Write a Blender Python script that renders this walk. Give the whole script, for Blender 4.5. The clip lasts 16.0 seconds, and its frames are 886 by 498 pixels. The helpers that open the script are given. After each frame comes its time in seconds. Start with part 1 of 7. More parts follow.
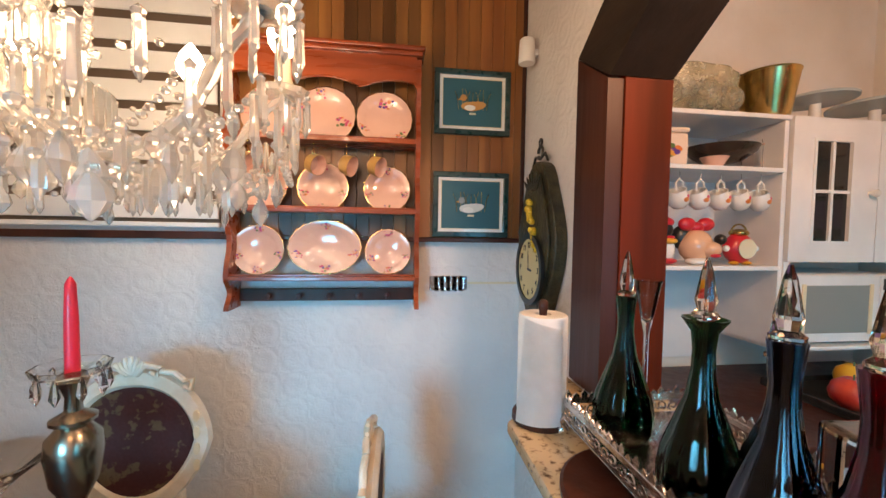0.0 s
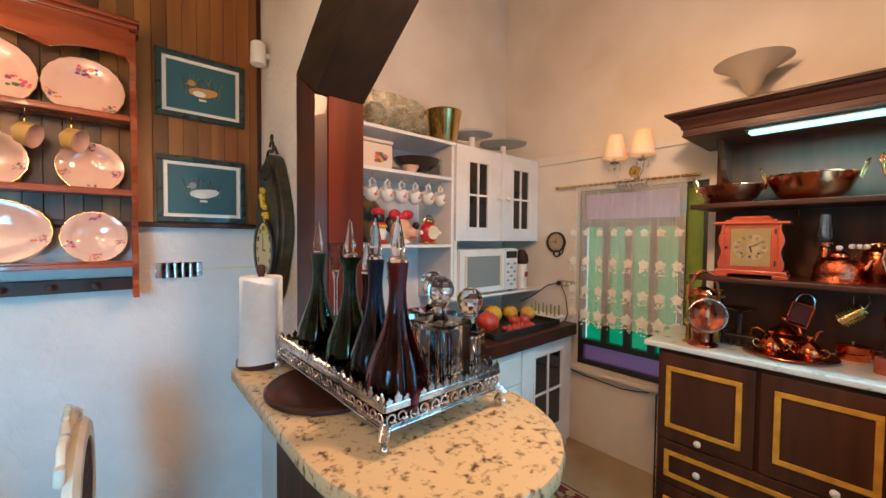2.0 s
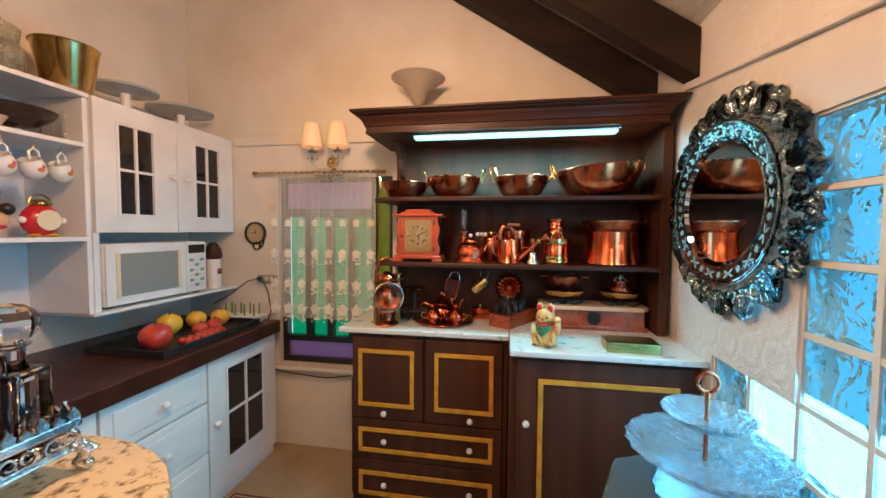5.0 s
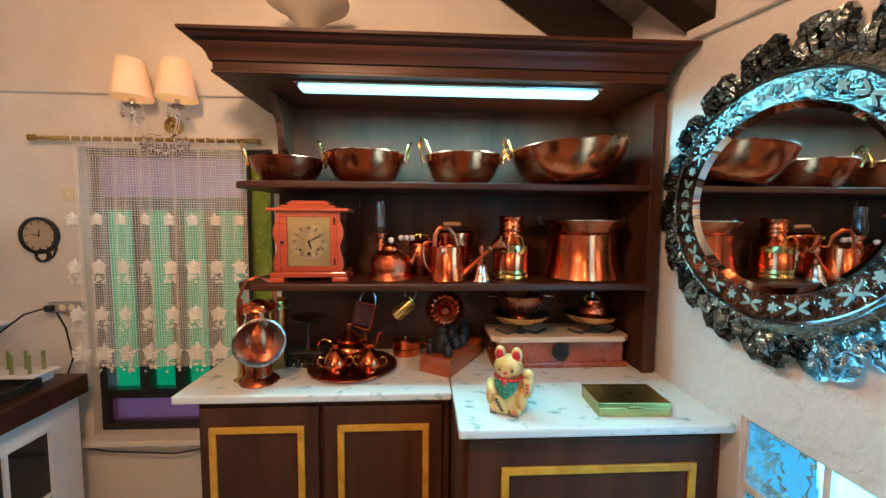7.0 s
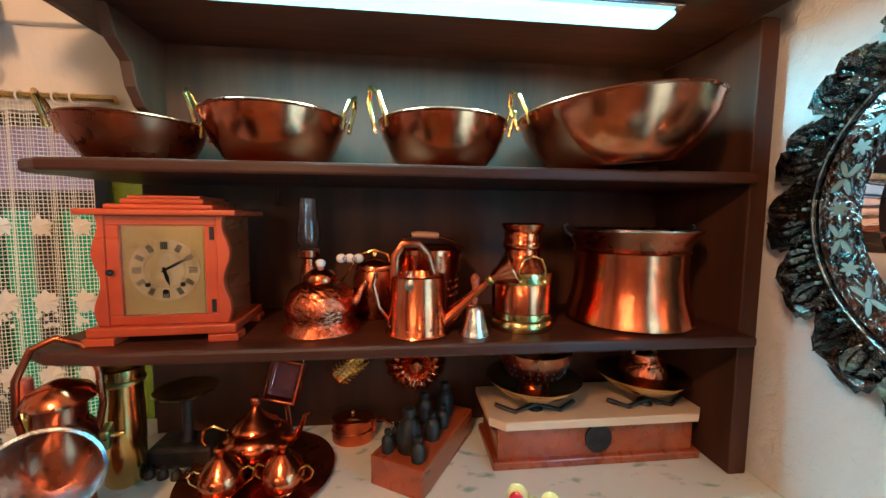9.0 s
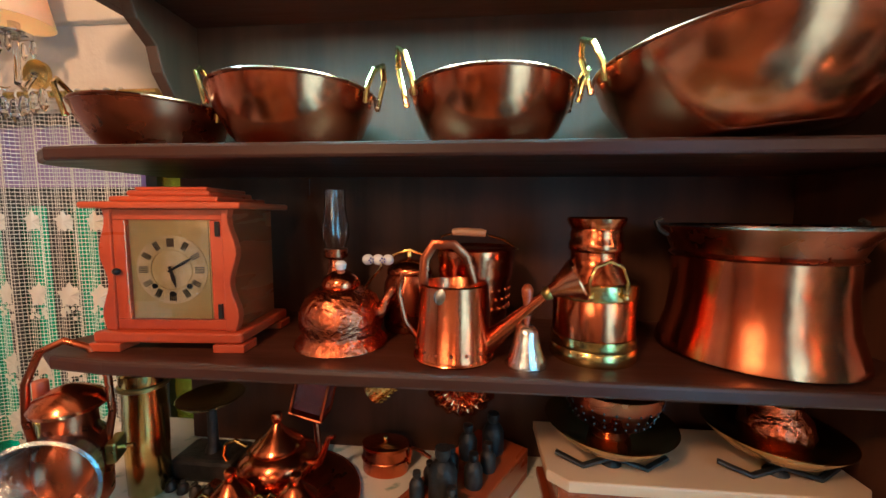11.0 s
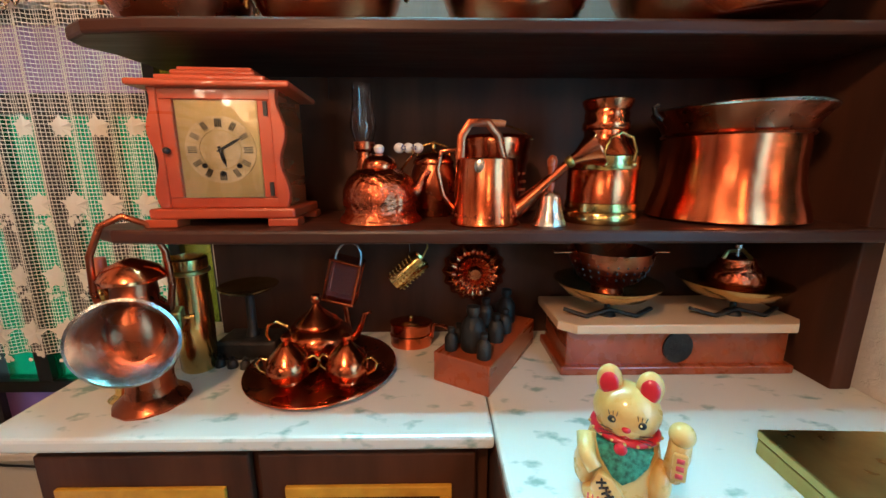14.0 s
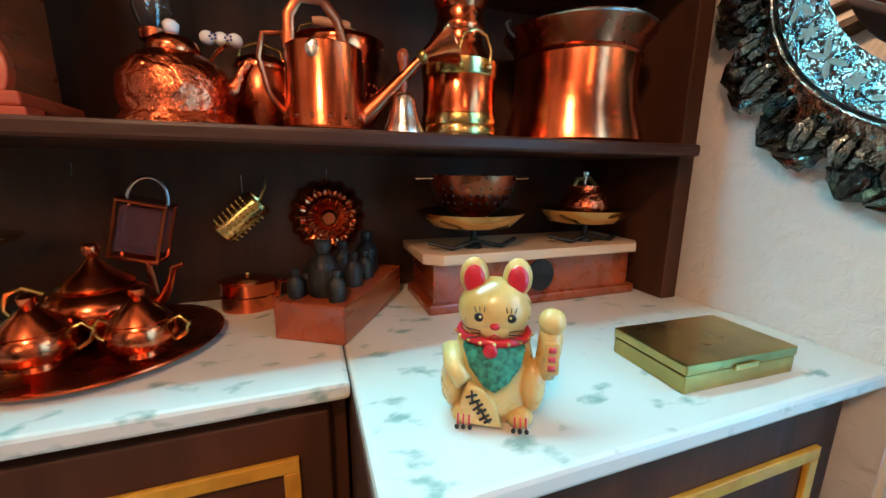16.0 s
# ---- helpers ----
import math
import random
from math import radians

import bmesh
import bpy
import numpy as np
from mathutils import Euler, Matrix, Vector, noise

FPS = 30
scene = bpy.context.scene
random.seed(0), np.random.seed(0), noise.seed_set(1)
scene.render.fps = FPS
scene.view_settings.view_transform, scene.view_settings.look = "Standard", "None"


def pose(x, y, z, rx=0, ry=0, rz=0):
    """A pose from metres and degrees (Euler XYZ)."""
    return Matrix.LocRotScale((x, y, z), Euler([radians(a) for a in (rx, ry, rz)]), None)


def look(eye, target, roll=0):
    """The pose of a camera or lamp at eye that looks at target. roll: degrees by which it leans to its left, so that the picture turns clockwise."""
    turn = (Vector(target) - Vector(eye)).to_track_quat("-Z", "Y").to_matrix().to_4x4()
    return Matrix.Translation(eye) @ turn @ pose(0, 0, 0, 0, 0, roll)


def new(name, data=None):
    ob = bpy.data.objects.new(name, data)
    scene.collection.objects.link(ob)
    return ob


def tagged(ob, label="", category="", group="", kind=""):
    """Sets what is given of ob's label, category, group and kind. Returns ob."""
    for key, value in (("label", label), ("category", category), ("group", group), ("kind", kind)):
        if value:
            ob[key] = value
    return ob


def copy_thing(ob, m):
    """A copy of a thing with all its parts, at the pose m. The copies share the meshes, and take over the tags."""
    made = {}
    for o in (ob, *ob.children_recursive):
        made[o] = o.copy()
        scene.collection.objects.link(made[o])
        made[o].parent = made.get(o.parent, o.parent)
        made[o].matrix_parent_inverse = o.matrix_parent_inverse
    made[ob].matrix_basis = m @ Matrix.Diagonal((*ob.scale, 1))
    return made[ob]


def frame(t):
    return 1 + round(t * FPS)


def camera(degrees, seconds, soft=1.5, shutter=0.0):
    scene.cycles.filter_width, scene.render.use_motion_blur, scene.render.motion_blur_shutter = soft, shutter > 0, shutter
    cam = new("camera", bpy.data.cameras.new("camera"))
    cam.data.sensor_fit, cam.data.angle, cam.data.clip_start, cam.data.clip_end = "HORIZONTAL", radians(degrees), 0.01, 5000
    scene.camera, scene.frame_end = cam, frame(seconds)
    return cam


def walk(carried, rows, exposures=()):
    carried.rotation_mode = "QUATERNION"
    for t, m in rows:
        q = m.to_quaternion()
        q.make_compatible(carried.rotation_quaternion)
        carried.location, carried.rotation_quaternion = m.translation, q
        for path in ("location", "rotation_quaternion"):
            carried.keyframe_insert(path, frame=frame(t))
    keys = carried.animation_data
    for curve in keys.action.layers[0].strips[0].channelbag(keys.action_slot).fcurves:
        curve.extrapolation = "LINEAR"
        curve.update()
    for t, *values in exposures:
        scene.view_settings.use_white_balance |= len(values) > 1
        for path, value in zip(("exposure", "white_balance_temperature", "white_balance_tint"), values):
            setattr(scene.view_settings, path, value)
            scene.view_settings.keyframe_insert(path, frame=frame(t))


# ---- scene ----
cam = camera(99.1, 16.0)
PATH = [
    (0, (1.083, 2.315, 1.434), (1.346, 4.296, 1.349), 0.9),
    (0.5, (1.112, 2.247, 1.405), (1.562, 4.195, 1.336), 1.0),
    (1, (1.118, 2.144, 1.389), (1.88, 3.992, 1.328), 0.7),
    (1.5, (1.099, 2.06, 1.39), (2.168, 3.749, 1.326), 0.5),
    (2, (1.116, 1.991, 1.365), (2.429, 3.498, 1.301), 0.5),
    (2.5, (1.155, 1.994, 1.366), (2.711, 3.249, 1.283), 0.4),
    (3, (1.188, 1.997, 1.358), (2.926, 2.983, 1.266), 0.5),
    (3.5, (1.198, 1.998, 1.354), (3.048, 2.75, 1.258), 0.5),
    (4, (1.208, 1.955, 1.35), (3.119, 2.538, 1.265), 0.5),
    (4.5, (1.218, 1.906, 1.357), (3.164, 2.361, 1.265), 0.4),
    (4.7, (1.24, 1.897, 1.355), (3.195, 2.309, 1.264), 0.4),
    (6.8, (1.864, 1.989, 1.403), (3.855, 1.885, 1.246), 0.4),
    (7, (1.898, 1.974, 1.4), (3.89, 1.87, 1.255), 0.4),
    (7.5, (2.034, 1.975, 1.4), (4.023, 1.837, 1.242), 0.5),
    (8, (2.206, 1.983, 1.414), (4.191, 1.802, 1.25), 0.5),
    (8.2, (2.254, 1.978, 1.423), (4.234, 1.757, 1.252), 0.6),
    (10.3, (2.558, 1.846, 1.433), (4.55, 1.733, 1.289), 0.2),
    (10.5, (2.563, 1.856, 1.43), (4.556, 1.801, 1.278), 0.3),
    (11, (2.571, 1.859, 1.422), (4.555, 2.034, 1.242), 0.3),
    (11.5, (2.567, 1.876, 1.42), (4.524, 2.198, 1.163), 0.2),
    (12, (2.565, 1.895, 1.417), (4.483, 2.356, 1.088), -0.1),
    (12.5, (2.579, 1.905, 1.412), (4.473, 2.43, 1.044), -0.0),
    (13, (2.556, 1.911, 1.395), (4.448, 2.435, 1.013), -0.0),
    (13.5, (2.499, 1.951, 1.358), (4.429, 2.291, 0.959), -0.1),
    (14, (2.467, 1.977, 1.301), (4.424, 1.949, 0.889), -0.0),
    (14.5, (2.483, 1.968, 1.234), (4.41, 1.622, 0.827), 0.4),
    (15, (2.515, 1.945, 1.181), (4.401, 1.422, 0.768), 0.5),
    (15.5, (2.53, 1.932, 1.165), (4.391, 1.328, 0.754), 0.6),
    (16, (2.539, 1.924, 1.155), (4.385, 1.27, 0.746), 0.6),
]
walk(cam, [(t, look(eye, target, roll)) for t, eye, target, roll in PATH])

# ---- world and lights ----
world = bpy.data.worlds.new("world")
scene.world = world
world.use_nodes = True
_wn = world.node_tree.nodes
_sky = _wn.new("ShaderNodeTexSky")
_sky.sky_type, _sky.sun_disc = "NISHITA", False
_sky.sun_elevation, _sky.sun_rotation = radians(40), radians(160)
world.node_tree.links.new(_sky.outputs[0], _wn["Background"].inputs[0])
_wn["Background"].inputs[1].default_value = 0.12
sun = new("sun", bpy.data.lights.new("sun", "SUN"))
sun.data.energy, sun.data.angle, sun.data.color = 3.0, radians(0.6), (1, 0.95, 0.88)
sun.matrix_world = look((1.0, -4.0, 4.5), (1.5, 1.0, 0.5))


def lamp(name, kind, power, color, where, target=None, size=0.1, size_y=0.1):
    ob = new(name, bpy.data.lights.new(name, kind))
    ob.data.energy, ob.data.color = power, color
    if kind == "AREA":
        ob.data.shape, ob.data.size, ob.data.size_y = "RECTANGLE", size, size_y
    else:
        ob.data.shadow_soft_size = size
    ob.matrix_world = look(where, target) if target else pose(*where)
    return ob


WARM, TUBE, DAY = (1.0, 0.62, 0.36), (0.22, 0.80, 1.0), (0.16, 0.62, 1.0)
lamp("hutch_tube_light", "AREA", 18, TUBE, (3.11, 1.89, 1.795), (3.1099, 1.89, 0), 0.05, 0.9)
lamp("chandelier_light", "POINT", 20, WARM, (0.45, 2.97, 1.84), size=0.25)
# unseen warm lamp without a fixture, set mid-room to reach under the hutch shelves
lamp("unseen_kitchen_light", "POINT", 57, (1.0, 0.56, 0.31), (2.0, 2.35, 2.15), size=0.08)
# added warm fill for the dining wall; no lamp hangs here
lamp("dining_fill_light", "POINT", 14, (1.0, 0.50, 0.24), (0.9, 1.75, 2.0), size=0.08)
for _y in (2.862, 3.018):
    lamp("sconce_light", "POINT", 0.25, WARM, (3.343, _y, 1.90), size=0.02)
lamp("glass_block_daylight", "AREA", 13, DAY, (2.25, 1.21, 1.2), (2.25, 3, 0.9), 0.7, 0.9)
lamp("dining_window_daylight", "AREA", 11, DAY, (0.2, 1.3, 1.2), (0.95, 3.95, 0.35), 0.6, 0.6).data.spread = radians(75)

# ---- materials ----


def mat(name, color, rough=0.5, metal=0.0, **kw):
    m = bpy.data.materials.new(name)
    m.use_nodes = True
    b = m.node_tree.nodes["Principled BSDF"]
    b.inputs["Base Color"].default_value = (*color, 1)
    b.inputs["Roughness"].default_value = rough
    b.inputs["Metallic"].default_value = metal
    for k, v in kw.items():
        b.inputs[{"transmission": "Transmission Weight", "coat": "Coat Weight", "ior": "IOR", "sss": "Subsurface Weight",
                  "alpha": "Alpha", "emit": "Emission Strength"}[k]].default_value = v
    if "emit" in kw:
        b.inputs["Emission Color"].default_value = (*color, 1)
    return m


def node(m, kind, **kw):
    n = m.node_tree.nodes.new(kind)
    for k, v in kw.items():
        n.inputs[k].default_value = v
    return n


def link(m, a, b):
    m.node_tree.links.new(a, b)


def coords(m, scale=(1, 1, 1)):
    tc = m.node_tree.nodes.new("ShaderNodeTexCoord")
    mp = m.node_tree.nodes.new("ShaderNodeMapping")
    mp.inputs["Scale"].default_value = scale
    link(m, tc.outputs["Object"], mp.inputs["Vector"])
    return mp.outputs[0]


def vary(m, c1, c2, scale=8.0, detail=6.0, stretch=(1, 1, 1), lo=0.35, hi=0.65, rough=0.12, bump=0.0, bscale=None, random_amount=0.0):
    """Colour between c1 and c2 by noise at two scales; roughness and bump with it."""
    b = m.node_tree.nodes["Principled BSDF"]
    v = coords(m, stretch)
    n1 = node(m, "ShaderNodeTexNoise", Scale=scale, Detail=detail)
    link(m, v, n1.inputs["Vector"])
    rmp = m.node_tree.nodes.new("ShaderNodeValToRGB")
    rmp.color_ramp.elements[0].position, rmp.color_ramp.elements[1].position = lo, hi
    rmp.color_ramp.elements[0].color, rmp.color_ramp.elements[1].color = (*c1, 1), (*c2, 1)
    link(m, n1.outputs[0], rmp.inputs[0])
    out = rmp.outputs[0]
    if random_amount:
        oi = m.node_tree.nodes.new("ShaderNodeObjectInfo")
        mr = node(m, "ShaderNodeMapRange", **{"To Min": 1 - random_amount, "To Max": 1 + random_amount})
        link(m, oi.outputs["Random"], mr.inputs["Value"])
        hsv = m.node_tree.nodes.new("ShaderNodeHueSaturation")
        link(m, mr.outputs[0], hsv.inputs["Value"])
        link(m, out, hsv.inputs["Color"])
        out = hsv.outputs[0]
    link(m, out, b.inputs["Base Color"])
    if rough:
        base = b.inputs["Roughness"].default_value
        mr2 = node(m, "ShaderNodeMapRange", **{"To Min": max(0.02, base - rough), "To Max": min(1, base + rough)})
        n2 = node(m, "ShaderNodeTexNoise", Scale=scale * 3.1, Detail=3.0)
        link(m, v, n2.inputs["Vector"])
        link(m, n2.outputs[0], mr2.inputs["Value"])
        link(m, mr2.outputs[0], b.inputs["Roughness"])
    if bump:
        n3 = node(m, "ShaderNodeTexNoise", Scale=bscale or scale * 5, Detail=4.0)
        link(m, v, n3.inputs["Vector"])
        bp = node(m, "ShaderNodeBump", Strength=bump, Distance=0.01)
        link(m, n3.outputs[0], bp.inputs["Height"])
        link(m, bp.outputs[0], b.inputs["Normal"])
    return m


def emboss(m, scale, strength, bright=0.0, c1=None, c2=None):
    """Raised medallions of an embossed wallpaper."""
    b = m.node_tree.nodes["Principled BSDF"]
    v = coords(m)
    vo = node(m, "ShaderNodeTexVoronoi", Scale=scale, Randomness=0.12)
    link(m, v, vo.inputs["Vector"])
    ma = m.node_tree.nodes.new("ShaderNodeMath")
    ma.operation, ma.inputs[1].default_value = "MULTIPLY", 26.0
    link(m, vo.outputs["Distance"], ma.inputs[0])
    si = m.node_tree.nodes.new("ShaderNodeMath")
    si.operation = "SINE"
    link(m, ma.outputs[0], si.inputs[0])
    n3 = node(m, "ShaderNodeTexNoise", Scale=scale * 7, Detail=5.0, Distortion=1.2)
    link(m, v, n3.inputs["Vector"])
    mix = m.node_tree.nodes.new("ShaderNodeMath")
    mix.operation = "MULTIPLY_ADD"
    mix.inputs[1].default_value = 0.25
    link(m, si.outputs[0], mix.inputs[0])
    link(m, n3.outputs[0], mix.inputs[2])
    bp = node(m, "ShaderNodeBump", Strength=strength, Distance=0.004)
    link(m, mix.outputs[0], bp.inputs["Height"])
    link(m, bp.outputs[0], b.inputs["Normal"])
    return m


M = {}
M["paper"] = emboss(vary(mat("embossed wallpaper", (0.7, 0.68, 0.66), 0.5), (0.62, 0.58, 0.57), (0.74, 0.72, 0.70), 2.2), 9.0, 0.8)
M["plaster"] = vary(mat("painted plaster", (0.75, 0.70, 0.62), 0.7), (0.66, 0.60, 0.52), (0.76, 0.72, 0.66), 2.5, bump=0.35, bscale=18)
M["ceilboard"] = vary(mat("pale roof boards", (0.5, 0.47, 0.42), 0.7), (0.36, 0.34, 0.30), (0.5, 0.47, 0.42), 5, stretch=(1, 6, 1), bump=0.3)
M["beam"] = vary(mat("dark beam", (0.022, 0.012, 0.007), 0.8), (0.014, 0.008, 0.005), (0.030, 0.017, 0.010), 10, stretch=(1, 0.15, 1), bump=0.4)
M["mahog"] = vary(mat("dark mahogany", (0.04, 0.014, 0.008), 0.42), (0.032, 0.010, 0.006), (0.075, 0.024, 0.013), 14, stretch=(1, 0.12, 1), lo=0.3, hi=0.7, bump=0.08)
M["mahogv"] = vary(mat("dark mahogany upright", (0.04, 0.013, 0.007), 0.6), (0.042, 0.014, 0.007), (0.092, 0.030, 0.014), 14, stretch=(1, 1, 0.12), lo=0.3, hi=0.7, bump=0.08)
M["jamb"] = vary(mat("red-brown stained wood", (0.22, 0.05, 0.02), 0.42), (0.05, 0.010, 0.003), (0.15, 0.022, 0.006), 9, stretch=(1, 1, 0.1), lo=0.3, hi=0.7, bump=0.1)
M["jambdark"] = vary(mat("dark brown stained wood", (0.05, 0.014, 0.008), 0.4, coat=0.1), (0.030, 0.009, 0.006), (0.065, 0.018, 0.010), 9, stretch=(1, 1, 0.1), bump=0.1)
M["plank"] = vary(mat("wall planks", (0.2, 0.08, 0.03), 0.4), (0.13, 0.045, 0.012), (0.36, 0.15, 0.036), 7, stretch=(1, 1, 0.08), bump=0.12, random_amount=0.7)
M["rack"] = vary(mat("cherry wood", (0.24, 0.05, 0.018), 0.28, coat=0.4), (0.19, 0.034, 0.010), (0.38, 0.075, 0.022), 9, stretch=(0.15, 1, 1), bump=0.05)
for _m in ("beam", "mahog", "mahogv", "jamb", "jambdark"):
    M[_m].node_tree.nodes["Principled BSDF"].inputs["Specular IOR Level"].default_value = 0.28
M["jamb"].node_tree.nodes["Principled BSDF"].inputs["Specular IOR Level"].default_value = 0.1
M["white"] = vary(mat("white paint", (0.78, 0.78, 0.78), 0.35), (0.70, 0.71, 0.72), (0.80, 0.80, 0.80), 5, bump=0.04)
M["darkglass"] = mat("dark glass", (0.012, 0.013, 0.015), 0.06)
M["clear"] = mat("clear glass", (1, 1, 1), 0.0, transmission=1.0, ior=1.45)
M["yellow"] = vary(mat("ochre paint", (0.62, 0.30, 0.03), 0.4), (0.52, 0.24, 0.02), (0.70, 0.36, 0.04), 22, bump=0.05)
M["marble"] = vary(mat("white marble", (0.7, 0.68, 0.62), 0.15), (0.28, 0.40, 0.36), (0.66, 0.68, 0.63), 30, detail=12, stretch=(1, 0.55, 1), lo=0.32, hi=0.42)
M["granite"] = vary(mat("cream granite", (0.5, 0.38, 0.22), 0.18), (0.11, 0.06, 0.03), (0.60, 0.45, 0.26), 62, detail=12, lo=0.31, hi=0.47)
M["floor"] = vary(mat("worn cement floor", (0.4, 0.3, 0.18), 0.45), (0.32, 0.24, 0.14), (0.44, 0.35, 0.22), 3, bump=0.1)
M["copper"] = vary(mat("copper", (0.75, 0.26, 0.12), 0.2, 1.0), (0.52, 0.11, 0.045), (0.88, 0.25, 0.11), 9, rough=0.08, bump=0.06, bscale=30)
M["copperdark"] = vary(mat("aged copper", (0.45, 0.15, 0.08), 0.28, 1.0), (0.28, 0.065, 0.03), (0.64, 0.17, 0.08), 7, rough=0.1, bump=0.08, bscale=26)
M["hammered"] = vary(mat("hammered copper", (0.8, 0.30, 0.15), 0.2, 1.0), (0.58, 0.13, 0.06), (0.84, 0.25, 0.12), 9, rough=0.06, bump=0.5, bscale=85)
M["brass"] = vary(mat("brass", (0.72, 0.50, 0.18), 0.2, 1.0), (0.55, 0.37, 0.12), (0.80, 0.58, 0.24), 12, rough=0.08)
M["olivebrass"] = vary(mat("tarnished brass", (0.42, 0.31, 0.10), 0.3, 1.0), (0.32, 0.24, 0.08), (0.54, 0.40, 0.14), 10, rough=0.08)
M["silver"] = vary(mat("silver", (0.72, 0.72, 0.72), 0.22, 1.0), (0.38, 0.37, 0.36), (0.80, 0.80, 0.80), 30, rough=0.1, bump=0.1)
M["porcelain"] = mat("white porcelain", (0.8, 0.78, 0.74), 0.12, coat=0.3)
M["pink"] = vary(mat("pale pink porcelain", (0.78, 0.55, 0.46), 0.1, coat=0.4), (0.68, 0.40, 0.31), (0.74, 0.47, 0.37), 4, rough=0.03)
M["black"] = mat("black paint", (0.012, 0.012, 0.012), 0.35)
M["iron"] = vary(mat("cast iron", (0.035, 0.033, 0.032), 0.5, 0.4), (0.010, 0.010, 0.010), (0.035, 0.030, 0.027), 30, bump=0.2)
M["steel"] = mat("steel", (0.6, 0.6, 0.6), 0.25, 1.0)
M["red"] = mat("red paint", (0.55, 0.015, 0.03), 0.3, coat=0.3)
M["cream"] = mat("cream", (0.72, 0.62, 0.42), 0.5)
M["clockred"] = vary(mat("orange-red varnished wood", (0.5, 0.07, 0.025), 0.32, coat=0.3), (0.38, 0.045, 0.015), (0.58, 0.09, 0.03), 9, stretch=(1, 0.2, 1), bump=0.05)
M["shade"] = mat("cream lamp shade", (0.75, 0.66, 0.52), 0.8, sss=0.2)
M["mirror"] = mat("mirror glass", (0.82, 0.86, 0.86), 0.015, 1.0)
M["tube"] = mat("lit diffuser", (0.42, 0.93, 1.0), 0.4, emit=1.7)
M["greenglass"] = mat("green window glass", (0.0, 0.46, 0.21), 0.12, transmission=0.8)
M["purpleglass"] = mat("purple window glass", (0.30, 0.14, 0.36), 0.3, transmission=0.6)
M["oliveglass"] = vary(mat("yellow-green textured glass", (0.28, 0.28, 0.02), 0.2, transmission=0.6), (0.18, 0.2, 0.01), (0.36, 0.33, 0.03), 40, bump=0.5)
M["lace"] = mat("white lace", (0.84, 0.81, 0.74), 0.9)


def glassblock():
    m = mat("glass block", (0.55, 0.90, 1.0), 0.08, transmission=0.9, ior=1.3)
    b = m.node_tree.nodes["Principled BSDF"]
    w = node(m, "ShaderNodeTexNoise", Scale=9.0, Detail=1.0, Distortion=2.5)
    link(m, coords(m), w.inputs["Vector"])
    bp = node(m, "ShaderNodeBump", Strength=0.9, Distance=0.02)
    link(m, w.outputs[0], bp.inputs["Height"])
    link(m, bp.outputs[0], b.inputs["Normal"])
    return m


M["block"] = glassblock()
M["daylight"] = mat("bright garden daylight", (0.06, 0.58, 0.95), 1.0, emit=0.8)

# ---- geometry helpers ----


def bx(x0, x1, y0, y1, z0, z1, bev=0.0, bm=None, seg=2):
    bm = bm or bmesh.new()
    m = Matrix.Translation(((x0 + x1) / 2, (y0 + y1) / 2, (z0 + z1) / 2)) @ Matrix.Diagonal((abs(x1 - x0), abs(y1 - y0), abs(z1 - z0), 1))
    r = bmesh.ops.create_cube(bm, size=1, matrix=m)
    if bev:
        es = list({e for v in r["verts"] for e in v.link_edges})
        bmesh.ops.bevel(bm, geom=es, offset=bev, segments=seg, affect="EDGES", profile=0.5)
    return bm


def lathe(prof, n=32, bm=None, at=(0, 0, 0), fx=1.0, fy=1.0, wave=None):
    """Turns (radius, height) pairs round z. wave: (count, depth) of fluting."""
    bm = bm or bmesh.new()
    rings = []
    for r, z in prof:
        ring = []
        for i in range(n):
            a = 2 * math.pi * i / n
            k = r * (1 + (wave[1] * math.cos(wave[0] * a) if wave else 0))
            ring.append(bm.verts.new((at[0] + fx * k * math.cos(a), at[1] + fy * k * math.sin(a), at[2] + z)))
        rings.append(ring)
    for a, b in zip(rings, rings[1:]):
        for i in range(n):
            bm.faces.new((a[i], a[(i + 1) % n], b[(i + 1) % n], b[i]))
    if prof[0][0] > 0.0005:
        bm.faces.new(rings[0][::-1])
    if prof[-1][0] > 0.0005:
        bm.faces.new(rings[-1])
    return bm


def pot(prof, th=0.003):
    """A hollow vessel: the outer profile and back down inside."""
    return prof + [(max(r - th, 0.001), z + (th if i == len(prof) - 1 else 0)) for i, (r, z) in reversed(list(enumerate(prof)))]


def tube(pts, r, n=8, bm=None, closed=False, flat=1.0):
    """A round rod along points; r a number or one radius a point."""
    bm = bm or bmesh.new()
    pts = [Vector(p) for p in pts]
    k = len(pts)
    rings, up = [], None
    for i, p in enumerate(pts):
        a = pts[(i - 1) % k] if closed or i else pts[0]
        b = pts[(i + 1) % k] if closed or i < k - 1 else pts[-1]
        d = (b - a).normalized()
        if up is None:
            up = Vector((0, 0, 1)) if abs(d.z) < 0.9 else Vector((1, 0, 0))
        s = d.cross(up).normalized()
        up = s.cross(d).normalized()
        rr = r[i] if isinstance(r, (list, tuple)) else r
        rings.append([bm.verts.new(p + rr * (math.cos(2 * math.pi * j / n) * s + flat * math.sin(2 * math.pi * j / n) * up)) for j in range(n)])
    for i in range(k if closed else k - 1):
        a, b = rings[i], rings[(i + 1) % k]
        for j in range(n):
            bm.faces.new((a[j], b[j], b[(j + 1) % n], a[(j + 1) % n]))
    if not closed:
        bm.faces.new(rings[0])
        bm.faces.new(rings[-1][::-1])
    return bm


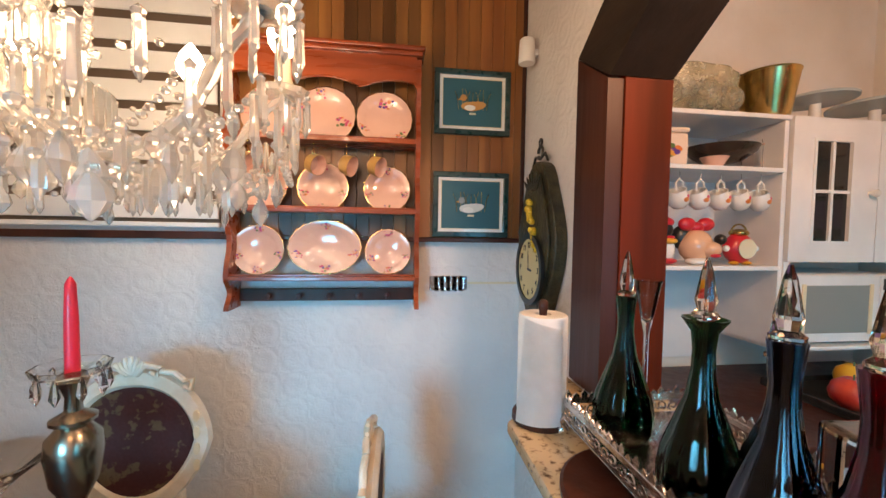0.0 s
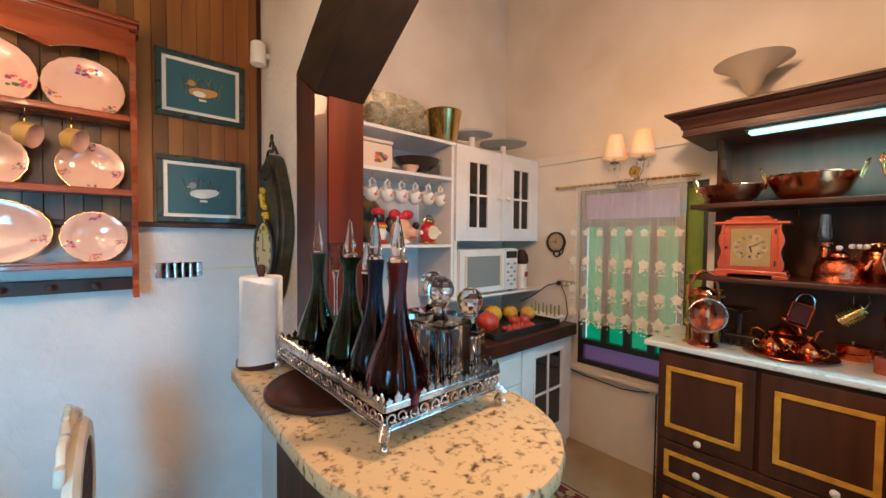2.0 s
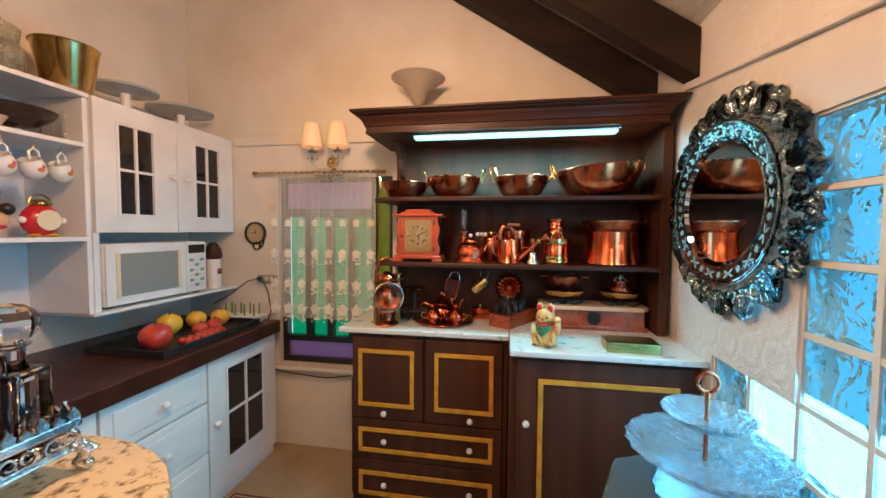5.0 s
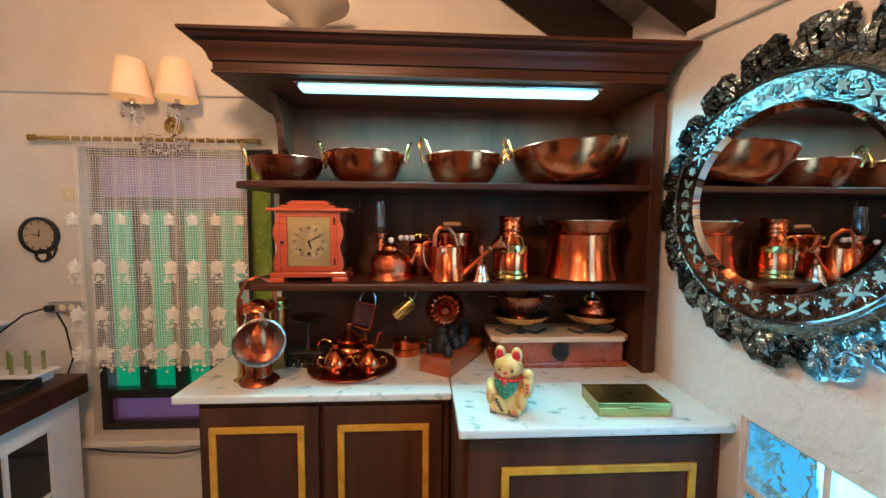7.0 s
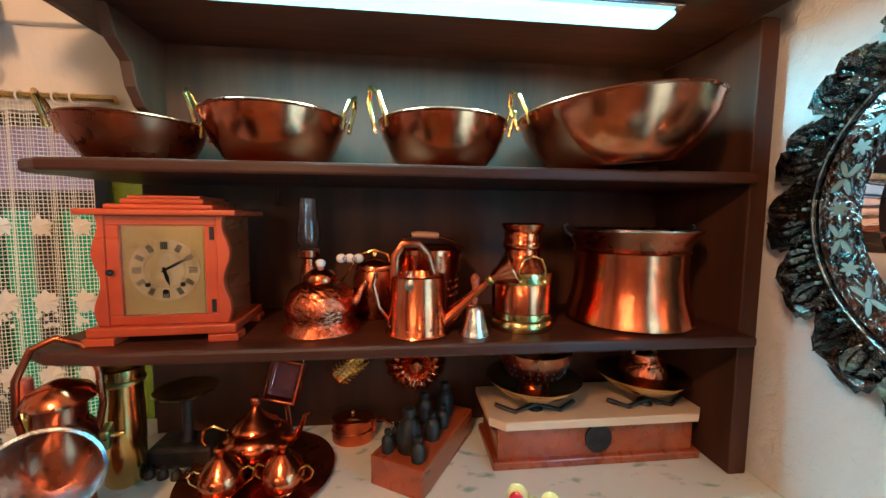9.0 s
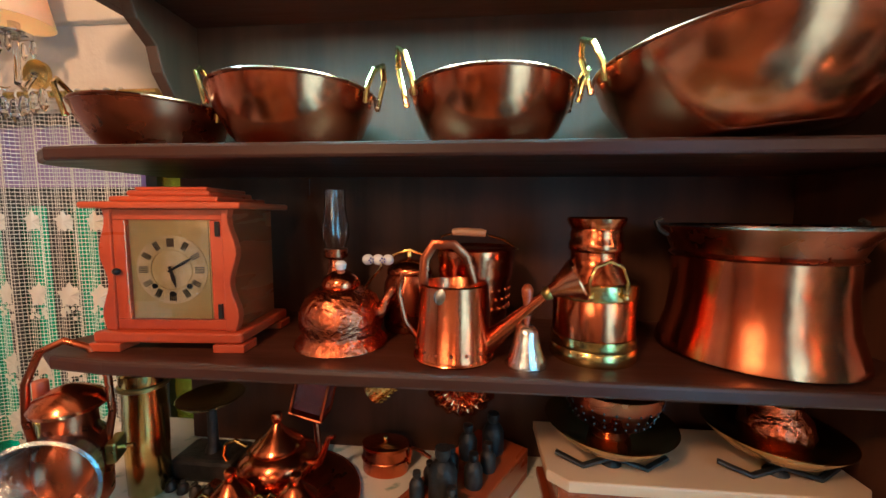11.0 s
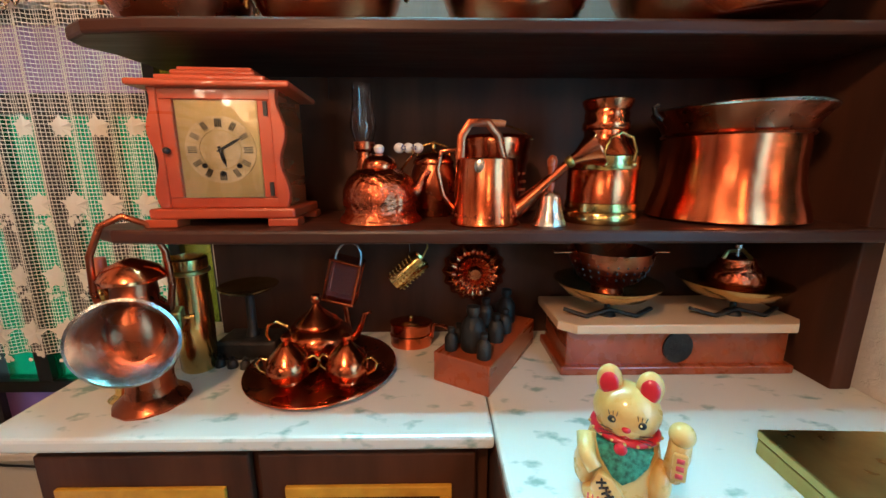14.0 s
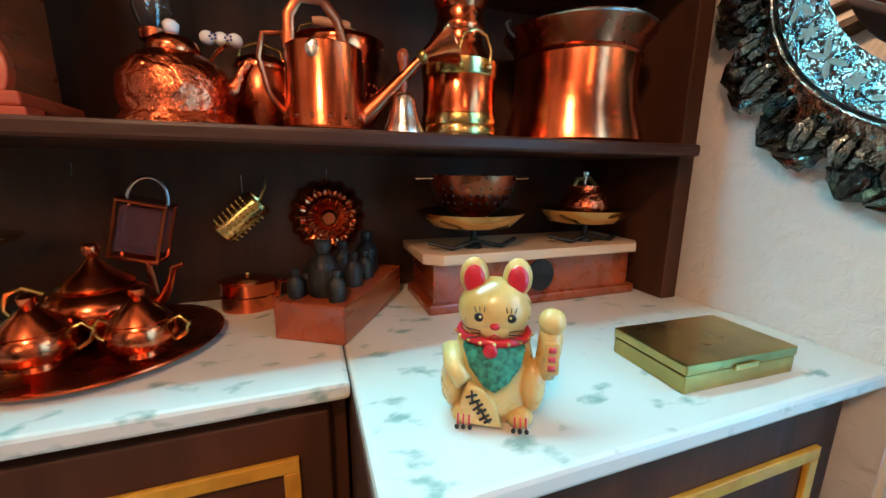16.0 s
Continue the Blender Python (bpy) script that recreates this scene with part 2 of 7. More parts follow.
def arc(c, r, a0, a1, n=14, plane="xz", ry=None):
    out = []
    for i in range(n + 1):
        a = radians(a0 + (a1 - a0) * i / n)
        u, v = r * math.cos(a), (ry or r) * math.sin(a)
        out.append({"xz": (c[0] + u, c[1], c[2] + v), "yz": (c[0], c[1] + u, c[2] + v), "xy": (c[0] + u, c[1] + v, c[2])}[plane])
    return out


def slab(outline, a0, a1, plane="xy", bm=None, bev=0.0):
    """An outline of 2D points drawn out from a0 to a1 across its plane."""
    bm = bm or bmesh.new()

    def p3(p, a):
        return {"xy": (p[0], p[1], a), "xz": (p[0], a, p[1]), "yz": (a, p[0], p[1])}[plane]
    lo, hi = [bm.verts.new(p3(p, a0)) for p in outline], [bm.verts.new(p3(p, a1)) for p in outline]
    k = len(outline)
    fs = [bm.faces.new(lo), bm.faces.new(hi)] + [bm.faces.new((lo[i], lo[(i + 1) % k], hi[(i + 1) % k], hi[i])) for i in range(k)]
    bmesh.ops.recalc_face_normals(bm, faces=fs)
    if bev:
        es = [e for e in {e for f in fs[:2] for e in f.edges}]
        bmesh.ops.bevel(bm, geom=es, offset=bev, segments=2, affect="EDGES", profile=0.5)
    return bm


def ball(c, r, bm=None, sx=1, sy=1, sz=1, u=16, v=10):
    bm = bm or bmesh.new()
    bmesh.ops.create_uvsphere(bm, u_segments=u, v_segments=v, radius=r, matrix=Matrix.Translation(c) @ Matrix.Diagonal((sx, sy, sz, 1)))
    return bm


def part(name, bm, material, parent=None, label="", smooth=False, kind="", at=None):
    me = bpy.data.meshes.new(name)
    bmesh.ops.recalc_face_normals(bm, faces=bm.faces)
    bm.to_mesh(me)
    bm.free()
    me.materials.append(M[material] if isinstance(material, str) else material)
    if smooth:
        me.shade_smooth()
        me.set_sharp_from_angle(angle=radians(42))
    ob = new(name, me)
    ob.parent = parent
    if at:
        ob.matrix_basis = at
    return tagged(ob, label, kind=kind)


def thing(name, x, y, z, label, category, rz=0.0, group=""):
    ob = new(name)
    ob.empty_display_size = 0.05
    ob.matrix_basis = pose(x, y, z, 0, 0, rz)
    return tagged(ob, label, category, group)


def structure(name, bm, material, label=""):
    return part(name, bm, material, None, label, kind="structure")


# ---- room ----
structure("floor", bx(-1.5, 3.6, 1.0, 4.1, -0.05, 0), "floor", "worn ochre cement floor")
SL, RZ = 0.66, 2.155          # roof slope and its height over the south wall


def roof(y):
    return RZ + SL * (y - 1.2)


structure("wall_north", slab([(-1.5, 0), (1.71, 0), (1.71, 4.1), (-1.5, 4.1)], 3.95, 4.08, "xz"), "paper", "white embossed wallpaper wall")
structure("wall_kitchen", slab([(1.71, 0), (3.58, 0), (3.58, 4.1), (1.71, 4.1)], 3.95, 4.08, "xz"), "plaster", "pale painted plaster wall")
# east wall round its window
WY0, WY1, WZ0, WZ1 = 2.57, 3.31, 0.52, 1.68
bm = bx(3.45, 3.58, 1.0, WY0, 0, 1.93)
bx(3.45, 3.58, WY1, 3.95, 0, 1.93, bm=bm)
bx(3.45, 3.58, WY0, WY1, 0, WZ0, bm=bm)
bx(3.45, 3.58, WY0, WY1, WZ1, 1.93, bm=bm)
structure("wall_east", bm, "plaster", "cream painted plaster wall")
structure("wall_gable", slab([(1.0, 1.93), (3.95, 1.93), (3.95, 4.2), (1.0, 2.05)], 3.47, 3.58, "yz"), "plaster", "cream painted gable wall")
# south wall with glass blocks
PX, PZ, GX, GZ = 0.196, 0.180, 2.768, 0.925
bm = bx(GX, 3.58, 1.05, 1.18, 0, 2.166)
bx(GX - 2 * PX, GX, 1.05, 1.18, GZ, 2.16, bm=bm)
bx(GX - 5 * PX, GX - 2 * PX, 1.05, 1.18, GZ + 4 * PZ, 2.16, bm=bm)
bx(GX - 5 * PX, GX, 1.05, 1.18, 0, GZ - 4 * PZ, bm=bm)
bx(-1.5, GX - 5 * PX, 1.05, 1.18, 0, 2.166, bm=bm)
structure("wall_south", bm, "paper", "white embossed wallpaper wall")
structure("wall_west", bx(-1.5, -1.37, 1.18, 3.95, 0, 4.0), "paper", "white wallpaper wall")
structure("ceiling", slab([(1.0, roof(1.0) + 0.02), (4.1, roof(4.1) + 0.02), (4.1, roof(4.1) + 0.08), (1.0, roof(1.0) + 0.08)], -1.5, 3.6, "yz"), "ceilboard", "pale board roof lining")
for k, x in enumerate((3.40, 2.98, 2.30, 1.85, 1.1, 0.5, -0.1, -0.7)):
    structure("rafter", slab([(1.182, roof(1.18) - 0.185), (3.948, roof(3.95) - 0.185), (3.948, roof(3.95)), (1.182, roof(1.18))], x - 0.05, x + 0.05, "yz"), "beam", "dark stained rafter")

# arch wall between the dining corner and the kitchen
AW0, AW1 = 1.65, 1.77
top = [(3.95, 0), (3.42, 0), (3.42, 1.963), (2.90, 2.335), (1.78, 2.335), (1.26, 1.98), (1.26, 0), (1.18, 0), (1.18, 2.08), (3.95, roof(3.95))]
structure("wall_arch", slab(top, AW0, AW1, "yz"), "paper", "white wall with an arched opening")
"""The casing of the opening: uprights, slanted corners and head."""
def casing(name, outline, material, x0=AW0 - 0.016, x1=AW1 + 0.045):
    structure(name, slab(outline, x0, x1, "yz"), material)
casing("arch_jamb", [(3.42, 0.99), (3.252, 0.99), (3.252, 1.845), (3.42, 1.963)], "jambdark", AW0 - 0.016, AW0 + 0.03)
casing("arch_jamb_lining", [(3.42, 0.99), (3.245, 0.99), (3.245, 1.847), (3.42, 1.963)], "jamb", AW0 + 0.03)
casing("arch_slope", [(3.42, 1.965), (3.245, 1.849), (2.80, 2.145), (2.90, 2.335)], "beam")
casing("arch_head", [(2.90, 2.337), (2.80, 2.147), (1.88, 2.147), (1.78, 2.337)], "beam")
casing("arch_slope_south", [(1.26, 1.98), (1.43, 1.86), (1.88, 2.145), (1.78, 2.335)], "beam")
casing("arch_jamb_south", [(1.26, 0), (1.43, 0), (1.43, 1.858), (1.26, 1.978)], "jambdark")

# ---- glass blocks ----
for c in range(5):
    for r in range(8):
        if c < 2 and r < 4:
            continue
        x1, z1 = GX - c * PX, GZ + (4 - r) * PZ
        g = structure("glass_block", bx(x1 - PX + 0.008, x1 - 0.008, 1.08, 1.17, z1 - PZ + 0.008, z1 - 0.008, 0.01), "block", "wavy translucent glass block")
        g.visible_shadow = False
bm = bmesh.new()
for c in range(6):
    bx(GX - c * PX - 0.0075, GX - c * PX + 0.0075, 1.085, 1.172, 0.205, GZ if c < 2 else GZ + 4 * PZ, bm=bm)
for r in range(9):
    z = GZ + (4 - r) * PZ
    bx(GX - 5 * PX, GX - (2 * PX if r < 4 else 0), 1.086, 1.171, z - 0.0075, z + 0.0075, bm=bm)
structure("wall_band", slab([(1.80, 1.745), (3.02, 1.935), (3.02, 1.965), (1.80, 1.775)], 1.1805, 1.20, "xz", bev=0.004), "paper", "raised plaster band on the wall")
structure("glass_block_joints", bm, "plaster", "tan mortar joints")
structure("backdrop", bx(1.2, 3.4, 0.55, 0.56, 0.0, 2.2), "daylight", "bright daylight garden")

# ---- east window ----
win = tagged(new("window_1"), "dark wooden window with green and purple glass", kind="structure")
bm = bx(3.49, 3.54, WY0, WY1, WZ0, WZ0 + 0.03)
bx(3.49, 3.54, WY0, WY1, WZ1 - 0.03, WZ1, bm=bm)
for y in (WY0 + 0.015, WY1 - 0.015, 2.70):
    bx(3.491, 3.539, y - 0.015, y + 0.015, WZ0 + 0.03, WZ1 - 0.03, bm=bm)
bx(3.492, 3.538, 2.715, WY1 - 0.03, 1.44, 1.49, bm=bm)
bx(3.492, 3.538, 2.715, WY1 - 0.03, 0.655, 0.69, bm=bm)
for i in range(1, 4):
    y = 2.705 + i * 0.1425
    bx(3.493, 3.537, y - 0.02, y + 0.02, 0.69, 1.44, bm=bm)
part("window_frame", bm, "black", win)
for i in range(4):
    part("pane", bx(3.51, 3.516, 2.705 + i * 0.1425 + 0.02, 2.705 + (i + 1) * 0.1425 - 0.02, 0.69, 1.44), "greenglass", win, "green glass pane")
part("pane", bx(3.51, 3.516, 2.715, WY1 - 0.03, 1.49, WZ1 - 0.03), "purpleglass", win, "purple glass pane")
part("pane", bx(3.51, 3.516, 2.715, WY1 - 0.03, WZ0 + 0.03, 0.655), "purpleglass", win, "purple glass pane")
part("pane", bx(3.51, 3.516, WY0 + 0.03, 2.685, WZ0 + 0.03, WZ1 - 0.03), "oliveglass", win, "yellow-green textured pane")
structure("backdrop_window", bx(3.80, 3.81, 2.3, 3.8, 0.2, 2.0), mat("dusk daylight", (0.55, 0.85, 0.9), 1.0, emit=0.65), "pale daylight")

# ---- hutch ----
S1, S2, CT = 1.522, 1.206, 0.895


def yellow_frame(x, y0, y1, z0, z1, w, parent):
    bm = bx(x - 0.008, x, y0, y1, z0, z0 + w, 0.002)
    bx(x - 0.008, x, y0, y1, z1 - w, z1, 0.002, bm=bm)
    bx(x - 0.0078, x, y0, y0 + w, z0 + w, z1 - w, 0.002, bm=bm)
    bx(x - 0.0078, x, y1 - w, y1, z0 + w, z1 - w, 0.002, bm=bm)
    part("moulding", bm, "yellow", parent, "ochre-painted moulding")


def knob(x, y, z, parent, r=0.014):
    bm = lathe([(0.005, 0), (0.005, 0.01), (r, 0.014), (r, 0.02), (r * 0.6, 0.026), (0, 0.027)], 16)
    bmesh.ops.transform(bm, matrix=pose(x, y, z, 0, -90, 0), verts=bm.verts)
    part("knob", bm, "porcelain", parent, "white porcelain knob", smooth=True)


def face(name, x, y0, y1, z0, z1, fy0, fy1, fz0, fz1, parent, knobs, w=0.02):
    p = part(name, bx(x, x + 0.018, y0, y1, z0, z1, 0.004), "mahogv", parent)
    yellow_frame(x, fy0, fy1, fz0, fz1, w, p)
    for y, z in knobs:
        knob(x, y, z, p)


hn = thing("drawer_cabinet", 0, 0, 0, "dark mahogany cabinet with ochre mouldings under a marble top", "cabinet")
part("body", bx(3.02, 3.448, 1.892, 2.64, 0.0, 0.869, 0.003), "mahogv", hn)
face("door", 3.0, 2.285, 2.63, 0.455, 0.85, 2.325, 2.60, 0.515, 0.793, hn, [(2.47, 0.487)])
face("door", 3.0, 1.915, 2.27, 0.455, 0.85, 1.955, 2.228, 0.515, 0.793, hn, [(2.06, 0.487)])
face("drawer", 3.0, 1.915, 2.63, 0.255, 0.45, 1.955, 2.60, 0.29, 0.41, hn, [(2.47, 0.35), (2.06, 0.35)])
face("drawer", 3.0, 1.915, 2.63, 0.05, 0.25, 1.955, 2.60, 0.075, 0.195, hn, [(2.47, 0.135), (2.06, 0.135)])
hs = thing("door_cabinet", 0, 0, 0, "dark mahogany cabinet with one large door framed in ochre", "cabinet")
part("body", bx(2.822, 3.448, 1.183, 1.888, 0.0, 0.869, 0.003), "mahogv", hs)
face("door", 2.805, 1.215, 1.86, 0.05, 0.85, 1.264, 1.775, 0.10, 0.78, hs, [(1.82, 0.60)])
mt = thing("marble_worktop", 0, 0, CT, "white marble worktop slabs on the mahogany cabinets", "worktop")
part("slab", bx(2.981, 3.448, 1.8885, 2.695, -0.025, 0, 0.006), "marble", mt)
part("slab", bx(2.775, 3.448, 1.182, 1.8865, -0.025, 0, 0.006), "marble", mt)

hu = thing("shelf_hutch", 0, 0, CT, "dark mahogany open shelf hutch with a deep cornice", "hutch")
H0 = -CT
part("back_panel", bx(3.37, 3.448, 1.242, 2.52, 0.0, 1.818 + H0), "mahogv", hu)
part("side_panel", bx(3.098, 3.447, 1.20, 1.24, 0.0, 1.818 + H0, 0.003), "mahogv", hu)


def shelf_outline(xf, yn):
    return [(3.369, 1.241), (xf, 1.241), (xf, yn - 0.16), (xf + 0.012, yn - 0.06), (xf + 0.045, yn - 0.008), (xf + 0.075, yn), (xf + 0.12, yn - 0.02), (3.369, yn - 0.03)]


part("shelf", slab(shelf_outline(3.082, 2.57), S1 - 0.022 + H0, S1 + H0, bev=0.005), "mahog", hu)
part("shelf", slab(shelf_outline(3.058, 2.56), S2 - 0.022 + H0, S2 + H0, bev=0.005), "mahog", hu)
bm = bx(3.035, 3.447, 1.242, 2.565, 1.8185 + H0, 1.832 + H0, 0.003)
part("canopy", bm, "mahog", hu)
def crown(prof):
    """A moulding run round the front and both ends, mitred: (reach, height) pairs."""
    bm = bmesh.new()
    rows = []
    for d, z in prof:
        xf, yn, ys = 3.035 - d, 2.572 + 0.8 * d, 1.242 - 0.76 * d
        z = 1.818 + 0.955 * (z - 1.8055)
        rows.append([bm.verts.new((p[0], p[1], z + H0)) for p in ((3.448, ys), (xf, ys), (xf, yn), (3.448, yn))])
    for a, b in zip(rows, rows[1:] + rows[:1]):
        for i in range(4):
            bm.faces.new((a[i], a[(i + 1) % 4], b[(i + 1) % 4], b[i]))
    return bm


part("frieze", crown([(-0.02, 1.8055), (0.004, 1.8055), (0.004, 1.812), (0.0, 1.815), (0.0, 1.838), (-0.02, 1.838)]), "mahog", hu)
part("cornice_moulding", crown([(-0.02, 1.8385), (0.008, 1.8385), (0.010, 1.846), (0.014, 1.856), (0.022, 1.866), (0.034, 1.874), (0.036, 1.880), (0.048, 1.884), (0.058, 1.890), (0.064, 1.896), (0.070, 1.897), (0.070, 1.906), (-0.02, 1.906)]), "mahog", hu, smooth=True)
part("cornice_top", bx(3.057, 3.446, 1.26, 2.55, 1.902 + H0, 1.913 + H0), "mahog", hu)
bm = slab([(3.369, 1.817 + H0), (3.20, 1.817 + H0), (3.22, 1.765 + H0), (3.26, 1.735 + H0), (3.27, 1.69 + H0), (3.295, 1.655 + H0), (3.369, 1.62 + H0)], 2.46, 2.485, "xz", bev=0.003)
part("bracket", bm, "mahogv", hu, "carved scroll bracket")
lt = thing("tube_lamp", 3.11, 1.89, 1.800, "long lit fluorescent lamp under the hutch cornice", "lamp")
part("housing", bx(-0.038, 0.038, -0.472, 0.472, 0.0095, 0.018, 0.003), "steel", lt)
part("diffuser", bx(-0.029, 0.029, -0.462, 0.462, -0.002, 0.009, 0.006), "tube", lt, "glowing cyan-white diffuser")

# ---- white cabinets ----


def panes_door(name, x0, x1, y, z0, z1, px0, px1, pz0, pz1, parent, kx, kz):
    """A white door with four dark panes and a round knob."""
    bm = bx(x0, px0, y, y + 0.02, z0, z1)
    bx(px1, x1, y, y + 0.02, z0, z1, bm=bm)
    bx(px0, px1, y, y + 0.02, z0, pz0, bm=bm)
    bx(px0, px1, y, y + 0.02, pz1, z1, bm=bm)
    xm, zm = (px0 + px1) / 2, (pz0 + pz1) / 2
    d = part(name, bm, "white", parent)
    bm = bx(xm - 0.006, xm + 0.006, y - 0.001, y + 0.015, pz0, pz1)
    bx(px0, xm - 0.006, y - 0.001, y + 0.015, zm - 0.006, zm + 0.006, bm=bm)
    bx(xm + 0.006, px1, y - 0.001, y + 0.015, zm - 0.006, zm + 0.006, bm=bm)
    for a, b, c, e in ((px0 - 0.012, px1 + 0.012, pz0 - 0.012, pz0), (px0 - 0.012, px1 + 0.012, pz1, pz1 + 0.012)):
        bx(a, b, y - 0.005, y, c, e, bm=bm)
    for a, b in ((px0 - 0.012, px0), (px1, px1 + 0.012)):
        bx(a, b, y - 0.005, y, pz0, pz1, bm=bm)
    part("glazing_bar", bm, "white", d)
    for a, b in ((px0, xm - 0.006), (xm + 0.006, px1)):
        for c, e in ((pz0, zm - 0.006), (zm + 0.006, pz1)):
            part("pane", bx(a, b, y + 0.008, y + 0.011, c, e), "darkglass", d)
    bm = lathe([(0.006, 0), (0.006, 0.012), (0.015, 0.018), (0.015, 0.026), (0.009, 0.033), (0, 0.034)], 16)
    bmesh.ops.transform(bm, matrix=pose(kx, y, kz, 90, 0, 0), verts=bm.verts)
    part("knob", bm, "porcelain", d, "white round knob", smooth=True)


YW, YB = 3.614, 3.948
wc = thing("wall_cabinet", 0, YB, 1.33, "white wall cabinet with two small-paned glass doors", "cabinet")
wc.matrix_basis = Matrix.Identity(4)
part("body", bx(2.63, 3.44, YW + 0.022, YB, 1.341, 1.912, 0.002), "white", wc)
part("side_panel", bx(2.62, 2.645, YW + 0.005, YB, 1.0, 1.34, 0.002), "white", wc)
part("shelf", bx(2.60, 3.445, YW - 0.015, YB, 0.985, 1.0, 0.004), "white", wc)
panes_door("door", 2.631, 3.033, YW, 1.341, 1.912, 2.735, 2.90, 1.425, 1.82, wc, 2.995, 1.62)
panes_door("door", 3.037, 3.440, YW, 1.341, 1.912, 3.155, 3.325, 1.425, 1.82, wc, 3.08, 1.62)
ws = thing("open_shelf_unit", 0, 0, 0, "white open wall shelves holding mugs and figurines", "shelf unit")
part("back_panel", bx(1.80, 2.618, YB - 0.01, YB, 0.86, 1.90), "white", ws)
part("side_panel", bx(2.60, 2.619, YW + 0.01, YB - 0.01, 0.99, 1.895, 0.002), "white", ws)
part("side_panel", bx(1.80, 1.818, YW + 0.01, YB - 0.01, 1.31, 1.895, 0.002), "white", ws)
for z in (1.896, 1.69, 1.305):
    part("shelf", bx(1.818 if z < 1.8 else 1.80, 2.60 if z < 1.8 else 2.62, YW, YB - 0.011, z, z + 0.018, 0.003), "white", ws)

YL = 3.28
lc = thing("base_cabinet", 0, 0, 0, "white base cabinet with drawers and a small-paned glass door", "cabinet")
part("body", bx(1.87, 3.36, YL + 0.022, YB, 0.0, 0.74, 0.002), "white", lc)
panes_door("door", 2.84, 3.355, YL, 0.06, 0.735, 2.96, 3.24, 0.20, 0.66, lc, 2.875, 0.42)
for z0, z1 in ((0.55, 0.735), (0.31, 0.54), (0.06, 0.30)):
    for x0, x1 in ((2.36, 2.83), (1.88, 2.35)):
        d = part("drawer", bx(x0, x1, YL, YL + 0.02, z0, z1, 0.004), "white", lc)
        bm = bx(x0 + 0.04, x1 - 0.04, YL - 0.004, YL, z0 + 0.035, z1 - 0.035, 0.003)
        part("panel", bm, "white", d)
        bm = lathe([(0.006, 0), (0.006, 0.012), (0.015, 0.018), (0.015, 0.026), (0, 0.034)], 16)
        bmesh.ops.transform(bm, matrix=pose((x0 + x1) / 2, YL - 0.004, (z0 + z1) / 2, 90, 0, 0), verts=bm.verts)
        part("knob", bm, "porcelain", d, "white round knob", smooth=True)
wt = thing("dark_worktop", 0, 0, 0, "dark thick worktop on the white base cabinet", "worktop")
part("slab", bx(1.87, 3.37, YL - 0.03, YB - 0.012, 0.741, 0.815, 0.006), "jambdark", wt)

# ---- peninsula ----


def counter_outline():
    pts = [(1.633, 3.43), (1.358, 3.168), (1.35, 2.63)]
    for i in range(0, 15):
        a = radians(180 + i * 12.9)
        pts.append((1.60 + 0.25 * math.cos(a), 2.60 + 0.29 * math.sin(a)))
    pts += [(1.835, 3.24), (1.633, 3.24)]
    return pts


gc = thing("granite_counter", 0, 0, 0, "cream speckled granite peninsula counter with a rounded end", "counter")
part("slab", slab(counter_outline(), 0.955, 0.99, bev=0.008), "granite", gc, smooth=True)
part("base", bx(1.50, 1.74, 2.75, 3.24, 0.0, 0.955, 0.004), "jambdark", gc)

# ---- dining wall ----
for i in range(24):
    x0 = 0.42 + i * 0.0512
    structure("plank", bx(x0, x0 + 0.0503, 3.918, 3.945, 1.415, 2.9, 0.0015, seg=1), "plank", "vertical stained wall plank")
structure("panel_trim", bx(0.41, 1.648, 3.902, 3.948, 1.395, 1.415, 0.003), "jambdark", "dark wood trim")

# ---- copper and brass on the hutch ----


def ring(c, r, th, n=24, plane="xy", ry=None, bm=None, seg=6):
    pts = arc(c, r, 0, 360 - 360 / n, n - 1, plane, ry)
    return tube(pts, th, seg, bm=bm, closed=True)


def bowl(x, y, r, h, handles, label, material="copper"):
    b = thing("copper_bowl", x, y, S1, label, "bowl")
    rb = r * 0.62
    prof = [(0.0, 0.001), (rb * 0.9, 0.001), (rb, 0.004), (r * 0.80, h * 0.35), (r * 0.93, h * 0.7), (r * 0.985, h)]
    part("body", lathe(prof[1:] + [(r - 0.006, h - 0.001), (r * 0.91, h * 0.7), (r * 0.78, h * 0.36), (rb * 0.9, 0.006)], 48), material, b, smooth=True)
    part("rim", ring((0, 0, h), r * 0.985, 0.0032, 48), "copperdark", b, "thick rolled rim", smooth=True)
    for ang, s in handles:
        a = radians(ang)
        hb = tube([(0, -0.030 * s, -0.022), (0.004, -0.034 * s, 0.0), (0.014, -0.027 * s, 0.032 * s), (0.02, 0, 0.048 * s), (0.014, 0.027 * s, 0.032 * s), (0.004, 0.034 * s, 0.0), (0, 0.030 * s, -0.022)], 0.0045, 8)
        bmesh.ops.transform(hb, matrix=pose(r * 1.0 * math.cos(a), r * 1.0 * math.sin(a), h, 0, 0, ang), verts=hb.verts)
        part("handle", hb, "brass", b, "brass loop handle", smooth=True)
        for sgn in (-1, 1):
            rv = ball((0, 0, 0), 0.005, u=8, v=6)
            bmesh.ops.transform(rv, matrix=pose(r * math.cos(a) - sgn * 0.03 * s * math.sin(a), r * math.sin(a) + sgn * 0.03 * s * math.cos(a), h - 0.018), verts=rv.verts)
            part("rivet", rv, "copperdark", b, smooth=True)
    return b


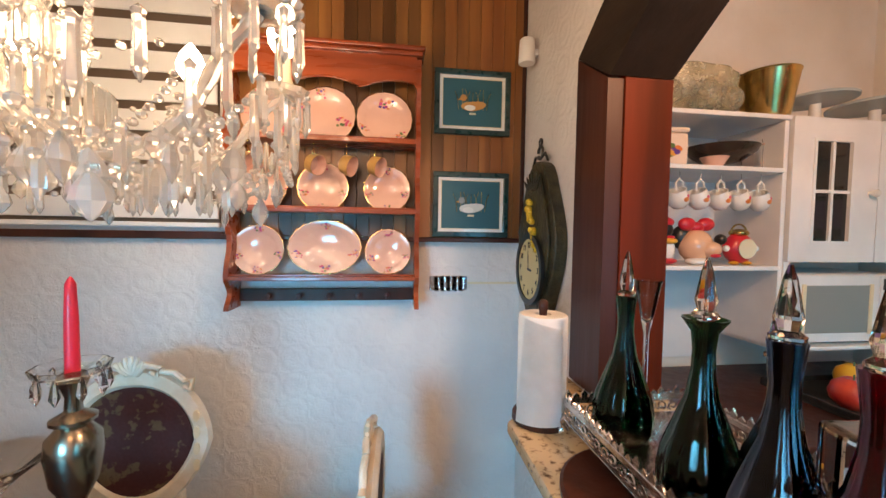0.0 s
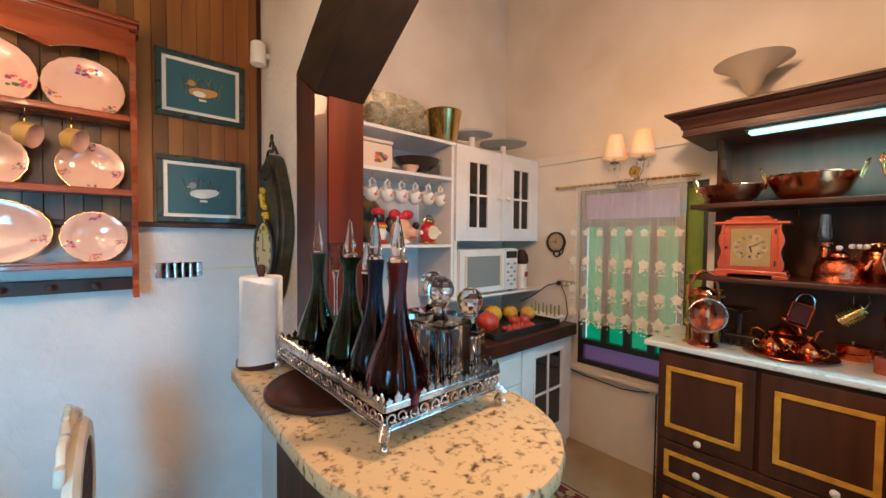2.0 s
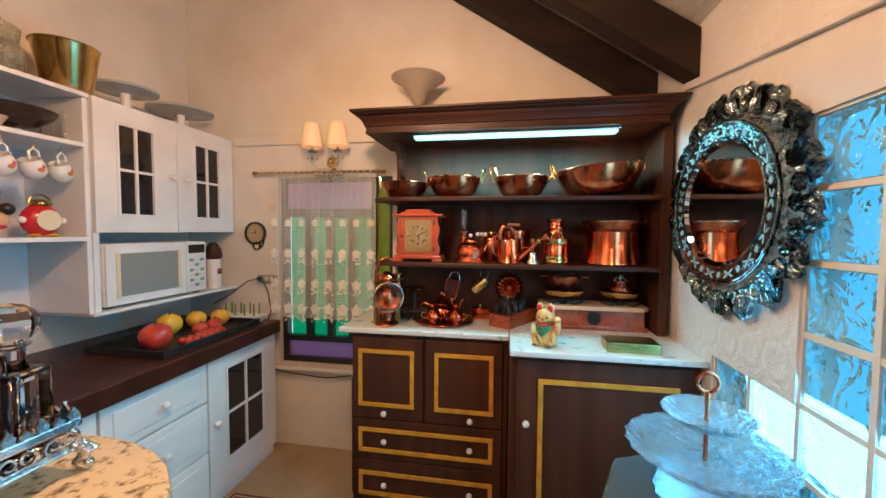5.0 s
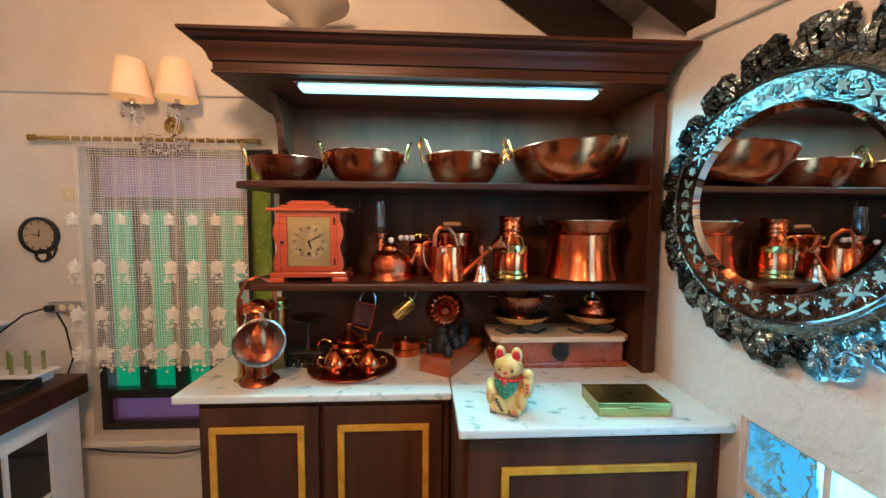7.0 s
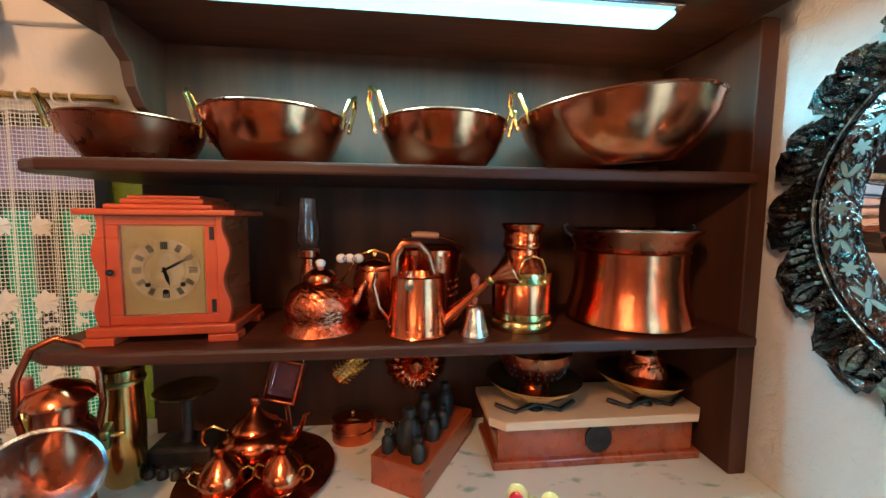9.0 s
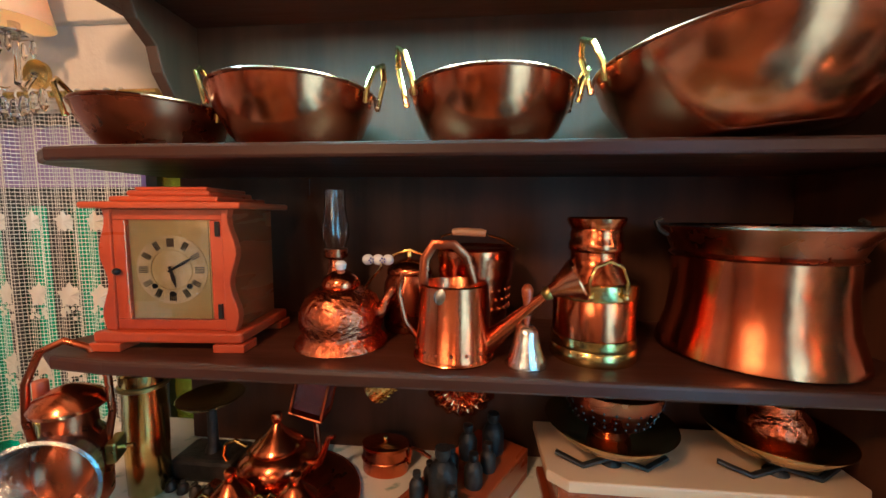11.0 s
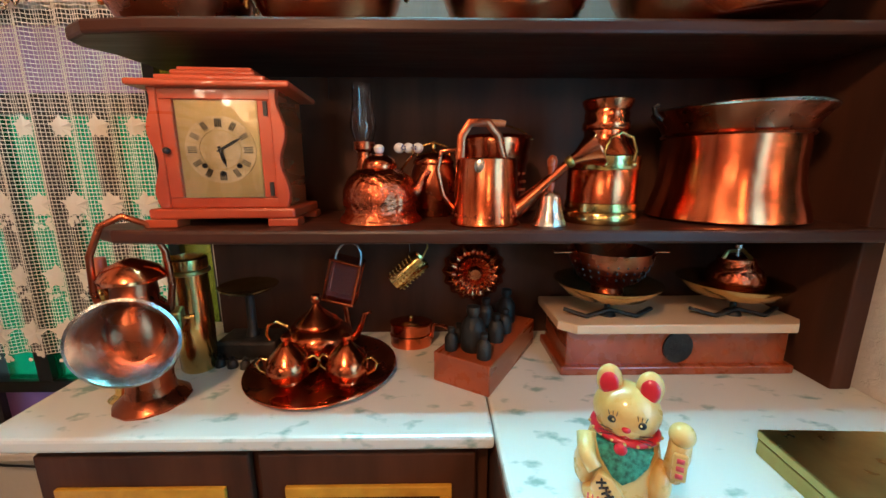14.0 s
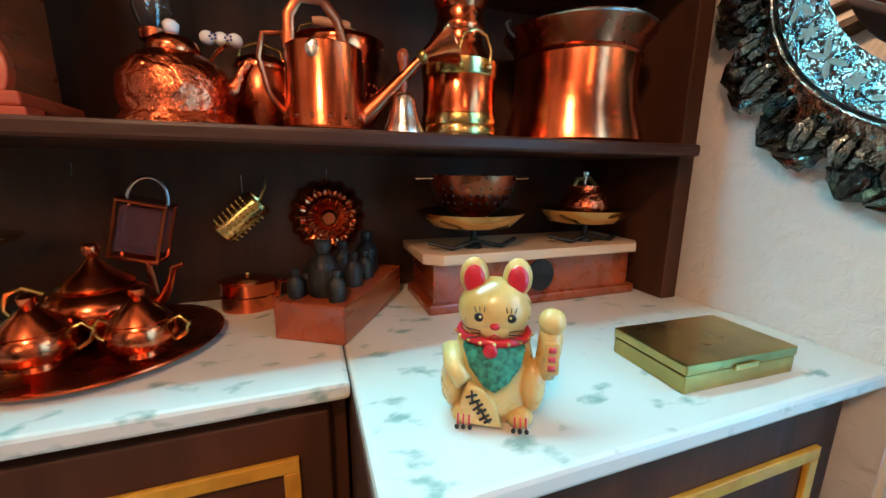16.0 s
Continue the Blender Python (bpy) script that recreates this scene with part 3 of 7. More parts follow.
bowl(3.225, 2.435, 0.120, 0.080, [(115, 0.9), (-85, 0.8)], "small shallow copper pan with brass handles on the top shelf", "copperdark")
bowl(3.218, 2.171, 0.136, 0.100, [(100, 0.9), (-95, 0.9)], "round copper bowl with brass loop handles on the top shelf")
bowl(3.218, 1.838, 0.134, 0.098, [(110, 1.15), (-88, 0.9)], "deep copper bowl with tall brass handles on the top shelf")
basin = bowl(3.172, 1.482, 0.194, 0.116, [(92, 1.0), (-82, 1.15)], "large copper basin with brass handles at the shelf end")
basin.matrix_basis = pose(3.172, 1.482, S1 + 0.0095, -4.5, 0, 0)

# mantel clock
ck = thing("mantel_clock", 3.183, 2.343, S2, "orange-red wooden mantel clock with a brass dial", "clock", rz=4)
ck.matrix_basis = ck.matrix_basis @ Matrix.Diagonal((1, 1, 0.962, 1))


def wavy(side):
    pts = [(side * 0.087, 0.032)]
    for i in range(17):
        z = 0.032 + i * 0.0125
        pts.append((side * (0.103 + 0.006 * math.sin(i * 0.75)), z))
    return pts + [(side * 0.087, 0.232)]


part("case", bx(-0.055, 0.075, -0.098, 0.098, 0.03, 0.235, 0.002), "rack", ck, "brown wooden case")
for sd in (-1, 1):
    part("side_trim", slab(wavy(sd), -0.068, -0.052, "yz", bev=0.002), "clockred", ck)
bm = bx(-0.064, -0.05, -0.088, 0.088, 0.032, 0.05, 0.002)
bx(-0.064, -0.05, -0.088, 0.088, 0.214, 0.232, 0.002, bm=bm)
bx(-0.0642, -0.05, -0.088, -0.066, 0.05, 0.214, 0.002, bm=bm)
bx(-0.0642, -0.05, 0.066, 0.088, 0.05, 0.214, 0.002, bm=bm)
part("door_frame", bm, "clockred", ck)
part("face_plate", bx(-0.057, -0.054, -0.066, 0.066, 0.05, 0.214), mat("satin gilt plate", (0.66, 0.48, 0.20), 0.4, 0.7), ck, "square brass dial plate")
DIAL = vary(mat("satin brass dial", (0.75, 0.58, 0.30), 0.45, 0.55), (0.62, 0.45, 0.20), (0.82, 0.66, 0.38), 30)


def disc(r, x, y, z, th=0.002, n=40):
    d = lathe([(r, 0), (r, th)], n)
    bmesh.ops.transform(d, matrix=pose(x, y, z, 0, -90, 0), verts=d.verts)
    return d


def annulus(r0, r1, x, y, z, th=0.0015, n=40):
    d = lathe([(r0, 0), (r1, 0), (r1, th), (r0, th)], n)
    for fc in [fc for fc in d.faces if len(fc.verts) == n]:
        d.faces.remove(fc)
    bmesh.ops.bridge_loops(d, edges=[e for e in d.edges if e.is_boundary])
    bmesh.ops.transform(d, matrix=pose(x, y, z, 0, -90, 0), verts=d.verts)
    return d


part("chapter_ring", annulus(0.034, 0.057, -0.0572, 0, 0.132), DIAL, ck, "engraved numeral ring")
part("dial_centre", disc(0.032, -0.0572, 0, 0.132, 0.001), DIAL, ck, smooth=True)
bm = bmesh.new()
for i in range(12):
    a = radians(i * 30)
    for off in (-0.003, 0, 0.003) if i % 3 else (-0.0045, -0.0015, 0.0015, 0.0045):
        q = bx(-0.0602, -0.0588, off - 0.0006, off + 0.0006, 0.038, 0.052)
        bmesh.ops.transform(q, matrix=Matrix.Translation((0, 0, 0.132)) @ Matrix.Rotation(a, 4, "X"), verts=q.verts)
        me = bpy.data.meshes.new("t")
        q.to_mesh(me)
        bm.from_mesh(me)
        bpy.data.meshes.remove(me)
part("numerals", bm, "black", ck, "black Roman numeral strokes")


def pointer(angle, l, w, x=-0.0605, z0=0.132, parent=None, name="clock_pointer"):
    q = slab([(-w, -0.006), (w, -0.006), (w * 1.6, l * 0.55), (0, l), (-w * 1.6, l * 0.55)], x - 0.001, x, "yz")
    bmesh.ops.transform(q, matrix=Matrix.Translation((0, 0, z0)) @ Matrix.Rotation(radians(angle), 4, "X"), verts=q.verts)
    part(name, q, "black", parent)


pointer(60, 0.046, 0.0016, parent=ck)
pointer(165, 0.03, 0.002, x=-0.0618, parent=ck)
for y, z in ((0.028, 0.105), (-0.028, 0.105), (0, 0.092)):
    part("winding_hole", disc(0.0045, -0.0595, y, z, 0.001, 14), "black", ck)
part("glass", bx(-0.0665, -0.0655, -0.066, 0.066, 0.05, 0.214), "clear", ck)
part("roof", bx(-0.082, 0.09, -0.125, 0.125, 0.232, 0.243, 0.004), "clockred", ck)
bm = bx(-0.07, 0.08, -0.085, 0.085, 0.243, 0.252, 0.003)
bx(-0.06, 0.07, -0.066, 0.066, 0.252, 0.262, 0.004, bm=bm)
bx(-0.052, 0.062, -0.058, 0.058, 0.262, 0.268, 0.002, bm=bm)
part("crown", bm, "clockred", ck, "stepped wooden crown")
bm = bx(-0.078, 0.085, -0.118, 0.118, 0.014, 0.032, 0.004)
part("plinth", bm, "clockred", ck)
for y in (-0.098, 0.098):
    for x in (-0.06, 0.068):
        part("foot", bx(x - 0.022, x + 0.018, y - 0.025, y + 0.025, 0, 0.014, 0.002), "clockred", ck)
part("knob", ball((-0.07, 0.08, 0.13), 0.006, u=10, v=8), "black", ck, "small dark door knob", smooth=True)
for z in (0.065, 0.2):
    part("hinge", bx(-0.0685, -0.064, -0.083, -0.077, z - 0.012, z + 0.012), "black", ck)


def spout(pts, rad, flat=1.0):
    return tube(pts, rad, 12, flat=flat)


# hammered kettle
kt = thing("hammered_kettle", 3.177, 2.083, S2, "small hammered copper kettle with a white porcelain knob", "kettle")
kt.matrix_basis = kt.matrix_basis @ Matrix.Diagonal((1, 1, 0.95, 1))
part("body", lathe([(0.072, 0), (0.077, 0.002), (0.075, 0.008), (0.067, 0.018), (0.065, 0.024), (0.069, 0.036), (0.068, 0.062), (0.058, 0.085), (0.040, 0.099), (0.030, 0.103)], 40), "hammered", kt, smooth=True)
part("lid", lathe([(0.031, 0.102), (0.032, 0.108), (0.027, 0.119), (0.013, 0.128), (0.005, 0.130)], 32), "copper", kt, "domed copper lid", smooth=True)
part("knob", lathe([(0.005, 0.130), (0.0085, 0.133), (0.010, 0.141), (0.006, 0.146), (0.001, 0.147)], 16), "porcelain", kt, "white porcelain knob", smooth=True)
part("spout", spout([(0, -0.055, 0.050), (0, -0.072, 0.065), (0, -0.080, 0.085), (0, -0.090, 0.100)], [0.014, 0.011, 0.008, 0.0065]), "hammered", kt, smooth=True)
hb = tube([(0.015, -0.035, 0.095), (0.01, -0.05, 0.115), (0.03, -0.06, 0.13), (0.055, -0.055, 0.142)], 0.0045, 8, flat=0.4)
part("bail", hb, "brass", kt, "folded brass bail", smooth=True)
bm = bmesh.new()
for i in range(3):
    ball((0.05, -0.032 - i * 0.018, 0.143), 0.0105, bm=bm, sy=1.05, u=12, v=8)
part("grip", bm, "porcelain", kt, "white and blue porcelain grip", smooth=True)
bm = bmesh.new()
for i in range(2):
    for a in range(5):
        ball((0.0395, -0.041 - i * 0.02 + 0.004 * math.cos(a * 1.26), 0.143 + 0.004 * math.sin(a * 1.26)), 0.0018, bm=bm, u=6, v=4)
part("flower", bm, mat("cobalt blue glaze", (0.02, 0.03, 0.25), 0.3), kt, "blue painted flowers")

# second kettle behind
k2 = thing("copper_pot", 3.275, 1.985, S2, "lidded copper pot standing behind the kettle", "pot")
part("body", lathe([(0.045, 0), (0.048, 0.004), (0.050, 0.06), (0.046, 0.09), (0.040, 0.105)], 32), "copperdark", k2, smooth=True)
part("lid", lathe([(0.042, 0.105), (0.043, 0.110), (0.036, 0.122), (0.014, 0.132), (0.003, 0.133)], 32), "copper", k2, smooth=True)
part("knob", lathe([(0.003, 0.133), (0.007, 0.137), (0.006, 0.145), (0.001, 0.148)], 12), "brass", k2, smooth=True)
part("handle", tube([(0, 0.036, 0.108), (0, 0.03, 0.14), (0, 0, 0.15), (0, -0.03, 0.14), (0, -0.036, 0.108)], 0.003, 8), "brass", k2, smooth=True)

# watering can
wcan = thing("watering_can", 3.14, 1.892, S2, "small copper watering can with riveted base and strap handle", "watering can")
part("body", lathe([(0.060, 0), (0.061, 0.003), (0.058, 0.007), (0.0525, 0.112), (0.050, 0.114), (0.049, 0.112), (0.052, 0.02)], 40), "copper", wcan, smooth=True)
part("base_bead", ring((0, 0, 0.003), 0.060, 0.0025, 40), "copper", wcan, smooth=True)
for i in range(16):
    a = 2 * math.pi * i / 16
    part("rivet", ball((0.0575 * math.cos(a), 0.0575 * math.sin(a), 0.018), 0.003, u=8, v=6), "copperdark", wcan, smooth=True)
part("spout", spout([(-0.01, -0.05, 0.022), (-0.02, -0.09, 0.062), (-0.035, -0.128, 0.102), (-0.038, -0.138, 0.11)], [0.016, 0.011, 0.007, 0.007]), "copper", wcan, smooth=True)
part("rose", spout([(-0.038, -0.134, 0.108), (-0.04, -0.145, 0.114), (-0.044, -0.172, 0.128), (-0.045, -0.176, 0.130)], [0.008, 0.012, 0.031, 0.030]), "copper", wcan, "flared perforated rose", smooth=True)
part("collar", ball((-0.038, -0.134, 0.108), 0.010, u=12, v=8), "olivebrass", wcan, "tarnished solder collar", smooth=True)
part("strap_handle", tube([(-0.01, 0.046, 0.108), (-0.01, 0.044, 0.150), (-0.01, 0.03, 0.172), (-0.01, 0.0, 0.172), (0, -0.02, 0.152), (0, -0.03, 0.112)], 0.0075, 8, flat=0.3), "copperdark", wcan, smooth=True)
part("back_handle", tube([(0, 0.05, 0.018), (0, 0.075, 0.05), (0, 0.085, 0.095), (0, 0.078, 0.125), (0, 0.055, 0.128), (0, 0.048, 0.11)], 0.004, 8), "copperdark", wcan, smooth=True)
part("patch", ball((-0.049, 0.012, 0.100), 0.014, sx=0.25, u=12, v=8), "silver", wcan, "grey solder patch", smooth=True)

# perforated bucket
bk = thing("copper_bucket", 3.260, 1.86, S2, "ribbed perforated copper bucket with a wooden bail grip", "bucket")
prof = [(0.052, 0)]
for i in range(13):
    prof.append((0.055 + 0.0012 * i + (0.0025 if i % 2 and i > 7 else 0), 0.004 + i * 0.0125))
prof += [(0.075, 0.158), (0.071, 0.160), (0.068, 0.156)]
part("body", lathe(prof, 40), "copper", bk, smooth=True)
bm = bmesh.new()
for r in range(3):
    for i in range(26):
        a = 2 * math.pi * (i + 0.5 * (r % 2)) / 26
        ball((0.0615 * math.cos(a), 0.0615 * math.sin(a), 0.055 + r * 0.016), 0.004, bm=bm, u=6, v=4)
part("studs", bm, "copper", bk, smooth=True)
part("bail", tube([(0.0, 0.074, 0.155), (-0.005, 0.06, 0.178), (-0.01, 0.03, 0.186), (-0.01, -0.01, 0.184), (-0.005, -0.05, 0.172), (0, -0.076, 0.155)], 0.0022, 6), "brass", bk, smooth=True)
bm = tube([(-0.01, 0.042, 0.185), (-0.01, 0.03, 0.186), (-0.01, -0.01, 0.1845), (-0.01, -0.018, 0.183)], [0.006, 0.0075, 0.0075, 0.006], 12)
part("grip", bm, mat("pale turned wood", (0.45, 0.20, 0.09), 0.4), bk, "turned wooden grip", smooth=True)

# oil lamp with a glass chimney
ol = thing("oil_lamp", 3.274, 2.128, S2, "oil lamp with a tall clear glass chimney behind the kettle", "lamp")
part("font", lathe([(0.03, 0), (0.034, 0.004), (0.030, 0.05), (0.018, 0.09), (0.014, 0.13), (0.022, 0.135), (0.022, 0.15)], 24), "copperdark", ol, smooth=True)
part("chimney", lathe([(0.018, 0.15), (0.026, 0.175), (0.026, 0.19), (0.02, 0.225), (0.019, 0.262), (0.0182, 0.262), (0.019, 0.225), (0.025, 0.19), (0.025, 0.175), (0.017, 0.15)], 28), "clear", ol, "clear glass chimney", smooth=True)

# brass bell
be = thing("bell", 3.112, 1.785, S2, "small silvered table bell with a turned wooden handle", "bell")
part("bell_body", lathe([(0.030, 0), (0.0305, 0.003), (0.025, 0.014), (0.019, 0.034), (0.017, 0.050), (0.011, 0.058), (0.004, 0.060), (0.003, 0.056), (0.015, 0.045), (0.024, 0.008)], 36, wave=(12, 0.02)), "silver", be, smooth=True)
part("grip", lathe([(0.004, 0.060), (0.006, 0.068), (0.005, 0.085), (0.008, 0.102), (0.009, 0.110), (0.005, 0.117), (0.001, 0.119)], 16), "rack", be, "turned red-brown handle", smooth=True)

# milk can
mc = thing("milk_can", 3.165, 1.677, S2, "copper milk can with brass bands and a ring handle", "milk can")
mc.matrix_basis = mc.matrix_basis @ Matrix.Diagonal((1, 1, 0.96, 1))
part("body", lathe([(0.060, 0.03), (0.0605, 0.108), (0.058, 0.112), (0.050, 0.13), (0.040, 0.148), (0.036, 0.158), (0.036, 0.17)], 48), "copper", mc, smooth=True)
part("band", lathe([(0.0625, 0), (0.0645, 0.003), (0.0645, 0.018), (0.062, 0.022), (0.063, 0.026), (0.062, 0.038), (0.0595, 0.040)], 48), "brass", mc, "brass foot band", smooth=True)
part("band", lathe([(0.0606, 0.098), (0.0625, 0.101), (0.0625, 0.122), (0.0605, 0.124), (0.055, 0.124)], 48), "brass", mc, "brass shoulder band", smooth=True)
part("neck", lathe([(0.0365, 0.168), (0.040, 0.172), (0.040, 0.182), (0.037, 0.187), (0.038, 0.196), (0.036, 0.204), (0.042, 0.215), (0.0435, 0.220), (0.041, 0.223), (0.034, 0.218), (0.033, 0.18)], 40), "copper", mc, smooth=True)
part("ring_handle", tube([(-0.062, 0.024, 0.108), (-0.064, 0.026, 0.13), (-0.064, 0.018, 0.152), (-0.064, 0, 0.160), (-0.064, -0.018, 0.152), (-0.064, -0.026, 0.13), (-0.062, -0.024, 0.108)], 0.0026, 8), "brass", mc, smooth=True)
for y in (-0.024, 0.024):
    part("rivet", ball((-0.063, y, 0.108), 0.0055, u=10, v=6), "brass", mc, smooth=True)

# cauldron
ca = thing("cauldron", 3.205, 1.418, S2, "large flared copper cauldron with a hammered rim band", "cauldron")
ca.matrix_basis = ca.matrix_basis @ Matrix.Diagonal((1.12, 1.12, 0.98, 1))
part("body", lathe([(0.112, 0), (0.121, 0.006), (0.119, 0.018), (0.108, 0.06), (0.103, 0.11), (0.104, 0.158), (0.100, 0.158), (0.099, 0.11), (0.106, 0.05)], 56, fx=0.98), "copper", ca, smooth=True)
part("rim_band", lathe([(0.1045, 0.156), (0.108, 0.160), (0.104, 0.165), (0.112, 0.185), (0.124, 0.200), (0.126, 0.204), (0.121, 0.206), (0.108, 0.188), (0.100, 0.165)], 56, fx=0.98), "copperdark", ca, "aged hammered rim", smooth=True)
part("bead", ring((0, 0, 0.205), 0.123, 0.003, 48), "silver", ca, smooth=True)
for s in (-1, 1):
    part("lug", tube([(0, s * 0.122, 0.19), (0, s * 0.134, 0.20), (0, s * 0.138, 0.212), (0, s * 0.13, 0.216)], 0.004, 8), "iron", ca, smooth=True)

# carriage lamp
la = thing("carriage_lamp", 3.082, 2.487, CT, "copper carriage lamp with a round nickel hood and loop handle", "lantern", rz=25)
part("foot", lathe([(0.058, 0), (0.060, 0.004), (0.056, 0.010), (0.040, 0.022), (0.036, 0.045), (0.038, 0.065)], 12), "copperdark", la, smooth=True)
part("body", lathe([(0.038, 0.06), (0.046, 0.075), (0.048, 0.13), (0.046, 0.175), (0.034, 0.19), (0.032, 0.225)], 32), "copperdark", la, smooth=True)
part("chimney_cap", lathe([(0.032, 0.222), (0.046, 0.226), (0.048, 0.232), (0.040, 0.246), (0.022, 0.256), (0.008, 0.262), (0.001, 0.263)], 32), "copper", la, "domed copper cap", smooth=True)
bm = lathe([(0.040, 0), (0.045, 0.018), (0.052, 0.03), (0.054, 0.05), (0.062, 0.062), (0.064, 0.068), (0.060, 0.070), (0.051, 0.052), (0.049, 0.034), (0.038, 0.02), (0.036, 0.005)], 40)
for fc in [fc for fc in bm.faces if len(fc.verts) == 40]:
    bm.faces.remove(fc)
bmesh.ops.transform(bm, matrix=pose(-0.020, 0, 0.148, 0, -90, 0) @ Matrix.Diagonal((1.13, 1.13, 1, 1)), verts=bm.verts)
part("hood", bm, "silver", la, "round nickel lens hood", smooth=True)
part("lens", disc(0.038, -0.022, 0, 0.148, 0.004), "iron", la, "dark lens opening", smooth=True)
part("handle", tube([(0, 0.045, 0.165), (0, 0.053, 0.21), (0, 0.05, 0.27), (0, 0.03, 0.318), (0, 0, 0.332), (0, -0.03, 0.318), (0, -0.05, 0.27), (0, -0.053, 0.21), (0, -0.045, 0.165)], 0.0055, 10), "copperdark", la, smooth=True)
part("bracket", bx(-0.02, 0.02, -0.062, -0.046, 0.13, 0.165, 0.004), "olivebrass", la, "brass side clip")
part("screw", tube([(0, -0.062, 0.148), (0, -0.078, 0.148)], 0.004, 8), "brass", la, smooth=True)

# brass jar behind the lamp
bj = thing("brass_jar", 3.20, 2.475, CT, "round brass jar behind the carriage lamp", "jar")
part("body", lathe([(0.03, 0), (0.034, 0.006), (0.036, 0.12), (0.034, 0.20), (0.037, 0.21), (0.037, 0.235), (0.034, 0.238), (0.032, 0.21)], 32), "brass", bj, smooth=True)
part("collar", lathe([(0.0375, 0.205), (0.040, 0.207), (0.040, 0.213), (0.0375, 0.215)], 32), "olivebrass", bj, smooth=True)
b2 = thing("brass_candlestick", 3.09, 2.545, CT, "tall brass candlestick with an orange candle beside the lamp", "candlestick")
part("stem", lathe([(0.022, 0), (0.024, 0.004), (0.012, 0.012), (0.009, 0.08), (0.018, 0.09), (0.018, 0.10), (0.008, 0.11), (0.010, 0.19), (0.016, 0.20), (0.012, 0.21)], 20), "brass", b2, smooth=True)
part("candle", lathe([(0.010, 0.20), (0.010, 0.26), (0.009, 0.262)], 14), mat("orange wax", (0.6, 0.14, 0.06), 0.4, sss=0.2), b2, "orange wax candle", smooth=True)

# small balance
bal = thing("balance_scale", 3.262, 2.39, CT, "small black balance scale with a brass pan", "scale")
part("base", bx(-0.04, 0.04, -0.065, 0.065, 0.0, 0.045, 0.008), "iron", bal)
part("column", lathe([(0.016, 0.045), (0.010, 0.06), (0.009, 0.135), (0.018, 0.145)], 16), "iron", bal, smooth=True)
part("pan", lathe([(0.015, 0.143), (0.05, 0.150), (0.062, 0.160), (0.060, 0.161), (0.03, 0.150), (0.01, 0.147)], 36), "brass", bal, "shallow brass pan", smooth=True)
for i in range(4):
    part("weight", lathe([(0.010, 0), (0.011, 0.002), (0.009, 0.014), (0.004, 0.018), (0.006, 0.022), (0.001, 0.026)], 14, at=(-0.06 - 0.004 * i, 0.045 - i * 0.028, 0)), "iron", bal, "small black weight", smooth=True)

# tea set on a round tray
tr = thing("copper_tray", 3.185, 2.215, CT, "round copper tray under the tea set", "tray")
part("plate", lathe([(0.10, 0.0), (0.125, 0.002), (0.146, 0.009), (0.149, 0.012), (0.146, 0.013), (0.124, 0.006), (0.05, 0.0045), (0.001, 0.0045)], 56), "copperdark", tr, smooth=True)
part("rim", ring((0, 0, 0.012), 0.148, 0.0022, 56), "copper", tr, smooth=True)
tp = thing("copper_teapot", 3.235, 2.237, CT + 0.0047, "squat copper teapot with brass handle and long spout", "teapot")
part("body", lathe([(0.030, 0), (0.033, 0.003), (0.034, 0.008), (0.062, 0.022), (0.073, 0.040), (0.070, 0.058), (0.054, 0.072), (0.044, 0.078)], 44), "copper", tp, smooth=True)
part("lid", lathe([(0.045, 0.078), (0.047, 0.081), (0.042, 0.088), (0.020, 0.104), (0.009, 0.118), (0.006, 0.122)], 36), "copper", tp, smooth=True)
part("knob", lathe([(0.005, 0.121), (0.010, 0.127), (0.011, 0.138), (0.008, 0.142), (0.001, 0.143)], 16), "copper", tp, smooth=True)
part("spout", spout([(0.0, -0.066, 0.040), (-0.002, -0.085, 0.052), (-0.004, -0.096, 0.076), (-0.006, -0.104, 0.100), (-0.008, -0.118, 0.106)], [0.010, 0.008, 0.006, 0.005, 0.0035]), "copper", tp, smooth=True)
part("handle", tube([(0, 0.064, 0.070), (-0.002, 0.085, 0.082), (-0.003, 0.104, 0.075), (-0.003, 0.110, 0.052), (-0.002, 0.100, 0.030), (0, 0.088, 0.022)], 0.0038, 8), "brass", tp, smooth=True)


def sugar(x, y, rz, name, label):
    s = thing(name, x, y, CT + 0.0047, label, "sugar bowl", rz=rz)
    part("body", lathe([(0.020, 0), (0.022, 0.003), (0.020, 0.006), (0.038, 0.018), (0.041, 0.030), (0.038, 0.046), (0.033, 0.052)], 36), "copper", s, smooth=True)
    part("lid", lathe([(0.034, 0.052), (0.036, 0.054), (0.030, 0.062), (0.014, 0.078), (0.007, 0.084)], 32), "copper", s, smooth=True)
    part("knob", lathe([(0.005, 0.083), (0.009, 0.088), (0.010, 0.096), (0.006, 0.100), (0.001, 0.101)], 14), "copper", s, smooth=True)
    for g in (-1, 1):
        part("handle", tube([(0, g * 0.034, 0.048), (0, g * 0.048, 0.054), (0, g * 0.058, 0.044), (0, g * 0.054, 0.030), (0, g * 0.040, 0.020)], 0.0028, 8), "brass", s, smooth=True)


sugar(3.130, 2.262, 5, "copper_sugar_bowl", "small lidded copper sugar bowl on the round tray")
sugar(3.132, 2.150, -8, "copper_cream_bowl", "small lidded copper cream bowl on the round tray")

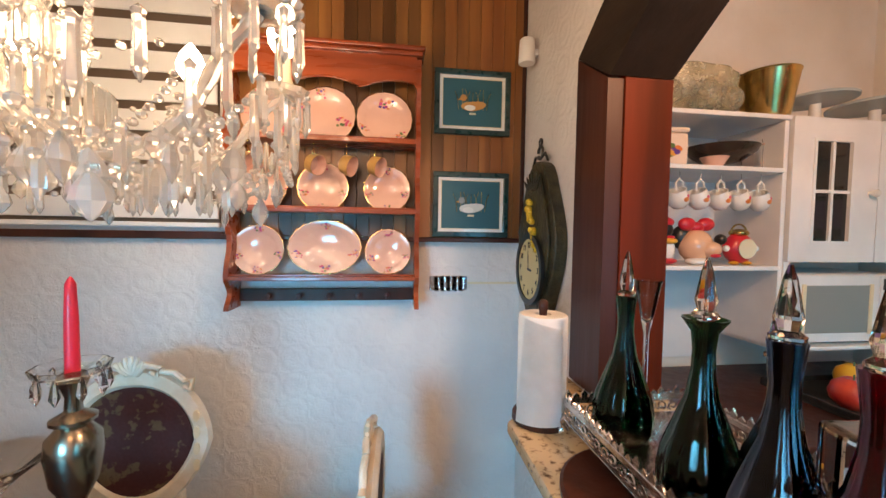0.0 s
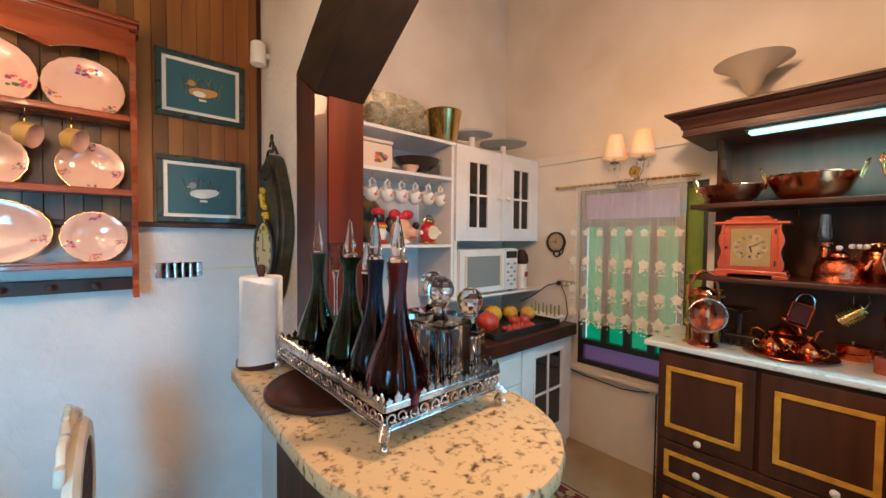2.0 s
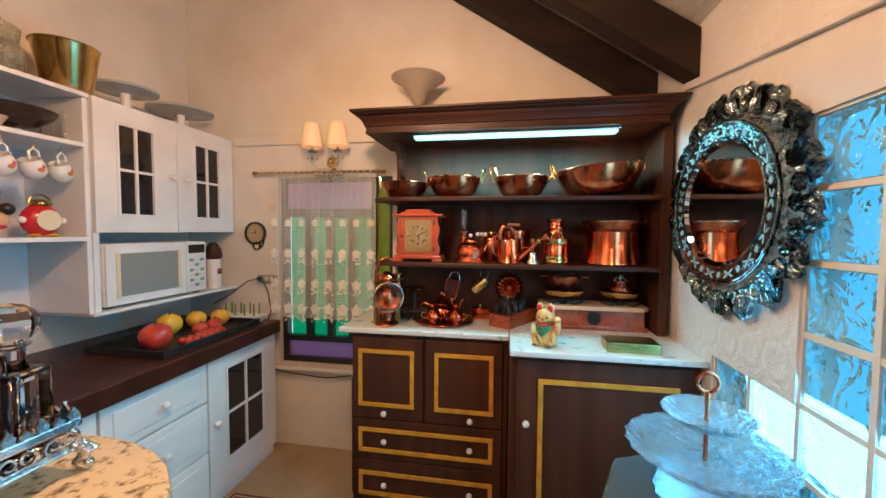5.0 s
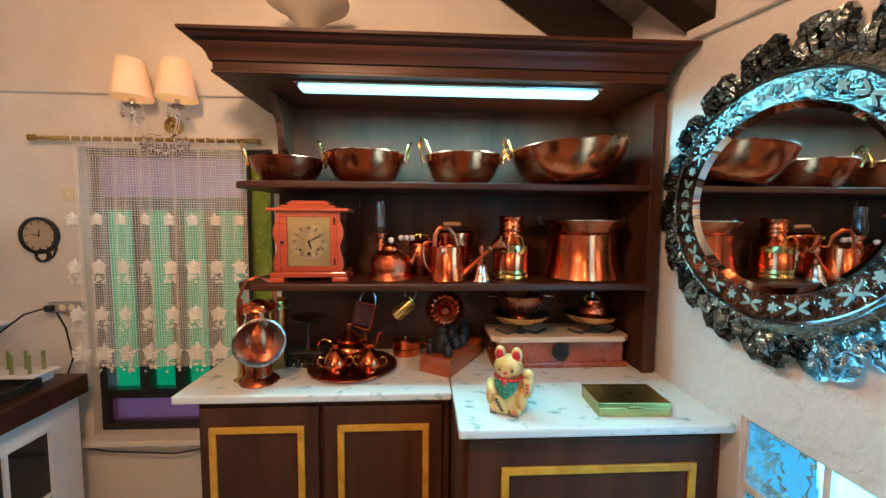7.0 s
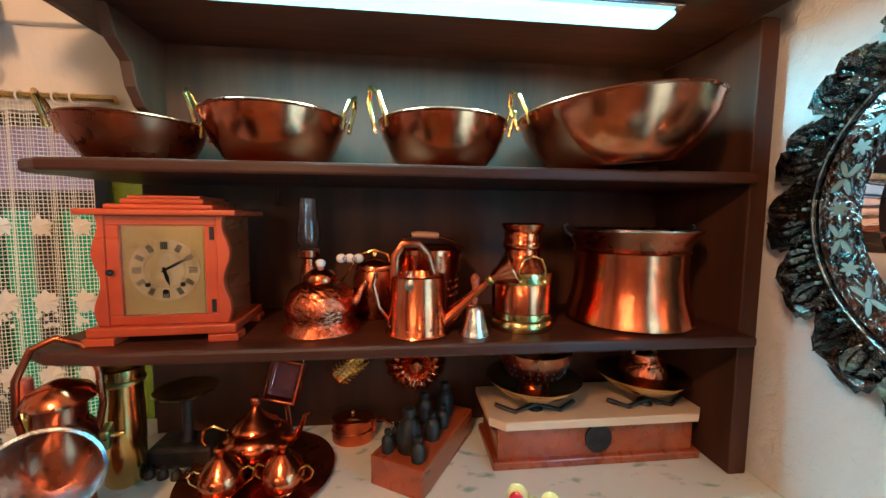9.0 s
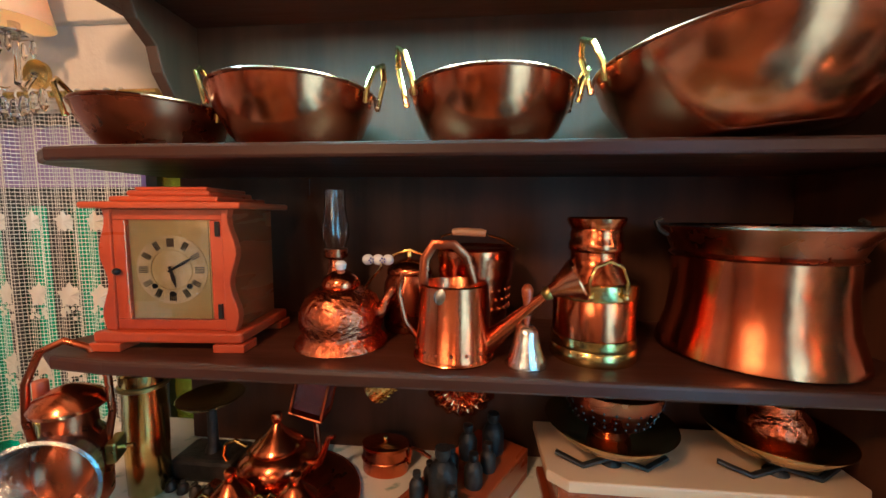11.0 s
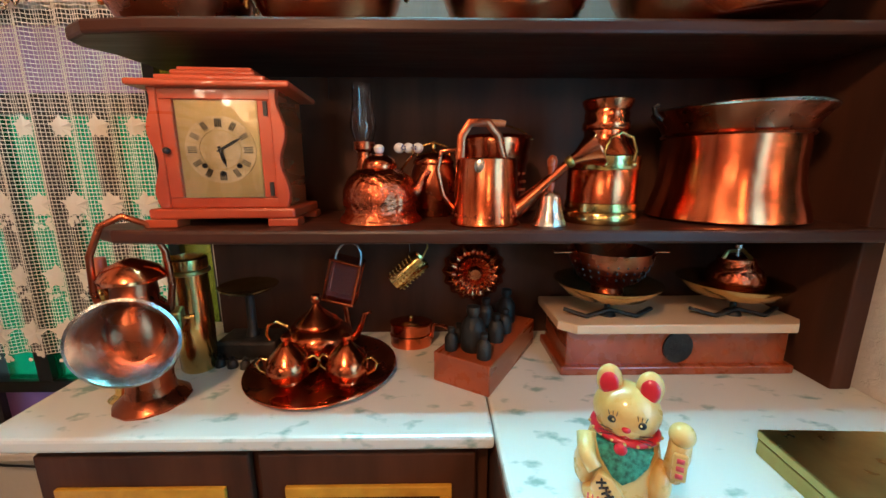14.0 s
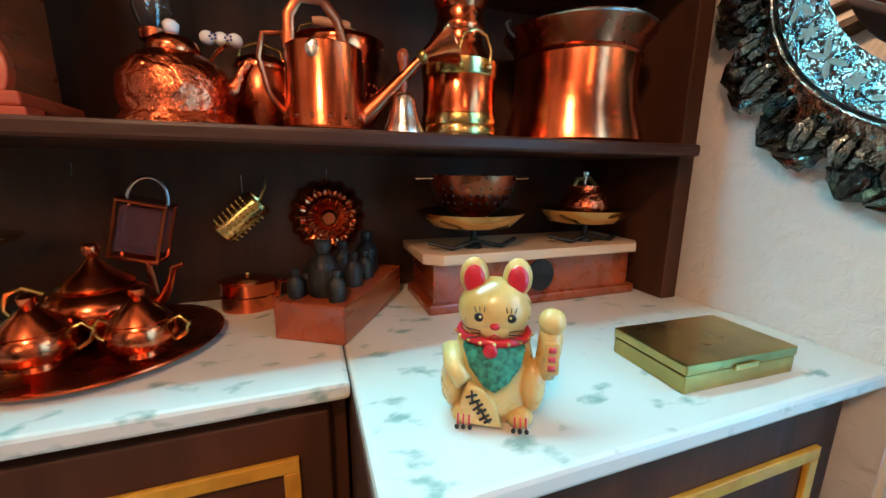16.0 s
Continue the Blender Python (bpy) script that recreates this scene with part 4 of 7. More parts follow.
# weights in their box
th = math.degrees(math.atan2(3.326 - 3.081, 1.729 - 1.886))
wb = thing("weight_box", 0, 0, 0, "brown wooden block holding black iron weights", "weight box")
_a, _b, _c = Vector((3.142, 1.986, CT)), Vector((3.068, 1.888, CT)), Vector((3.29, 1.752, CT))
_u, _v = (_b - _a), (_c - _b)
wb.matrix_basis = Matrix.Translation(_a) @ Matrix.Rotation(math.atan2(_v.y, _v.x), 4, "Z")
WL, WW = _v.length, 0.118
part("block", bx(0, WL, -WW, 0, 0, 0.062, 0.003), "rack", wb, "reddish brown wooden block")
for u_, v_, s in ((0.045, -0.06, 1.35), (0.02, -0.025, 0.7), (0.06, -0.02, 0.6), (0.10, -0.085, 0.9), (0.105, -0.035, 0.75), (0.15, -0.085, 0.8), (0.16, -0.035, 1.0), (0.205, -0.065, 1.2), (0.02, -0.095, 0.75)):
    s *= 0.85
    w = part("weight", lathe([(0.020 * s, 0), (0.021 * s, 0.003), (0.021 * s, 0.040 * s), (0.015 * s, 0.052 * s), (0.008 * s, 0.058 * s), (0.012 * s, 0.066 * s), (0.011 * s, 0.076 * s), (0.002, 0.078 * s)], 24, at=(u_ + 0.005, v_, 0.062)), "iron", wb, "black iron weight", smooth=True)

# flat copper iron box with a handle
fi = thing("copper_box_iron", 3.300, 2.040, CT, "small oval copper box with a long handle", "box")
part("body", lathe([(0.042, 0), (0.044, 0.004), (0.043, 0.05), (0.045, 0.053)], 36, fx=0.75, fy=1.1), "copper", fi, smooth=True)
part("lid", lathe([(0.045, 0.053), (0.045, 0.058), (0.030, 0.063), (0.001, 0.064)], 36, fx=0.75, fy=1.1), "copper", fi, smooth=True)
part("bead", lathe([(0.0435, 0.026), (0.046, 0.028), (0.0435, 0.030)], 36, fx=0.75, fy=1.1), "copperdark", fi, smooth=True)
part("knob", ball((0, 0, 0.068), 0.006, u=10, v=8), "brass", fi, smooth=True)
part("handle", tube([(0, -0.048, 0.015), (0, -0.054, 0.05), (-0.01, -0.075, 0.05), (-0.015, -0.095, 0.04)], 0.004, 8), "copperdark", fi, smooth=True)

# things hanging on the back panel
YBK = 3.37
mo = thing("fluted_mould", YBK - 0.002, 1.888, 1.058, "round fluted copper mould hung on the back panel", "mould")
mo.matrix_basis = mo.matrix_basis @ Matrix.Diagonal((1, 1.15, 1.15, 1))
prof = [(0.0, 0.040), (0.010, 0.042), (0.016, 0.036), (0.020, 0.022), (0.026, 0.030), (0.034, 0.034), (0.040, 0.026), (0.048, 0.028), (0.058, 0.018), (0.065, 0.004), (0.062, 0.0)]
q = bmesh.new()
rings = []
for r, z in prof[1:]:
    rings.append([q.verts.new((-(z + (0.004 * math.sin(16 * t_ * math.pi / 48) if 0.018 < r < 0.06 else 0)), (r * (1 + 0.05 * math.cos(16 * t_ * math.pi / 48) * (r > 0.03))) * math.cos(2 * math.pi * t_ / 96), (r * (1 + 0.05 * math.cos(16 * t_ * math.pi / 48) * (r > 0.03))) * math.sin(2 * math.pi * t_ / 96))) for t_ in range(96)])
for a, b in zip(rings, rings[1:]):
    for i in range(96):
        q.faces.new((a[i], a[(i + 1) % 96], b[(i + 1) % 96], b[i]))
q.faces.new(rings[0])
part("body", q, "copper", mo, smooth=True)
gr = thing("brass_grater", YBK - 0.005, 2.045, 1.062, "tilted brass grater hung from a nail on the back panel", "grater")
gr.matrix_basis = Matrix.Translation((YBK - 0.03, 2.045, 1.066)) @ Matrix.Rotation(radians(48), 4, "X") @ Matrix.Scale(1.15, 4)
part("body", lathe([(0.010, -0.045), (0.020, -0.042), (0.024, 0.03), (0.022, 0.036), (0.019, 0.03)], 24, fx=0.7), "brass", gr, smooth=True)
bm = bmesh.new()
for r in range(7):
    for i in range(10):
        a = math.pi * (0.55 + 0.9 * i / 9)
        ball((0.016 * math.cos(a), 0.0235 * math.sin(a), -0.034 + r * 0.009), 0.0022, bm=bm, u=6, v=4)
part("teeth", bm, "brass", gr, smooth=True)
part("hanger", tube([(0, 0, 0.036), (0, 0.01, 0.06), (0.01, 0.03, 0.075)], 0.002, 6), "olivebrass", gr, smooth=True)
fl = thing("copper_lantern", YBK - 0.03, 2.19, 1.085, "tilted copper and pink glass hand lantern", "lantern")
fl.matrix_basis = Matrix.Translation((YBK - 0.055, 2.195, 1.05)) @ Matrix.Rotation(radians(14), 4, "X") @ Matrix.Scale(1.12, 4)
PG = mat("pinkish glass", (0.75, 0.30, 0.28), 0.08, transmission=0.85, ior=1.2)
part("glass", bx(-0.022, 0.022, -0.028, 0.028, -0.035, 0.035, 0.004), PG, fl, "pinkish glass sides")
for sx_ in (-1, 1):
    for sy_ in (-1, 1):
        part("corner_post", bx(sx_ * 0.024 - 0.002, sx_ * 0.024 + 0.002, sy_ * 0.030 - 0.002, sy_ * 0.030 + 0.002, -0.04, 0.042), "copper", fl)
part("top_cap", bx(-0.027, 0.027, -0.033, 0.033, 0.040, 0.046, 0.002), "copper", fl)
part("bottom_cap", bx(-0.027, 0.027, -0.033, 0.033, -0.046, -0.040, 0.002), "copper", fl)
part("handle", tube(arc((0, 0, 0.046), 0.026, 0, 180, 10, "yz", ry=0.035), 0.003, 8), "steel", fl, smooth=True)
part("stem", tube([(0, -0.01, -0.046), (-0.01, -0.03, -0.09), (-0.02, -0.045, -0.13)], 0.006, 8), "copper", fl, smooth=True)
for y, z0, z1 in ((2.045, 1.14, 1.10), (1.888, 1.155, 1.13), (2.218, 1.50, 1.455), (2.30, 1.16, 1.14)):
    nl = thing("wall_hook", YBK, y, z1, "small metal hook in the back panel", "hook")
    part("wire", tube([(0, 0, z0 - z1), (-0.006, 0, z0 - z1), (-0.006, 0, 0.01), (-0.010, 0, 0), (-0.014, 0, 0.008)], 0.0012, 6), "steel", nl, smooth=True)

# kitchen scale
sc = thing("kitchen_scale", 3.165, 1.495, CT, "wooden counter scale with a marble top and iron arms", "scale")
sc.matrix_basis = sc.matrix_basis @ Matrix.Diagonal((1, 1, 1.08, 1))
part("body", bx(0.0, 0.145, -0.225, 0.225, 0.012, 0.088, 0.003), "rack", sc, "reddish wooden box")
part("plinth", bx(-0.012, 0.148, -0.237, 0.237, 0.0, 0.018, 0.004), "rack", sc)
part("top", slab([(0.148, 0.245), (0.0, 0.245), (-0.026, 0.215), (-0.026, -0.215), (0.0, -0.24), (0.148, -0.24)], 0.088, 0.106, bev=0.003), mat("warm cream stone", (0.62, 0.42, 0.27), 0.35), sc, "cream stone top")
part("dial", disc(0.030, 0.0, 0.0, 0.052, 0.004), "iron", sc, "round dark dial")
for i, (py, rr) in enumerate(((0.135, 0.105), (-0.125, 0.100))):
    part("pan", lathe([(0.05, 0.142), (rr * 0.75, 0.146), (rr * 0.97, 0.166), (rr, 0.170), (rr * 0.96, 0.170), (rr * 0.7, 0.150), (0.01, 0.147)], 44, at=(0.045, py, 0)), "brass", sc, "wide brass pan", smooth=True)
    part("post", lathe([(0.018, 0.106), (0.014, 0.112), (0.006, 0.118), (0.006, 0.143)], 16, at=(0.03, py, 0)), "iron", sc, smooth=True)
    part("arm", tube([(0.03, py + 0.09, 0.118), (0.01, py + 0.05, 0.110), (0.02, py, 0.120), (0.01, py - 0.05, 0.110), (0.03, py - 0.09, 0.118)], 0.006, 8, flat=0.6), "iron", sc, smooth=True)
co = thing("colander", 3.205, 1.63, CT + 0.1590, "copper colander with two handles on a scale pan", "colander")
part("body", lathe([(0.028, 0.0), (0.032, 0.006), (0.030, 0.016), (0.06, 0.035), (0.078, 0.070), (0.082, 0.092), (0.079, 0.092), (0.073, 0.070), (0.05, 0.036)], 44), "copperdark", co, smooth=True)
bm = bmesh.new()
for r in range(3):
    for i in range(28):
        a = 2 * math.pi * i / 28
        rr = 0.066 + r * 0.0055
        ball((rr * math.cos(a) * 1.01, rr * math.sin(a) * 1.01, 0.044 + r * 0.013), 0.0022, bm=bm, u=6, v=4)
part("holes", bm, "black", co, kind="stuff")
for s in (-1, 1):
    part("handle", bx(-0.012, 0.012, s * 0.098 - 0.018, s * 0.098 + 0.018, 0.084, 0.089, 0.003), "copper", co)
ju = thing("copper_jug", 3.205, 1.37, CT + 0.1590, "small hammered copper jug with a handle on a scale pan", "jug")
part("body", lathe([(0.036, 0), (0.046, 0.01), (0.052, 0.028), (0.046, 0.050), (0.034, 0.062), (0.033, 0.072), (0.031, 0.070)], 36), "hammered", ju, smooth=True)
part("handle", tube([(0, 0.03, 0.066), (0, 0.02, 0.085), (0, -0.01, 0.088), (0, -0.03, 0.07)], 0.004, 8), "olivebrass", ju, smooth=True)
part("finial", lathe([(0.004, 0.075), (0.004, 0.092), (0.009, 0.094), (0.009, 0.100), (0.002, 0.101)], 12), "steel", ju, smooth=True)

# brass box
bb = thing("brass_box", 2.88, 1.42, CT, "flat rectangular brass box on the marble worktop", "box", rz=-2)
part("body", bx(-0.058, 0.058, -0.095, 0.095, 0, 0.024, 0.002), "olivebrass", bb)
part("lid", bx(-0.059, 0.059, -0.096, 0.096, 0.0245, 0.038, 0.002), "olivebrass", bb)
part("clasp", bx(-0.0625, -0.059, -0.02, 0.02, 0.022, 0.030, 0.001), "brass", bb)

# beckoning cat figurine: one mesh with several glazes
cat_bm = bmesh.new()
CATM = [vary(mat("gold cream glaze", (0.62, 0.42, 0.13), 0.3, coat=0.3), (0.55, 0.34, 0.10), (0.70, 0.52, 0.20), 18, bump=0.1), M["red"],
        vary(mat("green glitter", (0.02, 0.16, 0.09), 0.35, 0.3), (0.01, 0.08, 0.05), (0.05, 0.35, 0.22), 160, bump=0.4), M["black"], mat("rose paint", (0.6, 0.06, 0.08), 0.4)]


def catbit(q, k):
    for fc in q.faces:
        fc.material_index = k
        fc.smooth = True
    me = bpy.data.meshes.new("t")
    q.to_mesh(me)
    cat_bm.from_mesh(me)
    bpy.data.meshes.remove(me)


catbit(lathe([(0.030, 0), (0.046, 0.003), (0.052, 0.018), (0.050, 0.04), (0.046, 0.065), (0.040, 0.088), (0.034, 0.098)], 36, fx=0.85), 0)
catbit(ball((-0.004, 0, 0.120), 0.041, sx=0.88, sz=0.86, u=28, v=18), 0)
catbit(ball((-0.030, 0, 0.108), 0.015, sx=0.6, sy=1.3, sz=0.8), 0)
for s in (-1, 1):
    catbit(ball((-0.006, s * 0.0235, 0.156), 0.019, sx=0.55, sy=0.85, sz=1.15), 0)
    catbit(ball((-0.0135, s * 0.0235, 0.155), 0.0145, sx=0.35, sy=0.8, sz=1.1), 1)
    catbit(ball((-0.036, s * 0.0165, 0.121), 0.0050, sx=0.6, sy=1.1), 3)
    catbit(ball((-0.0395, s * 0.0155, 0.1225), 0.0014), 0)
    catbit(ball((-0.034, s * 0.030, 0.011), 0.015, sx=1.2, sz=0.75), 0)
    for j in range(3):
        catbit(tube([(-0.049, s * 0.030 + (j - 1) * 0.006, 0.018), (-0.053, s * 0.030 + (j - 1) * 0.006, 0.008)], 0.0012, 5), 4)
        catbit(ball((-0.052, s * 0.030 + (j - 1) * 0.007, 0.004), 0.0026, u=8, v=6), 3)
        catbit(tube([(-0.036, s * 0.012 + s * 0.003, 0.106 - j * 0.003), (-0.032, s * 0.030, 0.107 - j * 0.006)], 0.0006, 4), 3)
        catbit(tube([(-0.0375, s * (0.012 + j * 0.004), 0.127), (-0.037, s * (0.011 + j * 0.0055), 0.133)], 0.0005, 4), 3)
    catbit(ball((-0.020, s * 0.043, 0.040), 0.022, sx=0.9, sy=0.7, sz=1.4), 0)
catbit(ball((-0.0385, 0, 0.1125), 0.0042, sy=1.3), 1)
catbit(tube([(-0.0375, -0.006, 0.100), (-0.039, 0, 0.103), (-0.0375, 0.006, 0.100)], 0.0010, 5), 1)
catbit(tube(arc((0, 0, 0.092), 0.034, 0, 345, 23, "xy", ry=0.038), 0.0052, 8, closed=True), 1)
for j in range(9):
    a = radians(100 + j * 20)
    catbit(ball((0.040 * math.cos(a), 0.0435 * math.sin(a), 0.093), 0.0022, u=8, v=6), 0)
catbit(ball((-0.041, 0.004, 0.086), 0.008, sx=0.6), 1)
q = slab([(-0.033, 0.088), (0.033, 0.088), (0.026, 0.068), (0.010, 0.050), (-0.002, 0.044), (-0.016, 0.054), (-0.029, 0.070)], -0.046, -0.030, "yz", bev=0.002)
for v in q.verts:
    v.co.x += 9.0 * v.co.y ** 2 - (0.088 - v.co.z) * 0.12
catbit(q, 2)
catbit(tube([(-0.015, 0.045, 0.078), (-0.034, 0.042, 0.062), (-0.046, 0.030, 0.052)], [0.013, 0.012, 0.010], 10), 0)
catbit(tube([(-0.01, -0.043, 0.050), (-0.020, -0.056, 0.058), (-0.022, -0.060, 0.085), (-0.024, -0.060, 0.110)], [0.011, 0.013, 0.013, 0.012], 12), 0)
catbit(ball((-0.026, -0.060, 0.116), 0.0145, sz=1.0), 0)
catbit(bx(-0.0385, -0.034, -0.068, -0.052, 0.062, 0.098, 0.002), 0)
for j in range(3):
    catbit(bx(-0.0395, -0.038, -0.064, -0.056, 0.067 + j * 0.010, 0.073 + j * 0.010), 4)
q = slab([(-0.012, 0.004), (0.030, 0.006), (0.034, 0.030), (0.026, 0.052), (0.010, 0.046), (-0.004, 0.028)], -0.050, -0.040, "yz", bev=0.002)
catbit(q, 0)
for pts in (((0.016, 0.040), (0.028, 0.036)), ((0.022, 0.044), (0.021, 0.032)), ((0.013, 0.034), (0.024, 0.029)), ((0.010, 0.030), (0.020, 0.022)), ((0.016, 0.033), (0.014, 0.022)),
            ((0.006, 0.024), (0.016, 0.018)), ((0.012, 0.024), (0.008, 0.015)), ((0.003, 0.018), (0.013, 0.011)), ((0.009, 0.016), (0.002, 0.009)), ((0.0, 0.013), (0.008, 0.008))):
    catbit(tube([(-0.0512, pts[0][0], pts[0][1] + 0.002), (-0.0512, pts[1][0], pts[1][1] + 0.002)], 0.0014, 5), 3)
me = bpy.data.meshes.new("cat_figurine")
bmesh.ops.transform(cat_bm, matrix=pose(2.884, 1.742, CT, 0, 0, -26) @ Matrix.Diagonal((0.95, 0.95, 0.97, 1)), verts=cat_bm.verts)
cat_bm.to_mesh(me)
for m_ in CATM:
    me.materials.append(m_)
tagged(new("cat_figurine", me), "golden cream beckoning cat figurine with a green bib", "figurine")

# ---- curtain, sconce and small things on the east wall ----
XC = 3.418
cu = thing("lace_curtain", XC, 0, 0, "white lace net curtain with leaf motifs over the window", "curtain")
cy0, cy1, cz0, cz1 = 2.665, 3.30, 0.82, 1.69


def cx(y, z):
    return 0.007 * math.sin(y * 62) * (0.6 + 0.4 * math.sin(y * 11)) + 0.004 * math.sin(y * 140 + z * 3)


verts, faces = [], []
E_net = [(0.0, "z")]


def ribbon(p, q_, w, axis):
    k = len(verts)
    d = (0, w, 0) if axis == "z" else (0, 0, w)
    for a in (p, q_):
        verts.append((a[0], a[1] - d[1], a[2] - d[2]))
        verts.append((a[0], a[1] + d[1], a[2] + d[2]))
    faces.append((k, k + 1, k + 3, k + 2))


NY, NZ = 92, 92
for i in range(NY + 1):
    y = cy0 + (cy1 - cy0) * i / NY
    for j in range(0, 23):
        z0, z1 = cz0 + (cz1 - cz0) * j / 23, cz0 + (cz1 - cz0) * (j + 1) / 23
        ribbon((cx(y, z0), y, z0), (cx(y, z1), y, z1), 0.0009, "z")
for j in range(NZ + 1):
    z = cz0 + (cz1 - cz0) * j / NZ
    for i in range(NY):
        y0, y1 = cy0 + (cy1 - cy0) * i / NY, cy0 + (cy1 - cy0) * (i + 1) / NY
        ribbon((cx(y0, z), y0, z), (cx(y1, z), y1, z), 0.0009, "y")
me = bpy.data.meshes.new("net")
me.from_pydata(verts, [], faces)
me.materials.append(M["lace"])
o = new("net", me)
o.parent = cu
tagged(o, "fine white open net", kind="stuff")
rnd = random.Random(4)
for row, (z, s, step) in enumerate(((1.40, 0.030, 0.088), (1.215, 0.036, 0.088), (1.03, 0.038, 0.088), (0.875, 0.046, 0.088))):
    n = int((cy1 - cy0) / step)
    for i in range(n + 1):
        y = cy0 + 0.03 + i * step
        bm = bmesh.new()
        pts = []
        for k in range(20):
            a = 2 * math.pi * k / 20
            r = s * (1.0 if k % 4 == 0 else 0.72 if k % 2 == 0 else 0.62) * (0.92 + 0.16 * rnd.random())
            pts.append((y + r * math.cos(a + 0.3), z + r * math.sin(a + 0.3)))
        vs = [bm.verts.new((cx(p[0], p[1]) - 0.003, p[0], p[1])) for p in pts]
        c = bm.verts.new((cx(y, z) - 0.006, y, z))
        for k in range(20):
            bm.faces.new((c, vs[k], vs[(k + 1) % 20]))
        if row:
            for k in range(10):
                bx_, bz_ = y + rnd.uniform(-0.7, 0.7) * s, z - s * rnd.uniform(0.8, 1.7)
                rr = 0.006
                q = [bm.verts.new((cx(bx_, bz_) - 0.004, bx_ + rr * math.cos(m_ * 1.047), bz_ + rr * math.sin(m_ * 1.047))) for m_ in range(6)]
                bm.faces.new(q)
        part("leaf_motif", bm, "lace", cu, "" if i or row else "crocheted white leaf")
rod = thing("curtain_rod", 3.415, 0, 1.703, "brass curtain rod with turned ends above the window", "curtain rod")
part("rod", tube([(0, 2.60, 0), (0, 3.42, 0)], 0.008, 10), "brass", rod, smooth=True)
part("finial", lathe([(0.008, 0), (0.014, 0.008), (0.008, 0.016), (0.013, 0.026), (0.004, 0.036), (0.001, 0.037)], 14, at=(0, 0, 0)), "brass", rod, smooth=True, at=pose(0, 3.42, 0, -90, 0, 0))
for y in (2.62, 3.39):
    part("bracket", bx(0.006, 0.033, y - 0.006, y + 0.006, -0.006, 0.006), "brass", rod)
for i in range(17):
    part("ring", ring((0, 2.69 + i * 0.0375, -0.002), 0.013, 0.0022, 14, "xz", seg=6), "porcelain", rod, smooth=True)

sn = thing("wall_sconce", 3.448, 2.940, 1.76, "two-arm crystal wall sconce with cream fabric shades", "wall lamp")
part("plate", disc(0.035, 0, 0, 0.0, 0.01, 24), "brass", sn, smooth=True)
for g in (-1, 1):
    part("arm", tube([(-0.01, 0, 0), (-0.05, g * 0.02, -0.05), (-0.09, g * 0.055, -0.05), (-0.105, g * 0.078, -0.01), (-0.105, g * 0.078, 0.05)], 0.006, 10), "clear", sn, "curved crystal arm", smooth=True)
    part("cup", lathe([(0.008, 0.035), (0.028, 0.045), (0.030, 0.050), (0.010, 0.055), (0.009, 0.10)], 20, at=(-0.105, g * 0.078, 0)), "silver", sn, smooth=True)
    part("shade", lathe([(0.067, 0.072), (0.042, 0.205), (0.040, 0.205), (0.065, 0.072)], 32, at=(-0.105, g * 0.078, 0)), "shade", sn, "cream pleated shade", smooth=True)
    for k in range(4):
        a = k * 1.57 + 0.5
        part("prism", lathe([(0.001, -0.035), (0.007, -0.022), (0.004, 0.0), (0.001, 0.004)], 6, at=(-0.105 + 0.028 * math.cos(a), g * 0.078 + 0.028 * math.sin(a), 0.036)), "clear", sn, "small cut crystal drop")
for k in range(7):
    part("prism", lathe([(0.001, -0.05), (0.012, -0.03), (0.006, 0.0), (0.001, 0.005)], 6, at=(-0.06, (k - 3) * 0.026, -0.055 - 0.008 * (3 - abs(k - 3)))), "clear", sn)

wk = thing("wall_clock_small", 3.447, 3.46, 1.335, "small round wall clock with a black rim and pendulum disc", "clock")
part("rim", annulus(0.060, 0.072, 0, 0, 0, 0.014), "black", wk, smooth=True)
part("dial", disc(0.061, 0, 0, 0, 0.007), mat("aged tan dial", (0.42, 0.32, 0.20), 0.6), wk)
for i in range(12):
    a = radians(i * 30)
    part("mark", bx(-0.0085, -0.007, -0.0012, 0.0012, 0.046, 0.057), "black", wk, at=Matrix.Rotation(a, 4, "X"))
pointer(-80, 0.034, 0.0012, x=-0.008, z0=0, parent=wk)
pointer(8, 0.026, 0.0015, x=-0.0092, z0=0, parent=wk)
part("lower_ring", annulus(0.018, 0.026, 0, -0.008, -0.078, 0.012), "black", wk, smooth=True)
part("lower_dial", disc(0.019, 0, -0.008, -0.078, 0.006), "cream", wk)
part("side_scroll", tube([(-0.004, -0.05, -0.02), (-0.004, -0.058, -0.05), (-0.004, -0.045, -0.08), (-0.004, -0.03, -0.09)], 0.004, 8), "black", wk, smooth=True)
sw = thing("light_switch", 3.448, 3.345, 1.495, "small ivory wall switch beside the window", "switch")
part("plate", bx(-0.010, 0, -0.019, 0.019, -0.025, 0.025, 0.003), "cream", sw)
part("toggle", bx(-0.016, -0.010, -0.005, 0.005, -0.008, 0.008, 0.001), "cream", sw)
ou = thing("wall_socket", 3.448, 3.375, 1.055, "grey wall socket bar with a black plug and cord", "socket")
part("bar", bx(-0.022, 0, -0.062, 0.062, -0.020, 0.020, 0.003), mat("grey plastic", (0.32, 0.30, 0.27), 0.5), ou)
for y in (-0.03, 0.005):
    part("outlet", disc(0.013, -0.022, y, 0, 0.001, 16), "cream", ou)
part("plug", bx(-0.045, -0.022, 0.030, 0.055, -0.012, 0.012, 0.004), "black", ou)
part("cord", tube([(-0.04, 0.055, 0), (-0.05, 0.12, -0.02), (-0.06, 0.22, -0.10), (-0.08, 0.33, -0.16)], 0.0035, 6), "black", ou, smooth=True)
